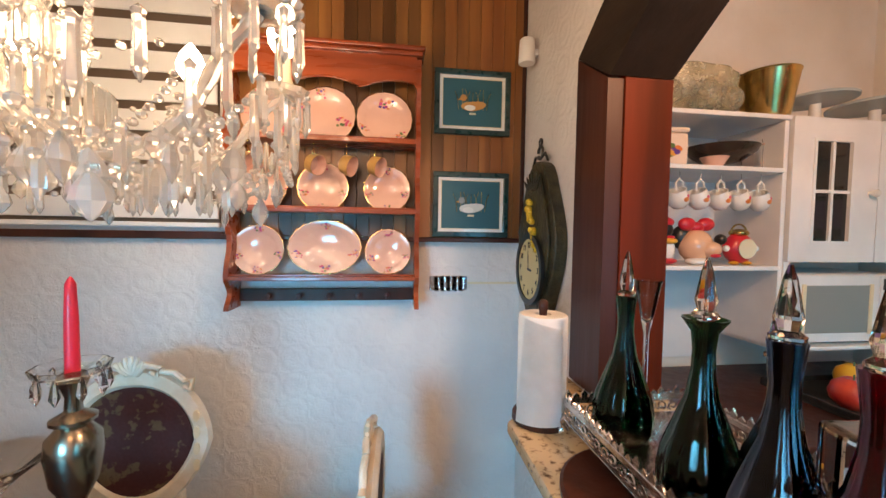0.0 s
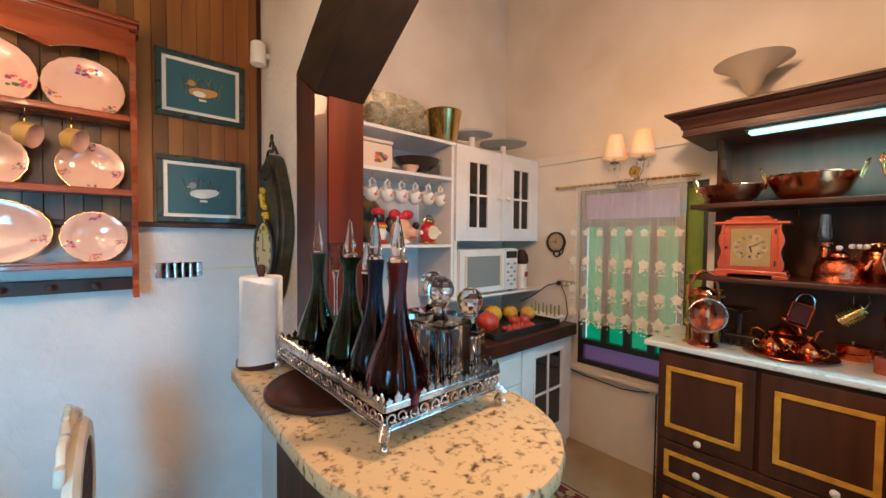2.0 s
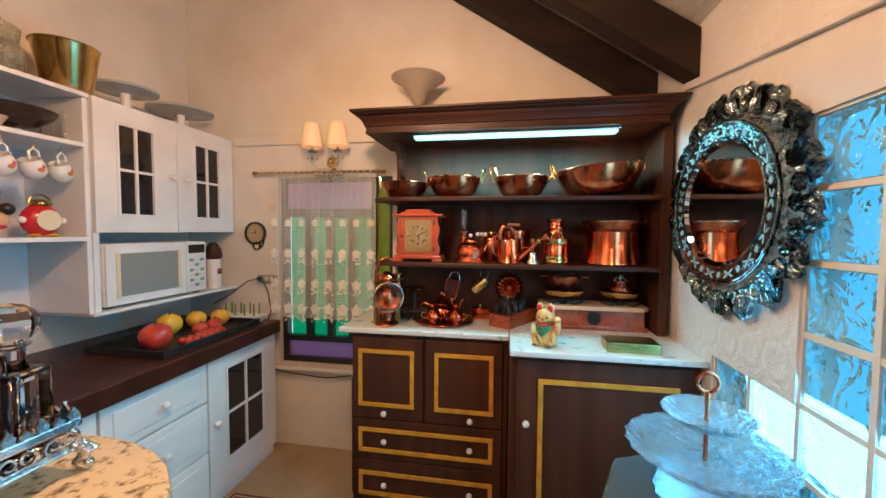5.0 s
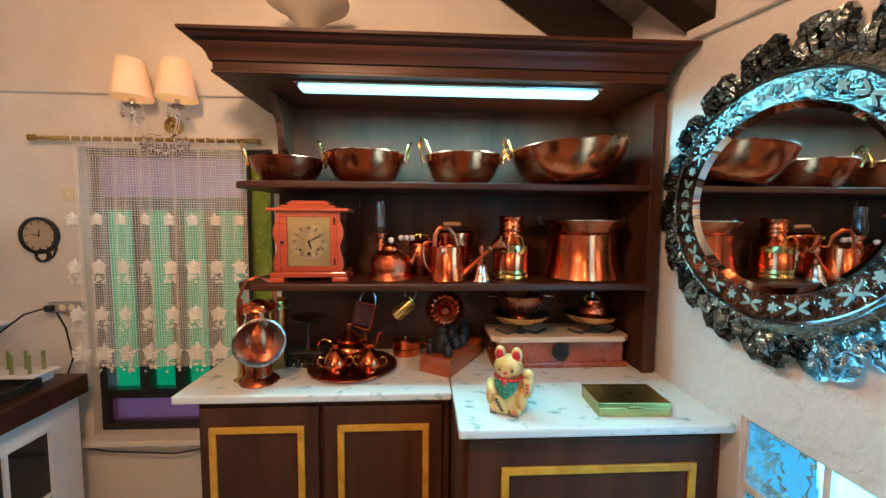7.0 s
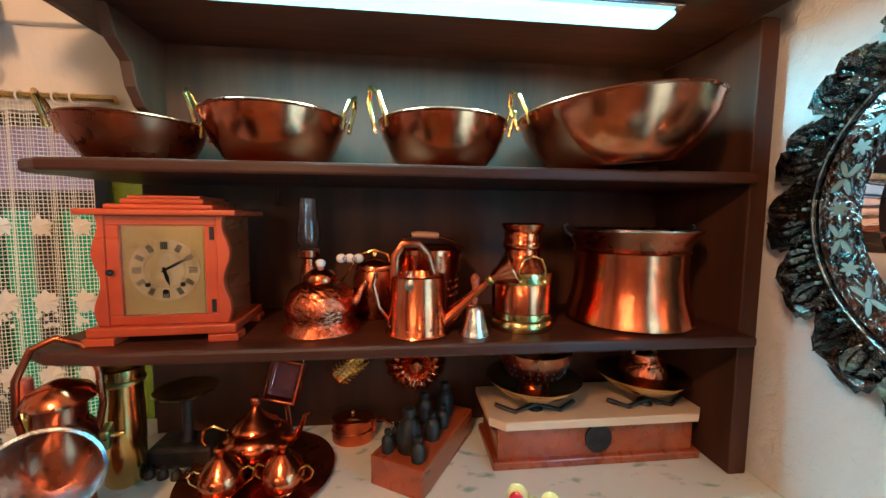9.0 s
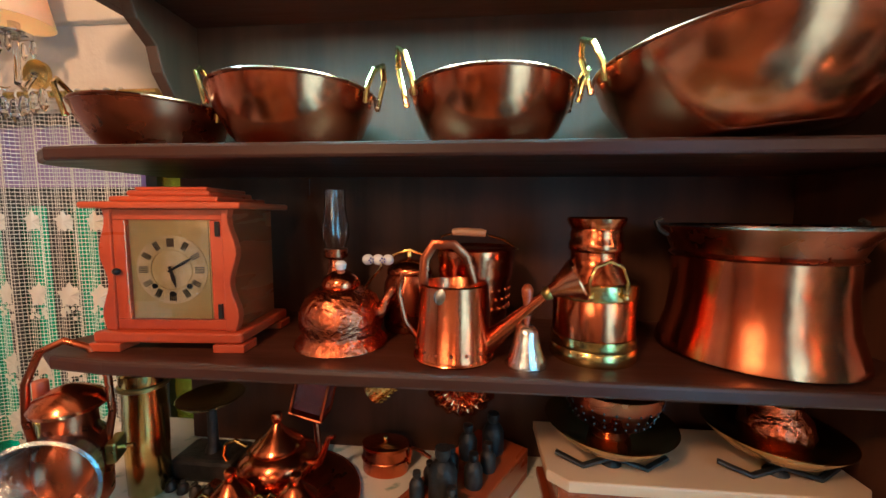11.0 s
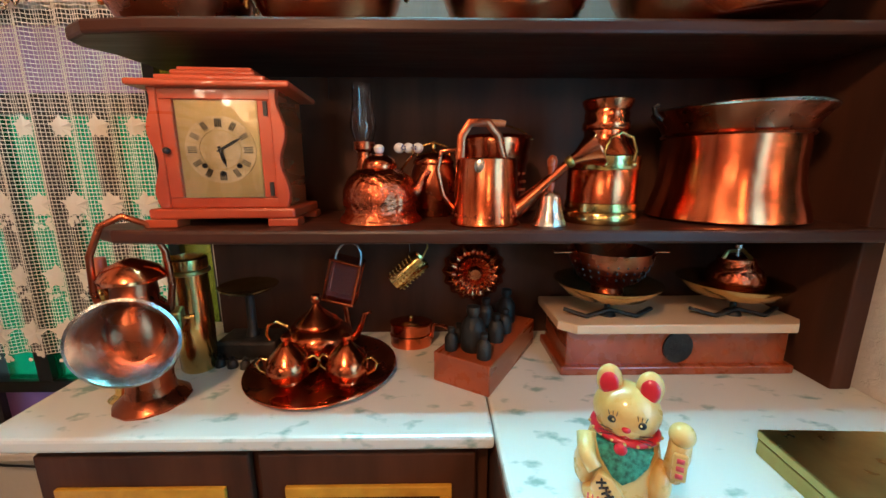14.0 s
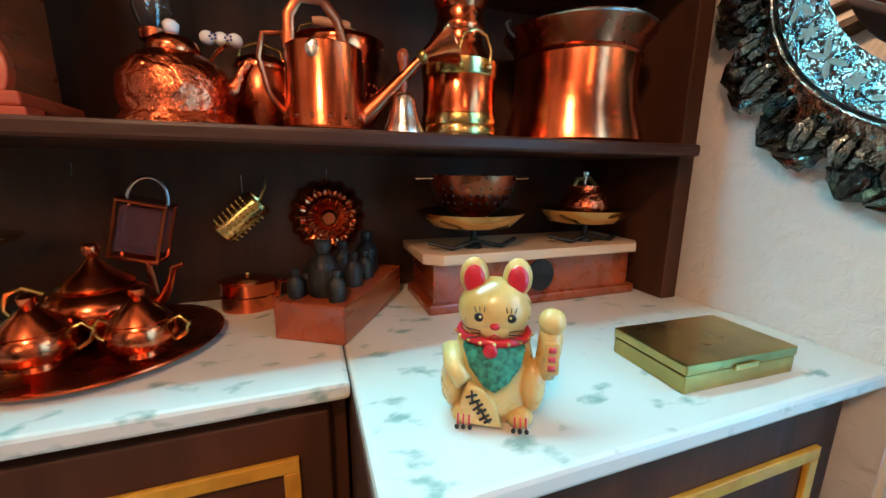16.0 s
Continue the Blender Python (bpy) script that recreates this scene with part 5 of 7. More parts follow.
part("cord", tube([(-0.02, 0.03, -0.018), (-0.03, -0.01, -0.08), (-0.03, -0.03, -0.20), (-0.025, 0.02, -0.32), (-0.02, 0.04, -0.46), (-0.02, 0.03, -0.56), (-0.03, -0.15, -0.585), (-0.03, -0.40, -0.60), (-0.03, -0.55, -0.575)], 0.0035, 6), "black", ou, smooth=True)
structure("wall_ledge", bx(3.43, 3.469, 2.52, 3.60, 1.875, 1.935, 0.004), "plaster", "low plaster ledge above the window")
structure("window_sill", bx(3.40, 3.49, 2.60, 3.34, 0.495, 0.519, 0.004), "plaster", "plastered window sill")

# ---- peninsula: decanters on a silver gallery tray ----
G = 0.99
dk = thing("turntable", 1.52, 2.865, G, "round dark wooden board under the silver tray", "board")
part("board", lathe([(0.150, 0), (0.156, 0.004), (0.156, 0.012), (0.150, 0.016), (0.138, 0.012), (0.001, 0.012)], 48), "jambdark", dk, smooth=True)
st = thing("silver_tray", 1.612, 2.815, G, "rectangular silver gallery tray with pierced sides and scroll feet", "tray")
TX, TY = 0.150, 0.278
part("bed", bx(-TX + 0.004, TX - 0.004, -TY + 0.004, TY - 0.004, 0.040, 0.044), "silver", st)
for s in (-1, 1):
    part("lower_rail", bx(-TX, TX, s * TY - 0.003, s * TY + 0.003, 0.036, 0.0398, 0.001), "silver", st)
    part("lower_rail", bx(s * TX - 0.003, s * TX + 0.003, -TY + 0.004, TY - 0.004, 0.036, 0.0398, 0.001), "silver", st)
    part("upper_rail", bx(s * TX - 0.003, s * TX + 0.003, -TY, TY, 0.070, 0.084, 0.002), "silver", st)
    part("upper_rail", bx(-TX, TX, s * TY - 0.003, s * TY + 0.003, 0.0702, 0.0838, 0.002), "silver", st)


def scroll(u, lift, flip):
    """One pierced S-scroll, 3 cm long, standing in the u-z plane."""
    pts = []
    for i in range(13):
        a = radians(-60 + i * 33)
        r = 0.0115 - i * 0.0006
        pts.append((u + flip * (r * math.cos(a) - 0.002), 0, lift + r * math.sin(a)))
    return pts


def side_ornament(length, name):
    bm = bmesh.new()
    n = int(length / 0.0245)
    for i in range(n):
        u = -length / 2 + (i + 0.5) * length / n
        tube(scroll(u, 0.056, 1 if i % 2 else -1), 0.0022, 5, bm=bm)
        ball((u + 0.010, 0, 0.050), 0.0034, bm=bm, u=6, v=5)
    return bm


POINTS = {}


def cresting(length, place):
    """Small upright leaf points along one rail, tall and short by turns."""
    n = int(length / 0.0185)
    for i in range(n):
        u = -length / 2 + (i + 0.5) * length / n
        at_ = place @ Matrix.Translation((u, 0, 0.083))
        if i % 2 not in POINTS:
            h = 0.020 if i % 2 else 0.012
            bm = slab([(-0.006, 0), (0.006, 0), (0.0075, h * 0.45), (0.003, h * 0.7), (0, h), (-0.003, h * 0.7), (-0.0075, h * 0.45)], -0.0018, 0.0018, "xz")
            POINTS[i % 2] = part("leaf_point", bm, "silver", st, "small upright leaf point", at=at_)
        else:
            q = new("leaf_point", POINTS[i % 2].data)
            q.parent = st
            q.matrix_basis = at_
            tagged(q, "")


for ang, ln, off in ((0, 2 * TX, -TY), (180, 2 * TX, -TY), (90, 2 * TY, -TX), (270, 2 * TY, -TX)):
    m_ = Matrix.Rotation(radians(ang), 4, "Z") @ Matrix.Translation((0, off, 0))
    part("pierced_side", side_ornament(ln, ""), "silver", st, "pierced scrollwork side", smooth=True, at=m_)
    cresting(ln, m_)
for sx_ in (-1, 1):
    for sy_ in (-1, 1):
        bm = tube([(sx_ * (TX - 0.006), sy_ * (TY - 0.006), 0.045), (sx_ * (TX + 0.006), sy_ * (TY + 0.006), 0.03), (sx_ * (TX - 0.004), sy_ * (TY - 0.004), 0.014), (sx_ * (TX + 0.004), sy_ * (TY + 0.004), 0.004)], [0.010, 0.012, 0.007, 0.009], 10)
        for k in range(3):
            ball((sx_ * (TX + 0.004 - 0.004 * k), sy_ * (TY + 0.006 - 0.002 * k), 0.010 + 0.014 * k), 0.008, bm=bm, u=8, v=6)
        part("foot", bm, "silver", st, "scroll and leaf foot", smooth=True)


def glassmat(name, col, rough=0.02):
    return mat(name, col, rough, transmission=1.0, ior=1.42)


GREEN, BLUE, RUBY, WINE = glassmat("green glass", (0.01, 0.13, 0.045)), glassmat("dark blue glass", (0.012, 0.02, 0.08)), glassmat("ruby glass", (0.34, 0.005, 0.03)), glassmat("wine glass", (0.12, 0.008, 0.02))


def decanter(x, y, color, label, s=1.0, lip=0.019, w=1.0):
    d = thing("decanter", x, y, G + 0.0442, label, "decanter", group="coloured decanters on the tray")
    outer = [(0.044, 0), (0.048, 0.003), (0.054, 0.025), (0.055, 0.055), (0.050, 0.085), (0.036, 0.125), (0.022, 0.165), (0.0155, 0.205), (0.0145, 0.235), (0.017, 0.262), (lip, 0.282)]
    prof = [(r * s * w, z * s) for r, z in outer]
    inner = [(max(0.004, r * s * w - 0.0035), z * s + (0.004 if i == 0 else 0)) for i, (r, z) in enumerate(outer)]
    part("body", lathe(prof + inner[::-1], 48, wave=(12, 0.035)), color, d, smooth=True)
    z0 = 0.278 * s
    st_ = [(0.006, z0 - 0.02), (0.009, z0), (0.017, z0 + 0.004), (0.018, z0 + 0.010), (0.011, z0 + 0.016), (0.013, z0 + 0.024), (0.0145, z0 + 0.030), (0.007, z0 + 0.075), (0.002, z0 + 0.092)]
    part("stopper", lathe(st_, 8), "clear", d, "tall faceted clear stopper")
    return d


decanter(1.525, 2.592, RUBY, "ruby red fluted glass decanter with a pointed clear stopper", w=1.10)
decanter(1.535, 2.690, BLUE, "dark blue fluted glass decanter with a pointed clear stopper")
decanter(1.535, 2.805, GREEN, "green fluted glass decanter with a flared lip", lip=0.030)
decanter(1.540, 3.000, GREEN, "dark green fluted glass decanter at the tray end")
decanter(1.650, 2.93, WINE, "dark wine red glass decanter in the back row", s=0.8)
decanter(1.655, 2.80, BLUE, "dark blue glass decanter in the back row", s=0.78)
gb_ = thing("goblet", 1.60, 3.02, G + 0.0442, "small clear glass goblet behind the green decanters", "glass")
part("bowl", lathe([(0.024, 0), (0.025, 0.003), (0.005, 0.008), (0.005, 0.20), (0.010, 0.225), (0.024, 0.300), (0.026, 0.310), (0.0235, 0.308), (0.009, 0.232), (0.002, 0.225)], 28), "clear", gb_, smooth=True)


def whisky(x, y, h, rz, label, s=0.034):
    d = thing("square_decanter", x, y, G + 0.0442, label, "decanter", rz=rz, group="square clear decanters")
    bm = bx(-s, s, -s, s, 0, h, 0.008)
    q = bx(-s + 0.006, s - 0.006, -s + 0.006, s - 0.006, 0.012, h - 0.008, 0.006)
    for fc in q.faces:
        fc.normal_flip()
    me = bpy.data.meshes.new("t")
    q.to_mesh(me)
    bm.from_mesh(me)
    bpy.data.meshes.remove(me)
    lathe([(0.018, h), (0.013, h + 0.012), (0.014, h + 0.028), (0.020, h + 0.034), (0.020, h + 0.037)], 20, bm=bm)
    part("body", bm, "clear", d)
    part("stopper", ball((0, 0, h + 0.064), 0.030, u=10, v=7), "clear", d, "faceted crystal ball stopper")
    part("stopper_neck", lathe([(0.009, h + 0.030), (0.012, h + 0.038), (0.008, h + 0.045)], 10), "clear", d)


whisky(1.640, 2.600, 0.155, 8, "square cut clear crystal decanter with ball stopper", 0.051)
whisky(1.700, 2.700, 0.155, -6, "square clear crystal decanter with square shoulders", 0.046)
whisky(1.715, 2.585, 0.125, 20, "small square clear crystal decanter", 0.030)

pt = thing("paper_towel_holder", 1.438, 3.165, G, "white paper towel roll on a dark wooden holder", "paper towel")
part("base", lathe([(0.066, 0), (0.068, 0.004), (0.066, 0.018), (0.058, 0.024), (0.001, 0.024)], 32), "jambdark", pt, smooth=True)
part("post", lathe([(0.009, 0.02), (0.009, 0.262), (0.012, 0.268), (0.011, 0.285), (0.006, 0.29), (0.001, 0.29)], 16), "jambdark", pt, smooth=True)
PAPER = vary(mat("white paper", (0.8, 0.78, 0.75), 0.9), (0.76, 0.74, 0.71), (0.82, 0.80, 0.78), 30, bump=0.1)
part("roll", lathe([(0.017, 0.026), (0.056, 0.026), (0.057, 0.03), (0.057, 0.252), (0.054, 0.256), (0.020, 0.256), (0.018, 0.252)], 40), PAPER, pt, smooth=True)
bm = bmesh.new()
vs = []
for i in range(8):
    a = radians(205 + i * 12)
    r = 0.0585 + 0.0007 * i
    k = i / 7
    vs.append((bm.verts.new((r * math.cos(a), r * math.sin(a), 0.253 - 0.02 * k)), bm.verts.new((r * 1.25 * math.cos(a - 0.12), r * 1.25 * math.sin(a - 0.12), 0.012 + 0.01 * k))))
for a, b in zip(vs, vs[1:]):
    bm.faces.new((a[0], b[0], b[1], a[1]))
bmesh.ops.solidify(bm, geom=bm.faces[:], thickness=0.001)
part("loose_sheet", bm, PAPER, pt, "loose hanging paper sheet", smooth=True)

# ---- dining side ----
rk = thing("plate_rack", 0, 0, 0, "cherry wood wall plate rack with scalloped top and three shelves", "plate rack")
RX0, RX1, RY0, RY1 = 0.462, 1.186, 3.79, 3.916


def rack_side(x):
    pts = [(RY1, 1.13), (RY1, 2.10), (RY0 + 0.012, 2.10), (RY0 + 0.012, 2.0)]
    for z0, z1 in ((2.0, 1.79), (1.785, 1.52), (1.515, 1.26), (1.255, 1.13)):
        for i in range(9):
            t_ = i / 8
            pts.append((RY0 + 0.005 + 0.035 * math.sin(math.pi * t_) ** 2 * (0.5 if z0 > 1.9 else 1), z0 + (z1 - z0) * t_))
    return pts


for x in (RX0, RX1 - 0.018):
    part("side_panel", slab(rack_side(x), x, x + 0.018, "yz"), "rack", rk, "scalloped side board")
for z in (1.79, 1.52, 1.26):
    part("shelf", bx(RX0 + 0.018, RX1 - 0.018, RY0, RY1, z - 0.016, z, 0.003), "rack", rk)
    part("plate_rail", bx(RX0 + 0.018, RX1 - 0.018, RY0 + 0.012, RY0 + 0.018, z, z + 0.008, 0.002), "rack", rk)
bm = bmesh.new()
top_ = [(RX0 + 0.018, 2.11), (RX0 + 0.018, 1.985)]
for i in range(33):
    u = i / 32
    x = RX0 + 0.03 + (RX1 - RX0 - 0.06) * u
    z = 2.0 + 0.035 * abs(math.sin(2.5 * math.pi * u + math.pi / 4)) ** 0.8 - 0.02
    top_.append((x, z))
top_ += [(RX1 - 0.018, 1.985), (RX1 - 0.018, 2.11)]
part("scalloped_apron", slab(top_, RY0 + 0.006, RY0 + 0.022, "xz"), "rack", rk, "scalloped front board")
part("top", bx(RX0 - 0.012, RX1 + 0.012, RY0 - 0.022, RY1, 2.122, 2.138, 0.004), "rack", rk)
part("cornice", bx(RX0 - 0.004, RX1 + 0.004, RY0 - 0.010, RY1, 2.106, 2.122, 0.004), "rack", rk)
part("peg_rail", bx(RX0 + 0.018, RX1 - 0.018, RY1 - 0.018, RY1 - 0.002, 1.15, 1.20, 0.003), "jambdark", rk)
for i in range(5):
    part("peg", lathe([(0.006, 0), (0.006, 0.02), (0.012, 0.03), (0.009, 0.040), (0.001, 0.042)], 14), "jambdark", rk, "small turned wooden peg", smooth=True, at=pose(0.60 + i * 0.115, RY1 - 0.018, 1.175, 90, 0, 0))

FLOWER = [mat("rose enamel", (0.55, 0.06, 0.16), 0.3), mat("violet enamel", (0.12, 0.05, 0.28), 0.3), mat("leaf enamel", (0.10, 0.16, 0.05), 0.3), mat("orange enamel", (0.62, 0.20, 0.05), 0.3)]


def sprig(bm_list, cx_, cz_, s, seed, y):
    r_ = random.Random(seed)
    for k in range(14):
        q = bm_list[r_.randrange(4) if k > 1 else 0]
        px, pz, rr = cx_ + r_.uniform(-1, 1) * s, cz_ + r_.uniform(-0.7, 0.7) * s, s * r_.uniform(0.13, 0.30)
        vs_ = [q.verts.new((px + rr * math.cos(a_ * 1.047), y, pz + rr * math.sin(a_ * 1.047) * 0.8)) for a_ in range(6)]
        q.faces.new(vs_)


def plate(x, z, r, label, seed, fx=1.0, big=None, y=3.875, tilt=-8, grp="pink plates on the rack"):
    p = thing("plate", x, y, z, label, "plate", group=grp)
    p.matrix_basis = pose(x, y, z, tilt, 0, 0)
    prof = [(0.0005, 0.010), (r * 0.62, 0.010), (r * 0.70, 0.004), (r * 0.97, -0.006), (r, -0.006), (r * 0.99, -0.001), (r * 0.72, 0.010), (r * 0.6, 0.016), (0.0005, 0.016)]
    q = lathe(prof, 64, fx=fx, wave=(20, 0.010))
    bmesh.ops.transform(q, matrix=Matrix.Rotation(radians(-90), 4, "X"), verts=q.verts)
    part("dish", q, "pink", p, smooth=True)
    q = lathe([(r * 0.985, -0.0066), (r * 1.003, -0.0066), (r * 1.003, -0.004)], 64, fx=fx, wave=(20, 0.010))
    bmesh.ops.transform(q, matrix=Matrix.Rotation(radians(-90), 4, "X"), verts=q.verts)
    for fc in [fc for fc in q.faces if len(fc.verts) == 64]:
        q.faces.remove(fc)
    part("gilt_edge", q, "brass", p, smooth=True)
    bms = [bmesh.new() for _ in range(4)]
    n_ = 0
    for k, a in enumerate((90, 200, 345, 270) if not big else (big, big + 120, big + 230, big + 170)):
        s = r * (0.27 if big and k == 0 else 0.17)
        rr = 0.80 if not (big and k == 0) else 0.62
        # the rim slopes towards the viewer
        sprig(bms, fx * r * rr * math.cos(radians(a)), r * rr * math.sin(radians(a)), s, seed * 7 + k, -0.0075 if rr > 0.7 else -0.0065)
    for q, m__ in zip(bms, FLOWER):
        for v in q.verts:
            d_ = math.hypot(v.co.x / fx, v.co.z) / r
            v.co.y = (0.010 if d_ < 0.62 else 0.010 - 0.006 * (d_ - 0.62) / 0.08 if d_ < 0.70 else 0.004 - 0.010 * (d_ - 0.70) / 0.27) - 0.0016
        part("flower_spray", q, m__, p, "small painted flowers")


plate(0.610, 1.887, 0.113, "large pale pink plate with flower sprays on the top shelf", 1, big=310)
plate(0.815, 1.889, 0.116, "large pale pink floral plate standing in the rack", 2, big=345)
plate(1.045, 1.887, 0.111, "large pale pink floral plate with top flower spray", 3, big=85)
plate(0.573, 1.608, 0.098, "pale pink plate behind hanging cups on the middle shelf", 4)
plate(0.806, 1.608, 0.098, "pale pink plate in the middle of the rack", 5)
plate(1.058, 1.606, 0.093, "small pale pink plate on the middle shelf", 6)
plate(0.560, 1.357, 0.098, "pale pink plate on the lowest shelf of the rack", 7)
plate(0.814, 1.370, 0.108, "large oval pale pink serving platter on the lowest shelf", 8, fx=1.32)
plate(1.064, 1.354, 0.092, "small pale pink plate beside the oval platter", 9)
cupb = None
for i, x in enumerate((0.541, 0.654, 0.780, 0.903, 1.012)):
    if cupb is None:
        cupb = thing("tea_cup", x, 3.82, 1.69, "gilt-patterned pink tea cup hanging from a hook", "cup", group="hanging tea cups")
        ax = Matrix.Rotation(radians(-28), 4, "Z") @ Matrix.Rotation(radians(108), 4, "Y")
        q = lathe([(0.016, -0.030), (0.020, -0.026), (0.034, -0.008), (0.039, 0.022), (0.040, 0.026), (0.036, 0.022), (0.030, -0.008), (0.005, -0.022)], 32)
        part("bowl", q, "pink", cupb, smooth=True, at=ax)
        q = lathe([(0.0352, -0.012), (0.0397, 0.020), (0.0405, 0.0262), (0.0392, 0.0265)], 32)
        for fc in [fc for fc in q.faces if len(fc.verts) == 32]:
            q.faces.remove(fc)
        part("gilt_band", q, mat("dull gilt pattern", (0.42, 0.25, 0.08), 0.35), cupb, "gilt patterned band", smooth=True, at=ax)
        part("handle", tube(arc((0, 0, 0.040), 0.017, -60, 240, 12, "yz"), 0.0032, 8), "brass", cupb, smooth=True)
        part("hook", tube([(0, 0, 0.084), (0, 0, 0.068), (0, 0.005, 0.058), (0, 0, 0.054)], 0.0014, 6), "brass", cupb)
    else:
        copy_thing(cupb, pose(x, 3.82, 1.69, 0, 0, (3, -4, 5, -2)[i - 1]))

TEAL = mat("teal painting ground", (0.02, 0.10, 0.13), 0.6)
FR = vary(mat("dark green frame", (0.008, 0.035, 0.035), 0.3, coat=0.3), (0.006, 0.025, 0.026), (0.012, 0.05, 0.05), 12)
for k, (z0, z1) in enumerate(((1.850, 2.119), (1.418, 1.693))):
    pf = thing("framed_picture", 1.411, 3.914, (z0 + z1) / 2, "dark green framed picture of a " + ("brown" if k == 0 else "white") + " duck among reeds", "picture", group="pair of duck pictures")
    w, h = 0.163, (z1 - z0) / 2
    bm = bx(-w, w, -0.018, 0, -h, -h + 0.022, 0.003)
    bx(-w, w, -0.018, 0, h - 0.022, h, 0.003, bm=bm)
    bx(-w, -w + 0.022, -0.0178, 0, -h + 0.022, h - 0.022, 0.003, bm=bm)
    bx(w - 0.022, w, -0.0178, 0, -h + 0.022, h - 0.022, 0.003, bm=bm)
    part("frame", bm, FR, pf)
    part("mat_board", bx(-w + 0.022, w - 0.022, -0.006, -0.001, -h + 0.022, h - 0.022), "porcelain", pf, "white mat board")
    part("inner_line", bx(-w + 0.034, w - 0.034, -0.0072, -0.0062, -h + 0.034, h - 0.034), "cream", pf)
    part("painting", bx(-w + 0.037, w - 0.037, -0.0085, -0.0074, -h + 0.037, h - 0.037), TEAL, pf)
    duck = mat("duck paint", (0.50, 0.25, 0.07) if k == 0 else (0.62, 0.62, 0.58), 0.6)
    dz = -0.016
    part("duck_body", slab([(0.050 * math.cos(i_ * 0.3) * (1.15 if math.cos(i_ * 0.3) > 0 else 1), dz + 0.020 * math.sin(i_ * 0.3) + (0.010 * max(0, math.cos(i_ * 0.3)))) for i_ in range(21)], -0.0105, -0.0088, "xz"), duck, pf)
    part("duck_head", slab([(-0.040 + 0.014 * math.cos(i_ * 0.5), dz + 0.034 + 0.014 * math.sin(i_ * 0.5)) for i_ in range(12)] + [], -0.0112, -0.0092, "xz"), duck if k == 0 else mat("grey duck head", (0.25, 0.28, 0.28), 0.6), pf)
    part("duck_bill", slab([(-0.052, dz + 0.032), (-0.068, dz + 0.026), (-0.052, dz + 0.024)], -0.0112, -0.0095, "xz"), "yellow", pf)
    part("breast", slab([(-0.042 + 0.024 * math.cos(i_ * 0.45) + 0.03, dz - 0.006 + 0.012 * math.sin(i_ * 0.45)) for i_ in range(14)], -0.0112, -0.0102, "xz"), "porcelain", pf)
    bm = bmesh.new()
    for i_ in range(9):
        x_ = -0.06 + i_ * 0.015
        tube([(x_, -0.0095, -0.03), (x_ + 0.006 * ((i_ % 3) - 1), -0.0095, 0.02), (x_ + 0.018 * ((i_ % 3) - 1), -0.0095, 0.045 + 0.01 * (i_ % 2))], 0.0010, 4, bm=bm)
    part("reeds", bm, "olivebrass", pf, "thin painted reeds")
    part("caption_plate", bx(-0.014, 0.014, -0.0100, -0.0087, -0.050, -0.042), "cream", pf)

# window blind at the far end of the dining wall
bl = thing("slatted_blind", 0, 3.944, 1.43, "white slatted window blind with brown ladder gaps", "blind")
part("backing", bx(-1.30, 0.395, -0.006, 0.0, 0.02, 1.3), mat("brown shade cloth", (0.10, 0.07, 0.05), 0.8), bl)
for i in range(11):
    part("slat", bx(-1.30, 0.395, -0.022, -0.012, 0.045 + i * 0.112, 0.045 + i * 0.112 + 0.078, 0.003), "white", bl)
part("bottom_bar", bx(-1.30, 0.398, -0.026, -0.004, 0.010, 0.030, 0.004), "white", bl)
structure("window_trim", bx(-1.36, 0.41, 3.915, 3.948, 1.395, 1.425, 0.003), "jambdark", "dark wood window trim")
structure("corner_trim", bx(1.630, 1.648, 3.915, 3.948, 1.417, 3.0, 0.002), "jambdark", "dark wood corner trim")

sen = thing("wall_sensor", 1.648, 3.79, 2.155, "white cylindrical motion sensor on the wall", "sensor")
part("mount", bx(-0.02, 0, -0.012, 0.012, -0.012, 0.012, 0.003), "white", sen)
part("barrel", lathe([(0.030, -0.045), (0.033, -0.040), (0.030, 0.045), (0.026, 0.050), (0.001, 0.050)], 24, at=(-0.045, 0, 0)), "white", sen, smooth=True)
gl = thing("glass_switch", 1.325, 3.948, 1.215, "plain crystal glass handle fixture with a pale cable on the wallpaper", "fixture")
gl.matrix_basis = gl.matrix_basis @ Matrix.Diagonal((1.22, 1, 1.1, 1))
part("plate", bx(-0.068, 0.068, -0.006, 0, -0.028, 0.028, 0.002), "silver", gl)
for i in range(5):
    part("crystal_bar", bx(-0.052 + i * 0.022, -0.034 + i * 0.022, -0.030, -0.006, -0.030, 0.030, 0.004), "clear", gl, "upright crystal block")
part("cable", bx(0.068, 0.315, -0.004, 0, -0.004, 0.004), "cream", gl, "pale cable strip")

# clock on the arch wall
wcl = thing("grape_wall_clock", 1.648, 3.66, 1.40, "tall dark carved wall clock with yellow grapes and oval dial", "clock")
out_ = []
for i in range(49):
    a = 2 * math.pi * i / 48
    y_ = 0.165 * math.cos(a) * (1 + 0.10 * math.cos(4 * a))
    out_.append((y_, 0.30 * math.sin(a) * (1.0 if math.sin(a) > 0 else 1.05) + 0.0))
DG = vary(mat("dark green-brown carving", (0.025, 0.022, 0.012), 0.45), (0.015, 0.015, 0.009), (0.06, 0.05, 0.02), 18, bump=0.5)
part("case", slab(out_[:-1], -0.045, 0, "yz", bev=0.006), DG, wcl)
part("inner_panel", slab([(p[0] * 0.82, p[1] * 0.88) for p in out_[:-1]], -0.056, -0.044, "yz", bev=0.004), DG, wcl)
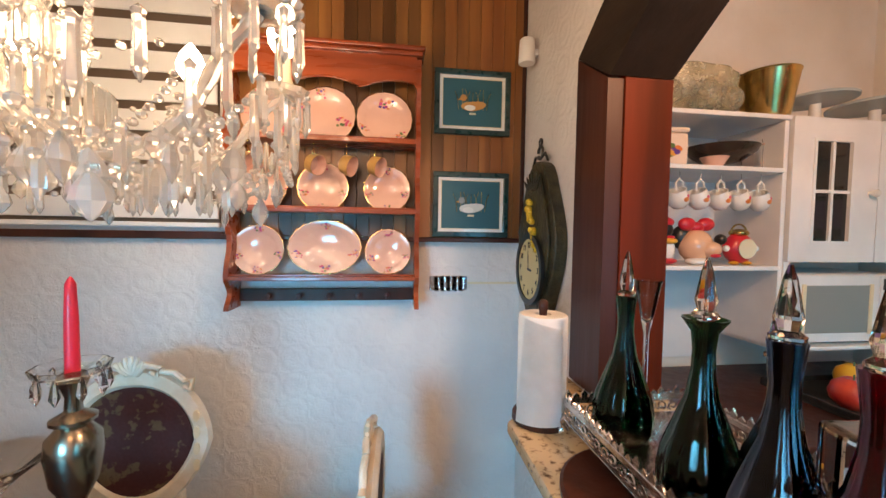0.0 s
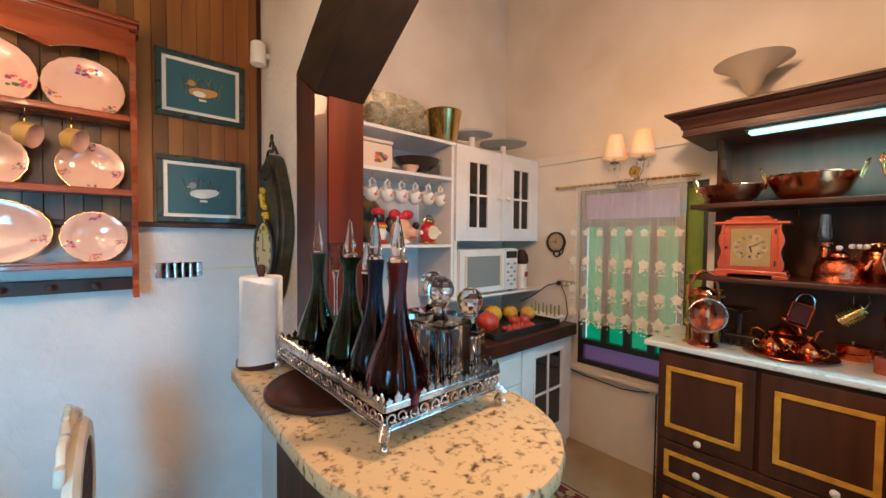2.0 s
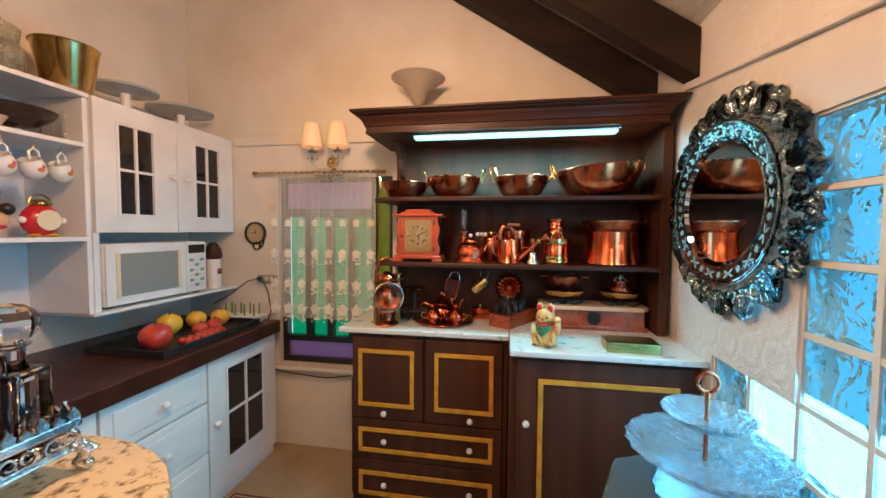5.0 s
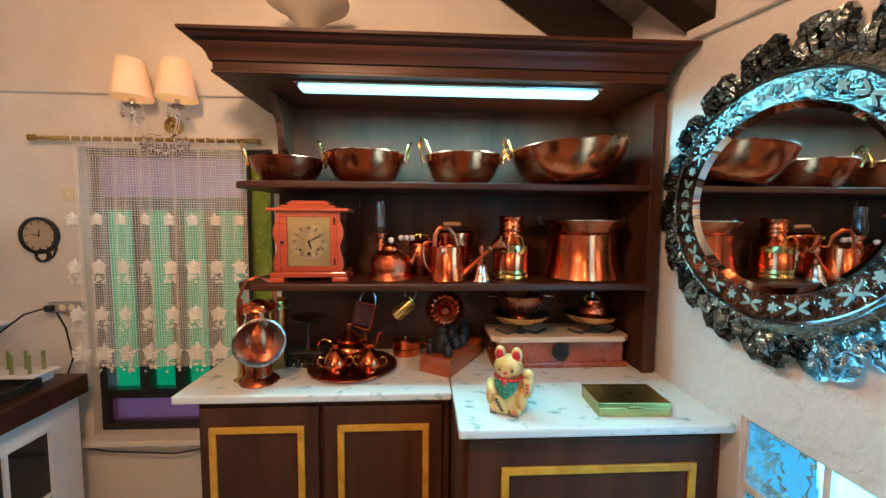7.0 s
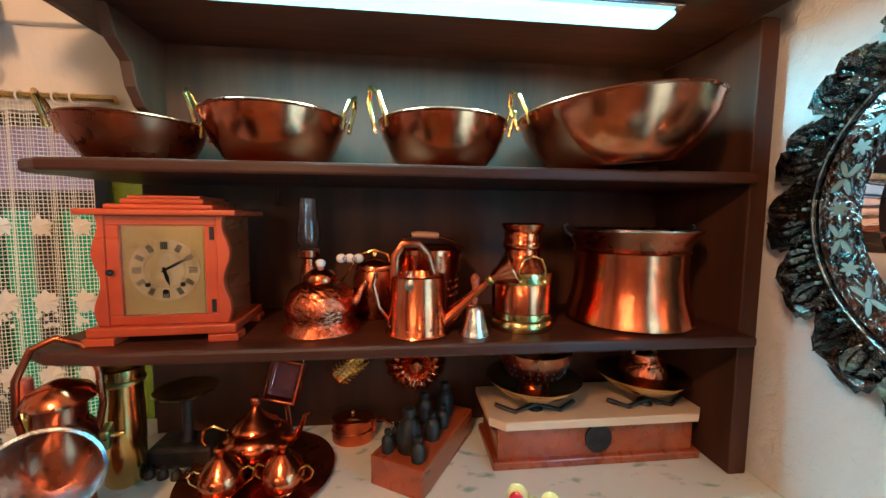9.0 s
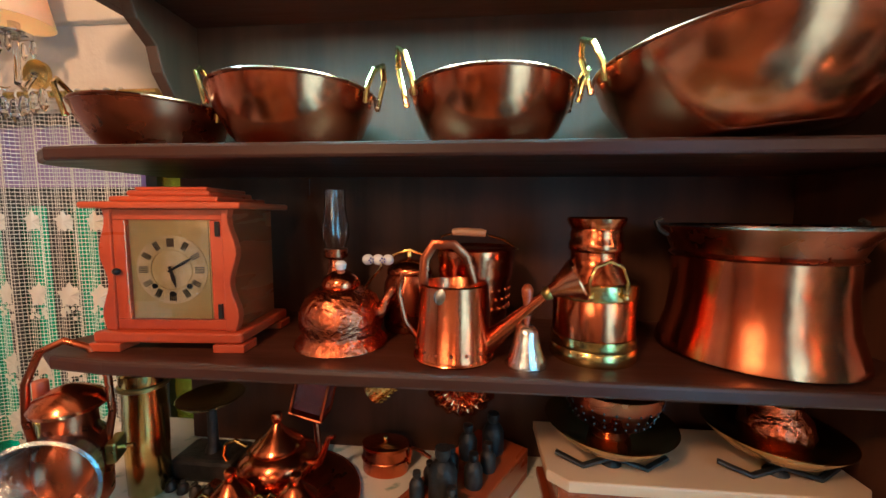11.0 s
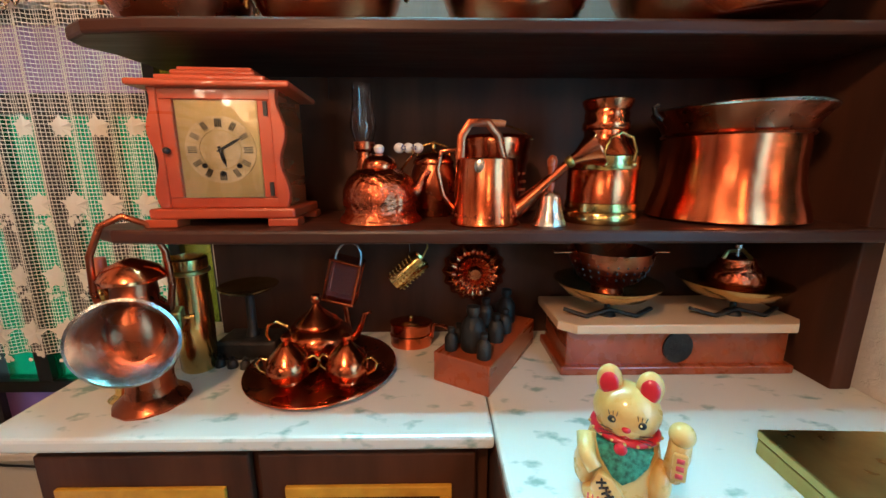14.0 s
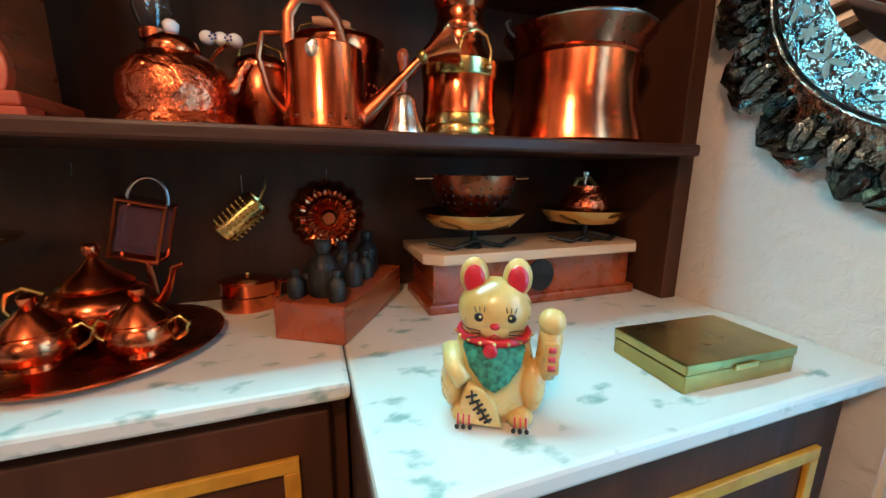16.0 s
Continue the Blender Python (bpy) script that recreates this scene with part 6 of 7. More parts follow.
q = annulus(0.112, 0.132, -0.058, 0, -0.095, 0.012, 48)
part("dial_rim", q, "black", wcl, smooth=True, at=Matrix.Diagonal((1, 1, 1, 1)))
part("dial", disc(0.113, -0.060, 0, -0.095, 0.004, 48), mat("aged yellow dial", (0.62, 0.52, 0.26), 0.5), wcl)
for i in range(12):
    cu_ = bpy.data.curves.new("numeral", "FONT")
    cu_.body, cu_.size, cu_.align_x, cu_.align_y, cu_.extrude = str(i or 12), 0.030, "CENTER", "CENTER", 0.0008
    tmp = new("numeral", cu_)
    dg_ = bpy.context.evaluated_depsgraph_get()
    me = bpy.data.meshes.new_from_object(tmp.evaluated_get(dg_))
    bpy.data.objects.remove(tmp)
    me.materials.clear()
    me.materials.append(M["black"])
    o = new("numeral", me)
    o.parent = wcl
    a = radians(90 - 30 * i)
    o.matrix_basis = Matrix.Translation((-0.0655, -0.088 * math.cos(a), -0.095 + 0.088 * math.sin(a))) @ Matrix.Rotation(radians(-90), 4, "Z") @ Matrix.Rotation(radians(90), 4, "X")
pointer(-5, 0.070, 0.002, x=-0.0665, z0=-0.095, parent=wcl)
pointer(95, 0.045, 0.003, x=-0.0680, z0=-0.095, parent=wcl)
r_ = random.Random(3)
GY = mat("yellow grape paint", (0.60, 0.40, 0.03), 0.35)
for k in range(34):
    u = k / 33
    y_ = 0.035 - 0.095 * u + r_.uniform(-0.020, 0.020)
    part("grape", ball((-0.062, y_, 0.155 - 0.17 * u + r_.uniform(-0.014, 0.014)), 0.011, u=10, v=8), GY, wcl, smooth=True)
for k in range(7):
    part("leaf", slab([(0.0, 0.0), (0.012, 0.02), (0.006, 0.075), (-0.008, 0.02)], -0.060, -0.055, "yz"), DG, wcl, at=Matrix.Translation((0, -0.03 + k * 0.01, 0.19)) @ Matrix.Rotation(radians(45 - k * 15), 4, "X"))
bm = tube(arc((-0.03, 0.0, 0.335), 0.022, 0, 330, 14, "yz"), 0.005, 8)
tube(arc((-0.03, 0.0, 0.372), 0.012, 0, 340, 12, "yz"), 0.004, 8, bm=bm)
tube([(-0.03, -0.07, 0.295), (-0.03, -0.045, 0.325), (-0.03, 0, 0.31), (-0.03, 0.045, 0.325), (-0.03, 0.07, 0.295)], 0.005, 8, bm=bm)
part("crest", bm, "black", wcl, "black iron scroll crest", smooth=True)

# carved chairs
CHW = vary(mat("cream carved wood", (0.72, 0.66, 0.54), 0.4), (0.60, 0.52, 0.38), (0.76, 0.72, 0.62), 12, bump=0.15)
FAB = mat("dark red brocade", (0.10, 0.012, 0.012), 0.8)
emboss(vary(FAB, (0.10, 0.065, 0.03), (0.045, 0.008, 0.008), 26, detail=3, lo=0.40, hi=0.46, bump=0.0), 16, 0.3)


def chair(x, y, rz, s, label):
    c = thing("carved_chair", x, y, 0, label, "chair", rz=rz, group="carved dining chairs")

    def ov(k, n=40):
        o_ = []
        for i in range(n):
            a = 2 * math.pi * i / n
            w_ = 0.218 * (1 + 0.10 * math.sin(a)) * (1 - 0.06 * abs(math.sin(2 * a)))
            o_.append((w_ * k * math.cos(a), 0.74 * s + 0.225 * s * k * math.sin(a)))
        return o_
    bm = bmesh.new()
    n = 40
    rings_ = [[bm.verts.new((p[0], yy, p[1])) for p in ov(k)] for k, yy in ((1.0, 0.012), (1.06, 0.0), (1.03, -0.018), (0.86, -0.020), (0.80, -0.008), (0.80, 0.012))]
    for a_, b_ in zip(rings_, rings_[1:] + rings_[:1]):
        for i in range(n):
            bm.faces.new((a_[i], a_[(i + 1) % n], b_[(i + 1) % n], b_[i]))
    part("back_frame", bm, CHW, c, smooth=True)
    q = slab(ov(0.815), -0.012, 0.008, "xz", bev=0.006)
    part("backrest", q, FAB, c, "dark red brocade back panel")
    bm = bmesh.new()
    zt = 0.955 * s
    for sg in (-1, 1):
        tube([(sg * 0.012, -0.02, zt + 0.01), (sg * 0.045, -0.024, zt + 0.045 * s), (sg * 0.085, -0.02, zt + 0.03), (sg * 0.075, -0.024, zt + 0.008), (sg * 0.055, -0.02, zt + 0.018)], 0.010, 8, bm=bm)
        tube([(sg * 0.085, -0.02, zt + 0.02), (sg * 0.125, -0.022, zt + 0.015), (sg * 0.155, -0.02, zt - 0.015), (sg * 0.180, -0.02, zt - 0.01), (sg * 0.175, -0.022, zt - 0.04), (sg * 0.155, -0.02, zt - 0.035)], 0.010, 8, bm=bm)
    for k in range(5):
        a = radians(90 + (k - 2) * 24)
        tube([(0, -0.022, zt + 0.01), (0.03 * math.cos(a), -0.026, zt + 0.01 + 0.035 * math.sin(a)), (0.048 * math.cos(a), -0.022, zt + 0.01 + 0.062 * math.sin(a))], [0.004, 0.009, 0.006], 8, bm=bm)
    part("crest", bm, CHW, c, "carved shell and scroll crest", smooth=True)
    for sg in (-1, 1):
        for k in range(4):
            part("side_slot", slab([(sg * 0.19 + 0.010 * math.cos(i * 0.7), 0.66 * s + k * 0.055 + 0.020 * math.sin(i * 0.7)) for i in range(9)], -0.0245, -0.0195, "xz"), "cream", c)
        part("back_post", bx(sg * 0.12 - 0.018, sg * 0.12 + 0.018, -0.012, 0.02, 0.0, 0.56 * s, 0.006), CHW, c)
        part("leg", tube([(sg * 0.19, -0.40, 0.40 * s), (sg * 0.20, -0.42, 0.25 * s), (sg * 0.185, -0.40, 0.10 * s), (sg * 0.195, -0.42, 0.0)], [0.028, 0.020, 0.014, 0.02], 10), CHW, c, smooth=True)
    part("seat_frame", bx(-0.22, 0.22, -0.44, 0.02, 0.36 * s, 0.42 * s, 0.012), CHW, c)
    part("seat", bx(-0.20, 0.20, -0.42, 0.0, 0.42 * s, 0.48 * s, 0.025, seg=3), FAB, c, "dark red brocade seat")


chair(0.262, 3.64, 0, 1.0, "cream carved dining chair with dark red brocade back")
chair(1.045, 3.32, -92, 0.90, "cream carved dining chair turned beside the table end")

dt = thing("dining_table", 0.05, 2.85, 0, "dark wooden dining table under the crystal chandelier", "table")
part("tabletop", bx(-0.60, 0.50, -0.40, 0.42, 0.725, 0.755, 0.008), "jambdark", dt)
for sx_ in (-0.5, 0.42):
    for sy_ in (-0.32, 0.34):
        part("leg", lathe([(0.035, 0.725), (0.03, 0.6), (0.045, 0.5), (0.02, 0.2), (0.03, 0.0)][::-1], 16, at=(sx_, sy_, 0)), "jambdark", dt, smooth=True)
cs = thing("candlestick", 0.412, 3.20, 0.755, "dark silver candlestick with crystal drops and a red candle", "candlestick")
part("stem", lathe([(0.07, 0), (0.072, 0.006), (0.05, 0.02), (0.02, 0.05), (0.018, 0.09), (0.042, 0.14), (0.050, 0.20), (0.047, 0.235), (0.025, 0.262), (0.040, 0.268), (0.040, 0.275), (0.016, 0.29), (0.014, 0.32), (0.028, 0.355), (0.022, 0.365)], 32), mat("dark tarnished silver", (0.30, 0.26, 0.20), 0.25, 1.0), cs, smooth=True)
part("drip_pan", lathe([(0.02, 0.366), (0.060, 0.372), (0.066, 0.388), (0.062, 0.388), (0.056, 0.376), (0.015, 0.372)], 28, wave=(10, 0.04)), "clear", cs, "scalloped glass drip pan", smooth=True)
for i in range(9):
    a = 2 * math.pi * i / 9
    part("crystal_drop", lathe([(0.001, -0.055), (0.010, -0.038), (0.006, -0.012), (0.001, 0.0)], 6, at=(0.058 * math.cos(a), 0.058 * math.sin(a), 0.376)), "clear", cs, "cut crystal drop")
part("candle", lathe([(0.013, 0.372), (0.0125, 0.48), (0.0095, 0.560), (0.004, 0.572), (0.001, 0.576)], 20), mat("red wax", (0.70, 0.02, 0.05), 0.35, sss=0.2), cs, "tapered red candle", smooth=True)
ds = thing("glass_dish", 0.27, 3.18, 0.755, "footed crystal dish with a scalloped rim", "dish")
part("dish", lathe([(0.05, 0), (0.052, 0.004), (0.015, 0.02), (0.012, 0.12), (0.05, 0.16), (0.095, 0.195), (0.098, 0.198), (0.09, 0.195), (0.045, 0.166), (0.002, 0.15)], 40, wave=(14, 0.03)), "clear", ds, smooth=True)

# chandelier
ch = thing("crystal_chandelier", 0.45, 2.97, 1.62, "lit crystal chandelier with twisted glass arms and hanging drops", "chandelier")
part("stem", lathe([(0.03, -0.10), (0.055, -0.06), (0.03, 0.0), (0.06, 0.05), (0.025, 0.12), (0.05, 0.2), (0.02, 0.3), (0.02, 1.2)], 16), "clear", ch, "stacked glass stem", smooth=True)
part("chain_rod", tube([(0, 0, 0.3), (0, 0, 1.52)], 0.006, 8), "brass", ch)
BULB = mat("lit bulb glass", (1.0, 0.80, 0.55), 0.3, emit=45.0)
M["crystal"] = mat("cut crystal", (0.95, 0.92, 0.88), 0.02, transmission=0.72, ior=1.55)
pr_, tp_, bs_ = {}, {}, {}


def cached(key, build, store={}):
    if key not in store:
        me = bpy.data.meshes.new(key)
        q = build()
        bmesh.ops.recalc_face_normals(q, faces=q.faces)
        q.to_mesh(me)
        q.free()
        me.materials.append(M["crystal"])
        store[key] = me
    return store[key]


def put(name, me, parent, x, y, z, rz=0, label=""):
    o = new(name, me)
    o.parent = parent
    o.matrix_basis = pose(x, y, z, 0, 0, rz)
    return tagged(o, label)


def prism():
    return lathe([(0.001, -0.075), (0.007, -0.062), (0.0055, -0.012), (0.007, -0.006), (0.001, 0.0)], 6)


def teardrop():
    return lathe([(0.001, -0.052), (0.010, -0.044), (0.019, -0.031), (0.015, -0.017), (0.006, -0.004), (0.001, 0.0)], 9, fy=0.45)


def bead():
    return ball((0, 0, 0), 0.0068, u=7, v=5, sz=0.9)


PM, TM, BM_ = cached("prism", prism), cached("teardrop", teardrop), cached("bead", bead)
for k in range(8):
    a = radians(k * 45 - 12)
    ca_, sa_ = math.cos(a), math.sin(a)
    pts, rr_ = [], []
    for i in range(29):
        u = i / 28
        r = 0.05 + 0.41 * u
        z = 0.02 - 0.10 * math.sin(math.pi * min(1, u * 1.15)) + (0.09 * max(0, u - 0.75) / 0.25)
        pts.append((r * ca_, r * sa_, z))
        rr_.append(0.0085 + 0.003 * (i % 2))
    part("arm", tube(pts, rr_, 8), "crystal", ch, "twisted clear glass arm", smooth=True)
    ex, ey, ez = pts[-1]
    part("drip_pan", lathe([(0.012, 0), (0.050, 0.006), (0.055, 0.018), (0.051, 0.018), (0.045, 0.010), (0.010, 0.006)], 20, at=(ex, ey, ez), wave=(10, 0.04)), "crystal", ch, "scalloped glass pan", smooth=True)
    part("candle_tube", lathe([(0.018, 0.006), (0.022, 0.03), (0.016, 0.05), (0.014, 0.095)], 16, at=(ex, ey, ez)), "cream", ch, smooth=True)
    part("bulb", lathe([(0.012, 0.090), (0.032, 0.120), (0.034, 0.140), (0.024, 0.168), (0.004, 0.195)], 16, at=(ex, ey, ez)), BULB, ch, "lit candle bulb", smooth=True)
    for i in range(9):
        b = 2 * math.pi * i / 9
        put("bead", BM_, ch, ex + 0.052 * math.cos(b), ey + 0.052 * math.sin(b), ez + 0.004)
        put("prism", PM, ch, ex + 0.052 * math.cos(b), ey + 0.052 * math.sin(b), ez - 0.004, i * 20, "long cut crystal prism")
    for i in range(16):
        u = i / 16
        a2 = a + radians(45) * u
        put("bead", BM_, ch, 0.40 * math.cos(a2), 0.40 * math.sin(a2), -0.04 - 0.085 * math.sin(math.pi * u))
        if i % 2:
            put("bead", BM_, ch, 0.22 * math.cos(a2), 0.22 * math.sin(a2), -0.06 - 0.06 * math.sin(math.pi * u))
            put("bead", BM_, ch, 0.30 * math.cos(a2), 0.30 * math.sin(a2), 0.10 - 0.09 * math.sin(math.pi * u))
    for i in range(22):
        u = i / 22
        for r3, zs, dip in ((0.45, 0.0, 0.10), (0.33, 0.02, 0.11), (0.14, 0.20, 0.10)):
            a2 = a + radians(45) * u
            put("bead", BM_, ch, r3 * math.cos(a2), r3 * math.sin(a2), zs - dip * math.sin(math.pi * u))
        if i % 3 == 0:
            a2, r3 = a + radians(45) * u, 0.36 + 0.07 * ((i // 3) % 2)
            put("teardrop", TM, ch, r3 * math.cos(a2), r3 * math.sin(a2), 0.0 - 0.10 * math.sin(math.pi * u), i * 31)
            put("prism", PM, ch, 0.46 * math.cos(a2), 0.46 * math.sin(a2), 0.03 - 0.03 * (i % 2), i * 17)
    for rr2, da, zz in ((0.42, 0.0, -0.070), (0.40, 0.39, -0.128), (0.24, 0.39, -0.085), (0.22, 0.0, -0.11)):
        put("teardrop", TM, ch, rr2 * math.cos(a + da), rr2 * math.sin(a + da), zz, math.degrees(a) + 60 + 40 * da, "large faceted teardrop crystal")
    for j in range(12):
        u = j / 12
        a2, r2 = a + radians(45) * u, 0.30 + 0.05 * (j % 3 - 1)
        put("prism", PM, ch, r2 * math.cos(a2), r2 * math.sin(a2), -0.055 - 0.03 * (j % 2), j * 25)
        if j % 2:
            put("prism", PM, ch, 0.13 * math.cos(a2), 0.13 * math.sin(a2), 0.13, j * 15)
            put("prism", PM, ch, 0.17 * math.cos(a2), 0.17 * math.sin(a2), 0.04, j * 35)
        else:
            put("prism", PM, ch, 0.09 * math.cos(a2), 0.09 * math.sin(a2), 0.24, j * 15)
"""End of the chandelier."""

# ---- white cabinet contents ----
SH = (1.914, 1.708, 1.323)
wb1 = thing("glass_bowl", 2.22, 3.76, SH[0], "large smoky textured glass bowl on the shelf top", "bowl")
wb1.matrix_basis = wb1.matrix_basis @ Matrix.Diagonal((0.95, 1, 0.82, 1))
SMOKE = vary(mat("smoky frosted glass", (0.50, 0.48, 0.32), 0.25, transmission=0.75, ior=1.3), (0.62, 0.58, 0.42), (0.80, 0.76, 0.60), 14, bump=0.6, bscale=22)
part("bowl", lathe([(0.08, 0), (0.11, 0.01), (0.140, 0.06), (0.150, 0.14), (0.155, 0.205), (0.151, 0.203), (0.144, 0.14), (0.10, 0.02)], 60, wave=(11, 0.03), fx=1.75), SMOKE, wb1, smooth=True)
for i in range(9):
    a = 2 * math.pi * i / 9
    bm = ball((0.235 * math.cos(a), 0.12 * math.sin(a), 0.078), 0.062, u=14, v=10, sz=1.1)
    part("lobe", bm, SMOKE, wb1, "rounded glass lobe", smooth=True)
bp_ = thing("brass_bucket", 2.635, 3.74, SH[0], "brass bucket with a folded bail handle", "bucket")
bp_.matrix_basis = bp_.matrix_basis @ Matrix.Diagonal((1.2, 1.2, 1.1, 1))
part("body", lathe([(0.062, 0), (0.064, 0.003), (0.090, 0.182), (0.093, 0.186), (0.088, 0.186), (0.061, 0.01)], 40), "brass", bp_, smooth=True)
part("bail", tube(arc((0, 0, 0.183), 0.092, 100, 260, 12, "xy"), 0.003, 6), "olivebrass", bp_, smooth=True)
for x, y, z0, r in ((2.90, 3.76, 1.912, 0.135), (3.24, 3.78, 1.912, 0.165)):
    ck_ = thing("cake_stand", x, y, z0, ("small" if r < 0.13 else "large") + " white cake stand with a round glass top", "cake stand")
    part("foot", lathe([(0.035, 0), (0.037, 0.004), (0.022, 0.012), (0.020, 0.105)], 24), "porcelain", ck_, smooth=True)
    part("disc", lathe([(0.02, 0.105), (r, 0.118), (r + 0.002, 0.128), (r - 0.003, 0.130), (0.001, 0.118)], 48), mat("pale glass plate", (0.55, 0.62, 0.62), 0.1, transmission=0.3), ck_, smooth=True)
tb = thing("biscuit_tin", 2.10, 3.72, SH[1], "cream lidded tin box with a painted fruit picture", "tin")
part("box", bx(-0.12, 0.12, -0.06, 0.06, 0, 0.130, 0.012), mat("cream tin paint", (0.72, 0.60, 0.50), 0.35), tb)
part("lid", bx(-0.123, 0.123, -0.063, 0.063, 0.131, 0.150, 0.008), mat("cream lid paint", (0.72, 0.60, 0.50), 0.35), tb)
r_ = random.Random(9)
for k in range(14):
    part("painted_fruit", slab([(0.05 + 0.014 * math.cos(i * 0.7) + ((k * 37) % 60 - 30) * 0.001, 0.06 + 0.010 * math.sin(i * 0.7) + ((k * 23) % 40 - 20) * 0.001) for i in range(9)], -0.0612 - 0.0002 * k, -0.0602, "xz"), (FLOWER + [M["yellow"]])[k % 5], tb)
fb = thing("footed_bowl", 2.44, 3.75, SH[1], "dark amber glass bowl on a gilt foot", "bowl")
part("foot", lathe([(0.035, 0), (0.036, 0.004), (0.012, 0.014), (0.012, 0.028)], 24), "brass", fb, smooth=True)
part("bowl", lathe([(0.012, 0.028), (0.07, 0.040), (0.115, 0.075), (0.128, 0.100), (0.124, 0.100), (0.11, 0.078), (0.065, 0.046), (0.001, 0.034)], 40, fx=1.1), mat("dark bronze glass", (0.05, 0.035, 0.028), 0.08, transmission=0.2), fb, smooth=True)
pcup = thing("pink_bowl", 2.33, 3.66, SH[1], "small pale pink bowl in front of the glass bowl", "bowl")
part("bowl", lathe([(0.028, 0), (0.030, 0.004), (0.048, 0.035), (0.050, 0.038), (0.046, 0.036), (0.026, 0.006)], 28), "pink", pcup, smooth=True)
jg = thing("glass_pitcher", 2.56, 3.72, SH[1], "clear glass pitcher with a pink handle", "pitcher")
part("body", lathe([(0.032, 0), (0.036, 0.004), (0.036, 0.10), (0.032, 0.13), (0.030, 0.13), (0.033, 0.10), (0.033, 0.008)], 28), "clear", jg, smooth=True)
part("handle", tube([(0.03, -0.01, 0.11), (0.055, -0.02, 0.12), (0.062, -0.02, 0.08), (0.05, -0.015, 0.045), (0.033, -0.01, 0.035)], 0.004, 8), "pink", jg, smooth=True)
mug0 = None
for i, x in enumerate((2.095, 2.185, 2.275, 2.365, 2.455, 2.545)):
    if mug0 is None:
        mug0 = thing("mug", x, 3.665, 1.585, "white round mug with a painted fruit hanging from a hook", "mug", group="hanging white mugs")
        q = lathe([(0.020, -0.040), (0.024, -0.038), (0.037, -0.018), (0.038, 0.008), (0.031, 0.030), (0.033, 0.034), (0.030, 0.033), (0.034, 0.006), (0.033, -0.016), (0.02, -0.034)], 32)
        ax = Matrix.Rotation(radians(-25), 4, "Y") @ Matrix.Rotation(radians(12), 4, "X")
        part("cup", q, "porcelain", mug0, smooth=True, at=ax)
        part("handle", tube([(-0.008, 0, 0.030), (-0.012, 0, 0.058), (0.002, 0, 0.074), (0.018, 0, 0.062), (0.020, 0, 0.030)], 0.0045, 8), "porcelain", mug0, smooth=True)
        part("painted_fruit", ball((0.004, -0.036, -0.006), 0.012, sy=0.25, u=12, v=8), FLOWER[3], mug0, smooth=True)
        part("painted_leaf", ball((0.010, -0.0365, 0.004), 0.007, sy=0.3, u=8, v=6), FLOWER[0], mug0, smooth=True)
        part("hook", tube([(0.004, 0, 0.103), (0.004, 0, 0.085), (0.004, 0, 0.070)], 0.0015, 6), "steel", mug0)
    else:
        copy_thing(mug0, pose(x, 3.665, 1.585, 0, 0, (4, -6, 3, -3, 6)[i - 1]))


def blob_figure(name, x, y, z, bits, label, category):
    """A plain figure of rounded shapes, joined in one mesh."""
    bm = bmesh.new()
    mats, me = [], bpy.data.meshes.new(name)
    for (c, r, sc_, mname) in bits:
        m__ = M[mname] if isinstance(mname, str) else mname
        if m__ not in mats:
            mats.append(m__)
        n0 = len(bm.faces)
        ball(c, r, bm=bm, sx=sc_[0], sy=sc_[1], sz=sc_[2], u=20, v=14)
        bm.faces.ensure_lookup_table()
        for fc in bm.faces[n0:]:
            fc.material_index = mats.index(m__)
            fc.smooth = True
    bmesh.ops.transform(bm, matrix=pose(x, y, z) @ Matrix.Scale(1.2, 4), verts=bm.verts)
    bm.to_mesh(me)
    for m__ in mats:
        me.materials.append(m__)
    tagged(new(name, me), label, category)


SKIN = mat("peach ceramic", (0.72, 0.42, 0.26), 0.25, coat=0.3)
blob_figure("ceramic_figurine", 2.30, 3.70, SH[2], [((0, 0, 0.062), 0.056, (1, 0.8, 1), SKIN), ((0.028, -0.03, 0.052), 0.032, (1.1, 1, 0.85), SKIN), ((-0.035, 0.02, 0.09), 0.042, (0.9, 0.6, 1), "black"), ((0.055, -0.04, 0.085), 0.018, (1, 1, 1), "black"),
            ((0.0, 0, 0.125), 0.026, (1, 0.7, 0.7), "red"), ((-0.035, 0, 0.135), 0.028, (1.1, 0.6, 0.8), "red"), ((0.035, 0, 0.135), 0.028, (1.1, 0.6, 0.8), "red"), ((0, -0.01, 0.012), 0.040, (1, 0.8, 0.35), "porcelain"), ((0.03, -0.052, 0.032), 0.014, (1.3, 0.5, 0.5), "red")],
            "round peach ceramic figurine jar with a red bow", "figurine")
blob_figure("ceramic_cook_figurine", 2.155, 3.70, SH[2], [((0, 0, 0.05), 0.042, (0.9, 0.8, 1.2), "porcelain"), ((0, 0, 0.012), 0.045, (1, 0.9, 0.28), "red"), ((0, 0, 0.115), 0.030, (1, 0.9, 1), "black"), ((0, 0, 0.140), 0.030, (1.1, 0.9, 0.6), "red"), ((0, -0.035, 0.078), 0.016, (1.6, 0.5, 0.6), "yellow"), ((0, 0, 0.09), 0.034, (1.2, 0.7, 0.3), "red")],
            "small black and white ceramic cook figurine with red scarf", "figurine")
rc = thing("red_alarm_clock", 2.495, 3.70, SH[2], "round red alarm clock with brass bell and white side knobs", "clock")
rc.matrix_basis = rc.matrix_basis @ Matrix.Scale(1.2, 4)
part("body", ball((0, 0, 0.055), 0.052, sy=0.7, u=28, v=18), "red", rc, smooth=True)
q = lathe([(0.033, 0), (0.033, 0.003)], 28)
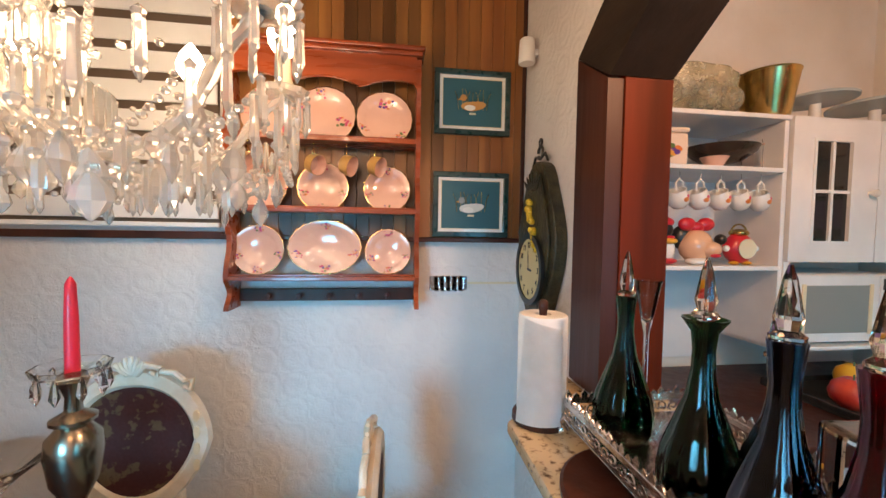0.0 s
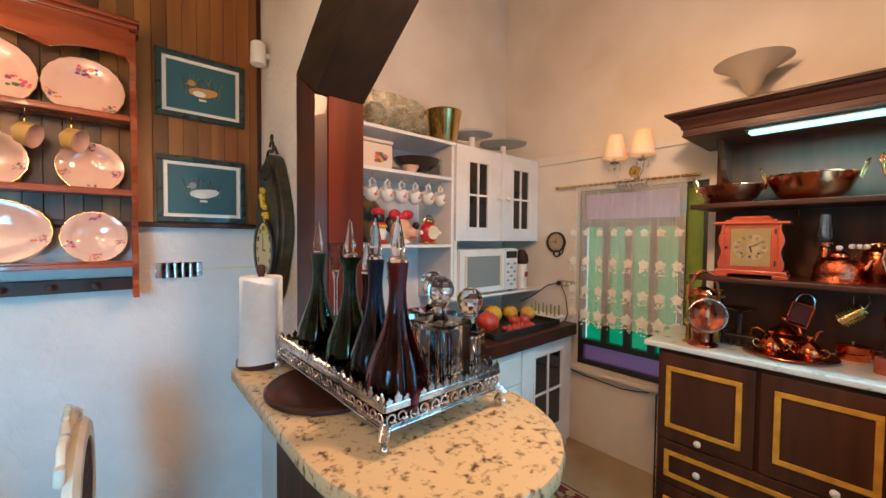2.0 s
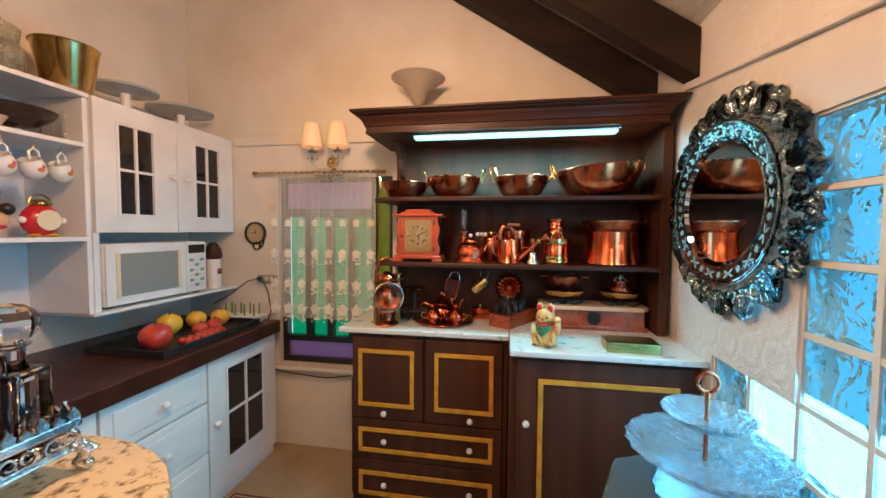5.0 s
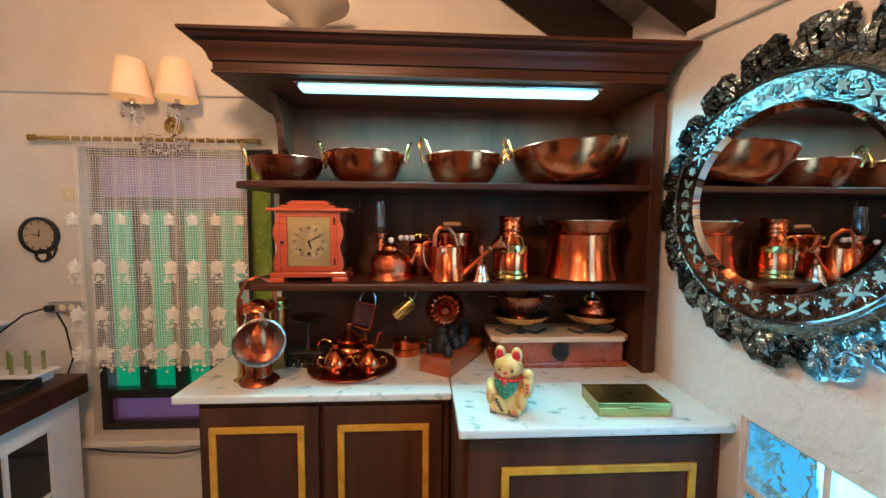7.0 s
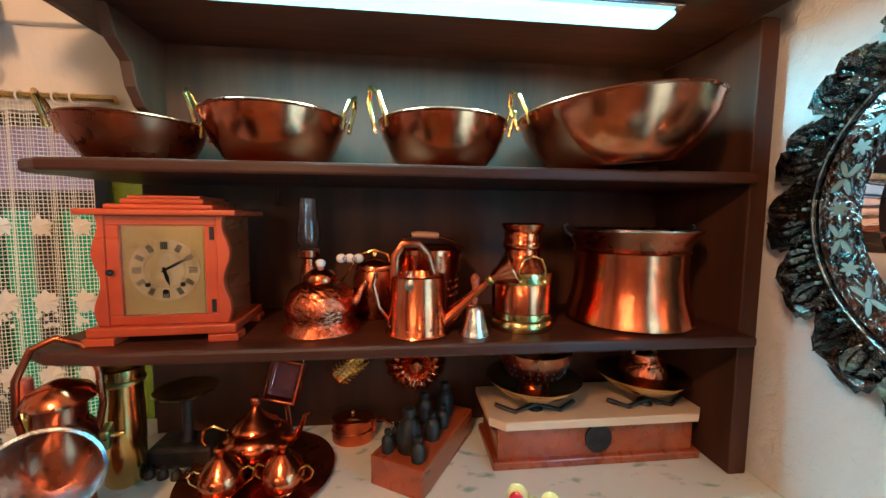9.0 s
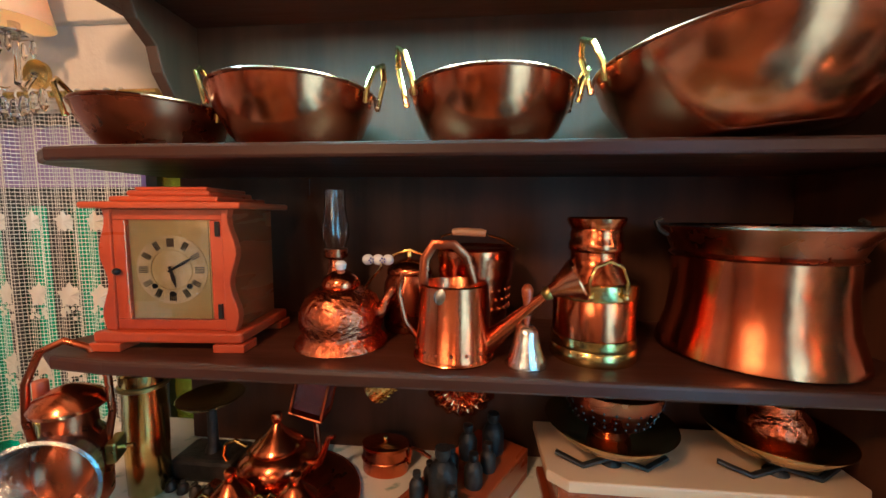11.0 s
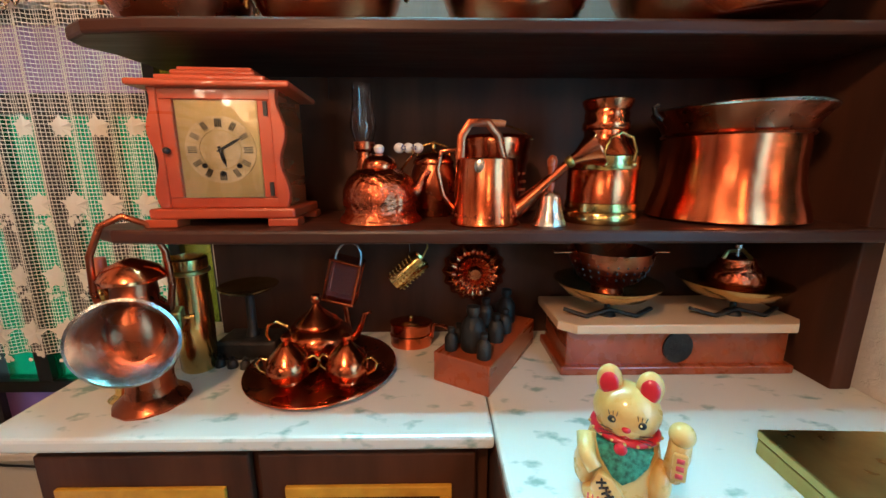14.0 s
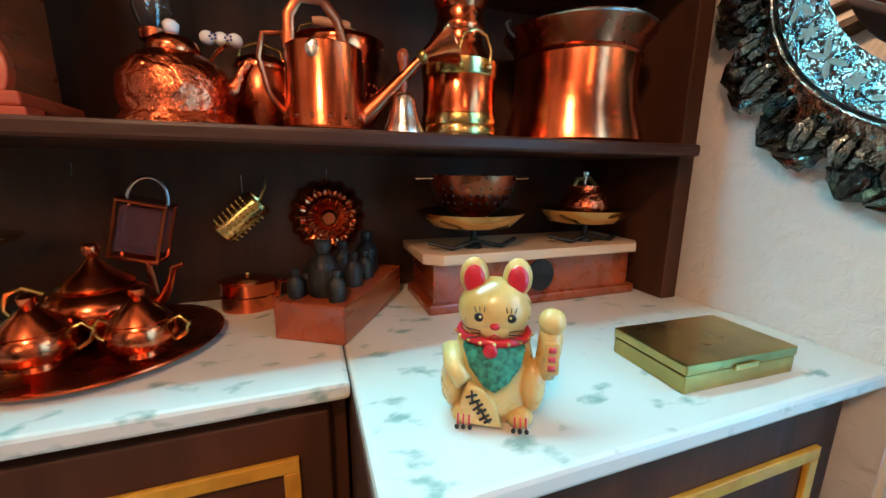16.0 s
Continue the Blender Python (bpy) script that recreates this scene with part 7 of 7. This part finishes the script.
part("dial", q, "cream", rc, at=pose(0, -0.034, 0.055, 90, 0, 0))
part("bell", ball((0, 0, 0.108), 0.030, sz=0.5, u=18, v=10), "brass", rc, smooth=True)
part("handle", tube(arc((0, 0, 0.108), 0.030, 0, 180, 10, "xz"), 0.003, 6), "olivebrass", rc, smooth=True)
for s in (-1, 1):
    part("side_knob", ball((s * 0.055, -0.01, 0.055), 0.011, u=10, v=8), "porcelain", rc, smooth=True)
    part("foot", ball((s * 0.025, -0.01, 0.006), 0.014, sx=1.3, sz=0.45, u=10, v=8), "yellow", rc, smooth=True)
dp = thing("dark_plate", 2.19, 3.905, SH[2] + 0.001, "dark brown decorated plate standing against the shelf back", "plate")
q = lathe([(0.13, 0), (0.135, 0.006), (0.09, 0.012), (0.001, 0.012)], 40)
part("dish", q, vary(mat("dark brown painted plate", (0.08, 0.05, 0.03), 0.35), (0.02, 0.015, 0.012), (0.26, 0.17, 0.07), 9, lo=0.45, hi=0.6), dp, smooth=True, at=pose(0, 0.012, 0.14, 82, 0, 0))

mw = thing("microwave_oven", 2.665, 3.62, 1.0005, "white microwave oven with a grey door and side keypad", "microwave")
part("case", bx(0.0, 0.56, 0.012, 0.32, 0.008, 0.290, 0.010), "white", mw)
part("door", bx(0.004, 0.420, 0.0, 0.012, 0.012, 0.286, 0.004), "white", mw)
part("door_window", bx(0.055, 0.375, -0.003, 0.0, 0.05, 0.245, 0.002), mat("grey window mesh", (0.25, 0.27, 0.27), 0.15), mw, "grey door window")
for x0 in (0.045, 0.365):
    part("window_edge", bx(x0, x0 + 0.018, -0.006, 0.0, 0.045, 0.250, 0.002), "cream", mw)
part("control_panel", bx(0.424, 0.556, 0.0, 0.012, 0.012, 0.286, 0.003), "white", mw)
part("display", bx(0.435, 0.545, -0.002, 0.0, 0.225, 0.272, 0.001), "black", mw)
for r in range(6):
    for c in range(3):
        part("key", bx(0.440 + c * 0.036, 0.466 + c * 0.036, -0.003, 0.0, 0.04 + r * 0.028, 0.056 + r * 0.028, 0.001), mat("teal key", (0.15, 0.38, 0.40), 0.5) if (r + c) % 2 else M["porcelain"], mw)
for x in (0.04, 0.52):
    part("foot", bx(x - 0.015, x + 0.015, 0.03, 0.28, 0, 0.008), "black", mw)
ve = thing("thermos_jug", 3.345, 3.68, 1.0005, "white cylindrical jar with a dark brown lid", "jar")
part("body", lathe([(0.040, 0), (0.042, 0.004), (0.042, 0.17), (0.038, 0.176)], 32), "porcelain", ve, smooth=True)
part("lid", lathe([(0.040, 0.176), (0.050, 0.19), (0.045, 0.235), (0.022, 0.275), (0.001, 0.280)], 28), "jambdark", ve, smooth=True)
part("label", bx(-0.018, 0.018, -0.0435, -0.0415, 0.085, 0.12, 0.001), "rack", ve)

ft = thing("fruit_tray", 2.93, 3.50, 0.8155, "dark rectangular baking tray full of fruit on the worktop", "tray")
bm = bx(-0.30, 0.32, -0.20, 0.20, 0.0, 0.010, 0.002)
for a, b, c, d in ((-0.30, 0.32, -0.20, -0.188), (-0.30, 0.32, 0.188, 0.20), (-0.30, -0.288, -0.188, 0.188), (0.308, 0.32, -0.188, 0.188)):
    bx(a, b, c, d, 0.010, 0.032, 0.002, bm=bm)
part("pan", bm, "iron", ft)
RF, YF, GF = vary(mat("red fruit skin", (0.55, 0.03, 0.02), 0.35, coat=0.3), (0.42, 0.02, 0.02), (0.66, 0.08, 0.03), 14), vary(mat("yellow fruit skin", (0.75, 0.42, 0.03), 0.35), (0.72, 0.36, 0.03), (0.80, 0.50, 0.05), 10), mat("dark green leaf top", (0.02, 0.07, 0.02), 0.5)


def fruit(x, y, r, m__, label, name, sz=0.85, stem=True):
    f_ = thing(name, x, y, 0.8257, label, "fruit")
    part("flesh", lathe([(0.001, 0.004), (r * 0.5, 0.0), (r * 0.9, r * sz * 0.45), (r, r * sz), (r * 0.85, r * sz * 1.55), (r * 0.4, r * sz * 1.9), (0.001, r * sz * 1.8)], 24, wave=(5, 0.03)), m__, f_, smooth=True)
    if stem:
        part("stalk", tube([(0, 0, r * sz * 1.75), (0.003, 0, r * sz * 1.9), (0.008, 0.004, r * sz * 2.1)], 0.003, 6), GF, f_)


fruit(2.735, 3.45, 0.066, RF, "large round red fruit in the tray", "red_pumpkin")
fruit(2.95, 3.60, 0.060, YF, "yellow fruit with a dark green top", "yellow_melon")
fruit(3.10, 3.58, 0.050, YF, "yellow and green fruit at the back", "yellow_pepper")
fruit(3.18, 3.50, 0.048, YF, "small yellow fruit with green top", "yellow_pepper")
fruit(2.97, 3.44, 0.036, RF, "small glossy red apple", "red_apple")
fruit(3.04, 3.42, 0.036, RF, "small glossy red apple beside others", "red_apple")
fruit(3.09, 3.455, 0.034, RF, "small glossy red apple by the yellow pepper", "red_apple")
for i in range(12):
    fruit(2.80 + (i % 6) * 0.042 + 0.01 * (i // 6), 3.345 + (i // 6) * 0.04, 0.018, RF, "tiny red strawberry at the tray front", "strawberry", stem=i % 2 == 0)
wtr = thing("white_rack", 3.275, 3.44, 0.8155, "small white rack tray with upright green posts", "rack")
part("tray", bx(-0.045, 0.055, -0.13, 0.12, 0.033, 0.045, 0.004), "white", wtr)
part("support", bx(-0.03, 0.05, -0.11, 0.10, 0.0, 0.033, 0.004), "white", wtr)
for i in range(8):
    part("peg", lathe([(0.007, 0.045), (0.005, 0.055), (0.005, 0.105), (0.007, 0.11), (0.001, 0.112)], 10, at=(-0.025 + (i % 2) * 0.05, -0.10 + (i // 2) * 0.06, 0)), mat("olive green plastic", (0.20, 0.24, 0.07), 0.4), wtr, smooth=True)

# uplighter above the hutch
up = thing("wall_uplighter", 3.468, 2.385, 2.02, "unlit frosted glass wall uplighter above the hutch", "wall lamp")
part("bowl", lathe([(0.012, 0), (0.035, 0.03), (0.050, 0.08), (0.10, 0.125), (0.145, 0.150), (0.140, 0.150), (0.09, 0.122), (0.04, 0.08)], 36, at=(-0.155, 0, 0)), mat("frosted shade glass", (0.70, 0.62, 0.50), 0.4, transmission=0.5), up, smooth=True)
part("arm", tube([(0, 0, 0.0), (-0.08, 0, -0.01), (-0.155, 0, 0.004)], 0.008, 8), "brass", up, smooth=True)

# ---- south wall: ornate mirror ----
mi = thing("ornate_mirror", 2.69, 1.181, 1.45, "large oval mirror with etched and scalloped mirror-glass frame", "mirror")
mi.matrix_basis = mi.matrix_basis @ Matrix.Diagonal((0.94, 1, 0.92, 1))
DM = vary(mat("dark silvered glass", (0.12, 0.17, 0.18), 0.1, 1.0), (0.10, 0.14, 0.15), (0.50, 0.56, 0.55), 34, rough=0.08, bump=0.5, bscale=70)
ETCH = mat("etched glass", (0.20, 0.38, 0.41), 0.6)


def ell(k0x, k0z, k1x, k1z, y0, y1, n=72, y0b=None):
    bm = bmesh.new()
    rows = []
    for kx, kz, yy in ((k0x, k0z, 0.0), (k0x, k0z, y0 if y0b is None else y0b), (k1x, k1z, y1), (k1x, k1z, 0.0)):
        rows.append([bm.verts.new((kx * math.cos(2 * math.pi * i / n), yy, kz * math.sin(2 * math.pi * i / n))) for i in range(n)])
    for a_, b_ in zip(rows, rows[1:]):
        for i in range(n):
            bm.faces.new((a_[i], a_[(i + 1) % n], b_[(i + 1) % n], b_[i]))
    return bm


q = bmesh.new()
q.faces.new([q.verts.new((0.235 * math.cos(2 * math.pi * i / 72), 0.030, 0.205 * math.sin(2 * math.pi * i / 72))) for i in range(72)])
part("glass", q, "mirror", mi, "clear central mirror glass")
part("bevel", ell(0.235, 0.205, 0.250, 0.220, 0.030, 0.040), "mirror", mi, smooth=True)
part("inner_band", ell(0.251, 0.221, 0.310, 0.280, 0.036, 0.044), DM, mi, "dark etched band")
part("rope_edge", tube([(0.318 * math.cos(2 * math.pi * i / 96), 0.046, 0.288 * math.sin(2 * math.pi * i / 96)) for i in range(96)], [0.003 + 0.0015 * (i % 2) for i in range(96)], 8, closed=True), DM, mi, smooth=True)
part("outer_band", ell(0.322, 0.292, 0.372, 0.342, 0.040, 0.020), DM, mi)
bm = bmesh.new()
for k in range(30):
    a = 2 * math.pi * k / 30
    cx_, cz_ = 0.281 * math.cos(a), 0.251 * math.sin(a)
    if k % 2 == 0:
        for j in range(6):
            b = j * math.pi / 3 + a
            q_ = [(cx_ + 0.006 * math.cos(b) + 0.0085 * (math.cos(b) * math.cos(t_) * 1.0 - math.sin(b) * math.sin(t_) * 0.45), cz_ + 0.006 * math.sin(b) + 0.0085 * (math.sin(b) * math.cos(t_) + math.cos(b) * math.sin(t_) * 0.45)) for t_ in (0, 1.05, 2.1, 3.14, 4.2, 5.25)]
            bm.faces.new([bm.verts.new((p[0], 0.0435, p[1])) for p in q_])
    else:
        for j in (-2, -1, 1, 2):
            b = a + math.pi / 2 + (0 if j > 0 else math.pi) + (0.5 if abs(j) == 2 else -0.4)
            q_ = [(cx_ + 0.016 * math.cos(b) + 0.015 * (math.cos(b) * math.cos(t_) - math.sin(b) * math.sin(t_) * 0.3), cz_ + 0.016 * math.sin(b) + 0.015 * (math.sin(b) * math.cos(t_) + math.cos(b) * math.sin(t_) * 0.3)) for t_ in (0, 1.05, 2.1, 3.14, 4.2, 5.25)]
            bm.faces.new([bm.verts.new((p[0], 0.0435, p[1])) for p in q_])
for v in bm.verts:
    rr = math.hypot(v.co.x / 0.310, v.co.z / 0.280)
    v.co.y = 0.036 + 0.008 * (rr - 0.80) / 0.20 + 0.0018
part("etched_flower", bm, ETCH, mi, "pale etched flowers and leaves")
def leaf_mesh(length, width, curl):
    """A broad leaf of mirror glass with a rolled tip and a rib."""
    bm = bmesh.new()
    n, m_ = 8, 6
    g_ = []
    for i in range(n + 1):
        u = i / n
        w_ = width * math.sin(math.pi * (0.12 + 0.86 * u)) ** 0.7 * (1 + 0.10 * math.cos(u * 26))
        bend = curl * u * u
        row = []
        for j in range(m_ + 1):
            v_ = 2 * j / m_ - 1
            row.append(bm.verts.new((length * u - 0.2 * bend, 0.004 + 0.012 * math.sin(u * math.pi) + 0.006 * (1 - abs(v_)) + 0.003 * math.cos(v_ * 9), w_ * v_ + bend)))
        g_.append(row)
    for i in range(n):
        for j in range(m_):
            bm.faces.new((g_[i][j], g_[i + 1][j], g_[i + 1][j + 1], g_[i][j + 1]))
    bmesh.ops.solidify(bm, geom=bm.faces[:], thickness=0.003)
    return bm


NL = 34
LEAFK = {}
for layer, (rx_, rz_, y_, ln, wd) in enumerate(((0.372, 0.342, 0.008, 0.062, 0.036), (0.340, 0.310, 0.022, 0.056, 0.026))):
    for k in range(NL):
        a = 2 * math.pi * (k + 0.5 * layer) / NL
        at_ = Matrix.Translation((rx_ * math.cos(a), y_ + 0.004 * (k % 2), rz_ * math.sin(a))) @ Matrix.Rotation(-a - (0.55 if k % 2 else 0.15) * (1 - 2 * layer), 4, "Y")
        key = (layer, k % 2)
        if key not in LEAFK:
            LEAFK[key] = part("leaf", leaf_mesh(ln * (1.15 if k % 2 else 0.95), wd, 0.012 if k % 2 else -0.008), DM, mi, "curled dark mirror-glass leaf", smooth=True, at=at_)
        else:
            q = new("leaf", LEAFK[key].data)
            q.parent = mi
            q.matrix_basis = at_
            tagged(q, "")
for k in range(28):
    a = 2 * math.pi * k / 28
    bm = bmesh.new()
    for j, (dr, da, rr_) in enumerate(((0.0, 0.0, 0.0034), (0.012, 0.045, 0.0028), (-0.010, 0.05, 0.0026))):
        bm2 = ball(((0.346 + dr) * math.cos(a + da), 0.030 - 0.2 * dr + 0.003, (0.316 + dr) * math.sin(a + da)), rr_, bm=bm, u=6, v=4)
    part("glass_bead", bm, ETCH, mi)

# ---- small table with a tiered glass stand under the glass blocks ----
bt = thing("side_table", 2.21, 1.44, 0, "small dark octagonal table with a brass edge by the glass blocks", "table")
part("tabletop", lathe([(0.22, 0.70), (0.235, 0.705), (0.235, 0.735), (0.228, 0.74)], 8), mat("thick clear tabletop", (0.12, 0.16, 0.17), 0.08, transmission=0.4), bt)
for k in range(4):
    a = radians(45 + k * 90)
    part("leg", tube([(0.17 * math.cos(a), 0.17 * math.sin(a), 0.0), (0.14 * math.cos(a), 0.14 * math.sin(a), 0.35), (0.20 * math.cos(a), 0.20 * math.sin(a), 0.70)], 0.014, 8), "olivebrass", bt, smooth=True)
ICE = vary(mat("pressed ice glass", (0.75, 0.92, 1.0), 0.08, transmission=0.9, ior=1.35), (0.6, 0.85, 0.95), (0.85, 0.97, 1.0), 20, bump=0.9, bscale=45)
tg = thing("tiered_glass_stand", 2.23, 1.45, 0.741, "two-tier pressed glass stand with an orange central rod", "cake stand")
part("base_bowl", lathe([(0.08, 0), (0.10, 0.01), (0.09, 0.05), (0.06, 0.09)], 32, wave=(16, 0.03)), ICE, tg, smooth=True)
part("lower_plate", lathe([(0.05, 0.092), (0.13, 0.098), (0.165, 0.125), (0.162, 0.130), (0.12, 0.106), (0.001, 0.100)], 44, wave=(22, 0.02)), ICE, tg, smooth=True)
part("upper_plate", lathe([(0.03, 0.185), (0.07, 0.188), (0.092, 0.210), (0.088, 0.213), (0.06, 0.195), (0.001, 0.192)], 36, wave=(16, 0.02)), ICE, tg, smooth=True)
part("rod", tube([(0, 0, 0.10), (0, 0, 0.255)], 0.005, 8), "copper", tg, "orange copper rod", smooth=True)
part("ring_handle", tube(arc((0, 0, 0.278), 0.022, 0, 345, 14, "yz"), 0.004, 8), "copper", tg, smooth=True)

# ---- floor ----
ru = tagged(new("rug"), "dark red patterned rug with a floral border on the floor", "rug")
RUGB, RUGF = mat("dark red wool", (0.16, 0.02, 0.02), 0.95), vary(mat("green-beige wool", (0.28, 0.24, 0.12), 0.95), (0.13, 0.03, 0.02), (0.34, 0.30, 0.16), 16, lo=0.40, hi=0.5)
vary(RUGB, (0.10, 0.012, 0.014), (0.20, 0.03, 0.03), 60, bump=0.4)
part("border", bx(1.95, 2.975, 1.35, 3.265, 0.0, 0.008, 0.002), RUGB, ru)
part("guard_stripe", bx(2.03, 2.895, 1.43, 3.185, 0.0082, 0.0095), RUGF, ru)
part("field", bx(2.06, 2.865, 1.46, 3.155, 0.0096, 0.0108), RUGF, ru)
part("edge_line", bx(1.965, 2.96, 1.365, 3.25, 0.0081, 0.0088), mat("cream wool", (0.5, 0.42, 0.26), 0.95), ru)
part("border_band", bx(1.975, 2.95, 1.375, 3.24, 0.0089, 0.0094), RUGB, ru)
bm = bmesh.new()
for i in range(44):
    t_ = i / 44 * 2 * (0.93 + 1.82)
    if t_ < 0.93:
        x_, y_ = 2.0 + t_, 3.215
    elif t_ < 2.75:
        x_, y_ = 2.925, 3.215 - (t_ - 0.93)
    elif t_ < 3.68:
        x_, y_ = 2.925 - (t_ - 2.75), 1.40
    else:
        x_, y_ = 2.0, 1.40 + (t_ - 3.68)
    for j in range(6):
        b = j * math.pi / 3 + i
        lathe([(0.011, 0.0), (0.011, 0.0004)], 6, bm=bm, at=(x_ + 0.016 * math.cos(b), y_ + 0.016 * math.sin(b), 0.0098))
    lathe([(0.008, 0.0), (0.008, 0.0004)], 6, bm=bm, at=(x_, y_, 0.0104))
part("border_flowers", bm, mat("pale gold wool", (0.42, 0.33, 0.17), 0.95), ru, kind="stuff")
wr = thing("wire_rack", 3.10, 2.672, 0, "dark wire lattice rack leaning on the cabinet side", "rack")
bm = bmesh.new()
for i in range(16):
    tube([(0.0, 0.004, 0.02 + i * 0.036), (0.30, 0.004, 0.02 + i * 0.036)], 0.0016, 5, bm=bm)
for i in range(9):
    tube([(i * 0.0375, 0.002, 0.0), (i * 0.0375, 0.002, 0.60)], 0.0016, 5, bm=bm)
part("lattice", bm, "iron", wr)
tube_ = tube([(0, 0.003, 0.0), (0, 0.003, 0.60), (0.30, 0.003, 0.60), (0.30, 0.003, 0.0)], 0.004, 6)
part("rack_frame", tube_, "iron", wr)
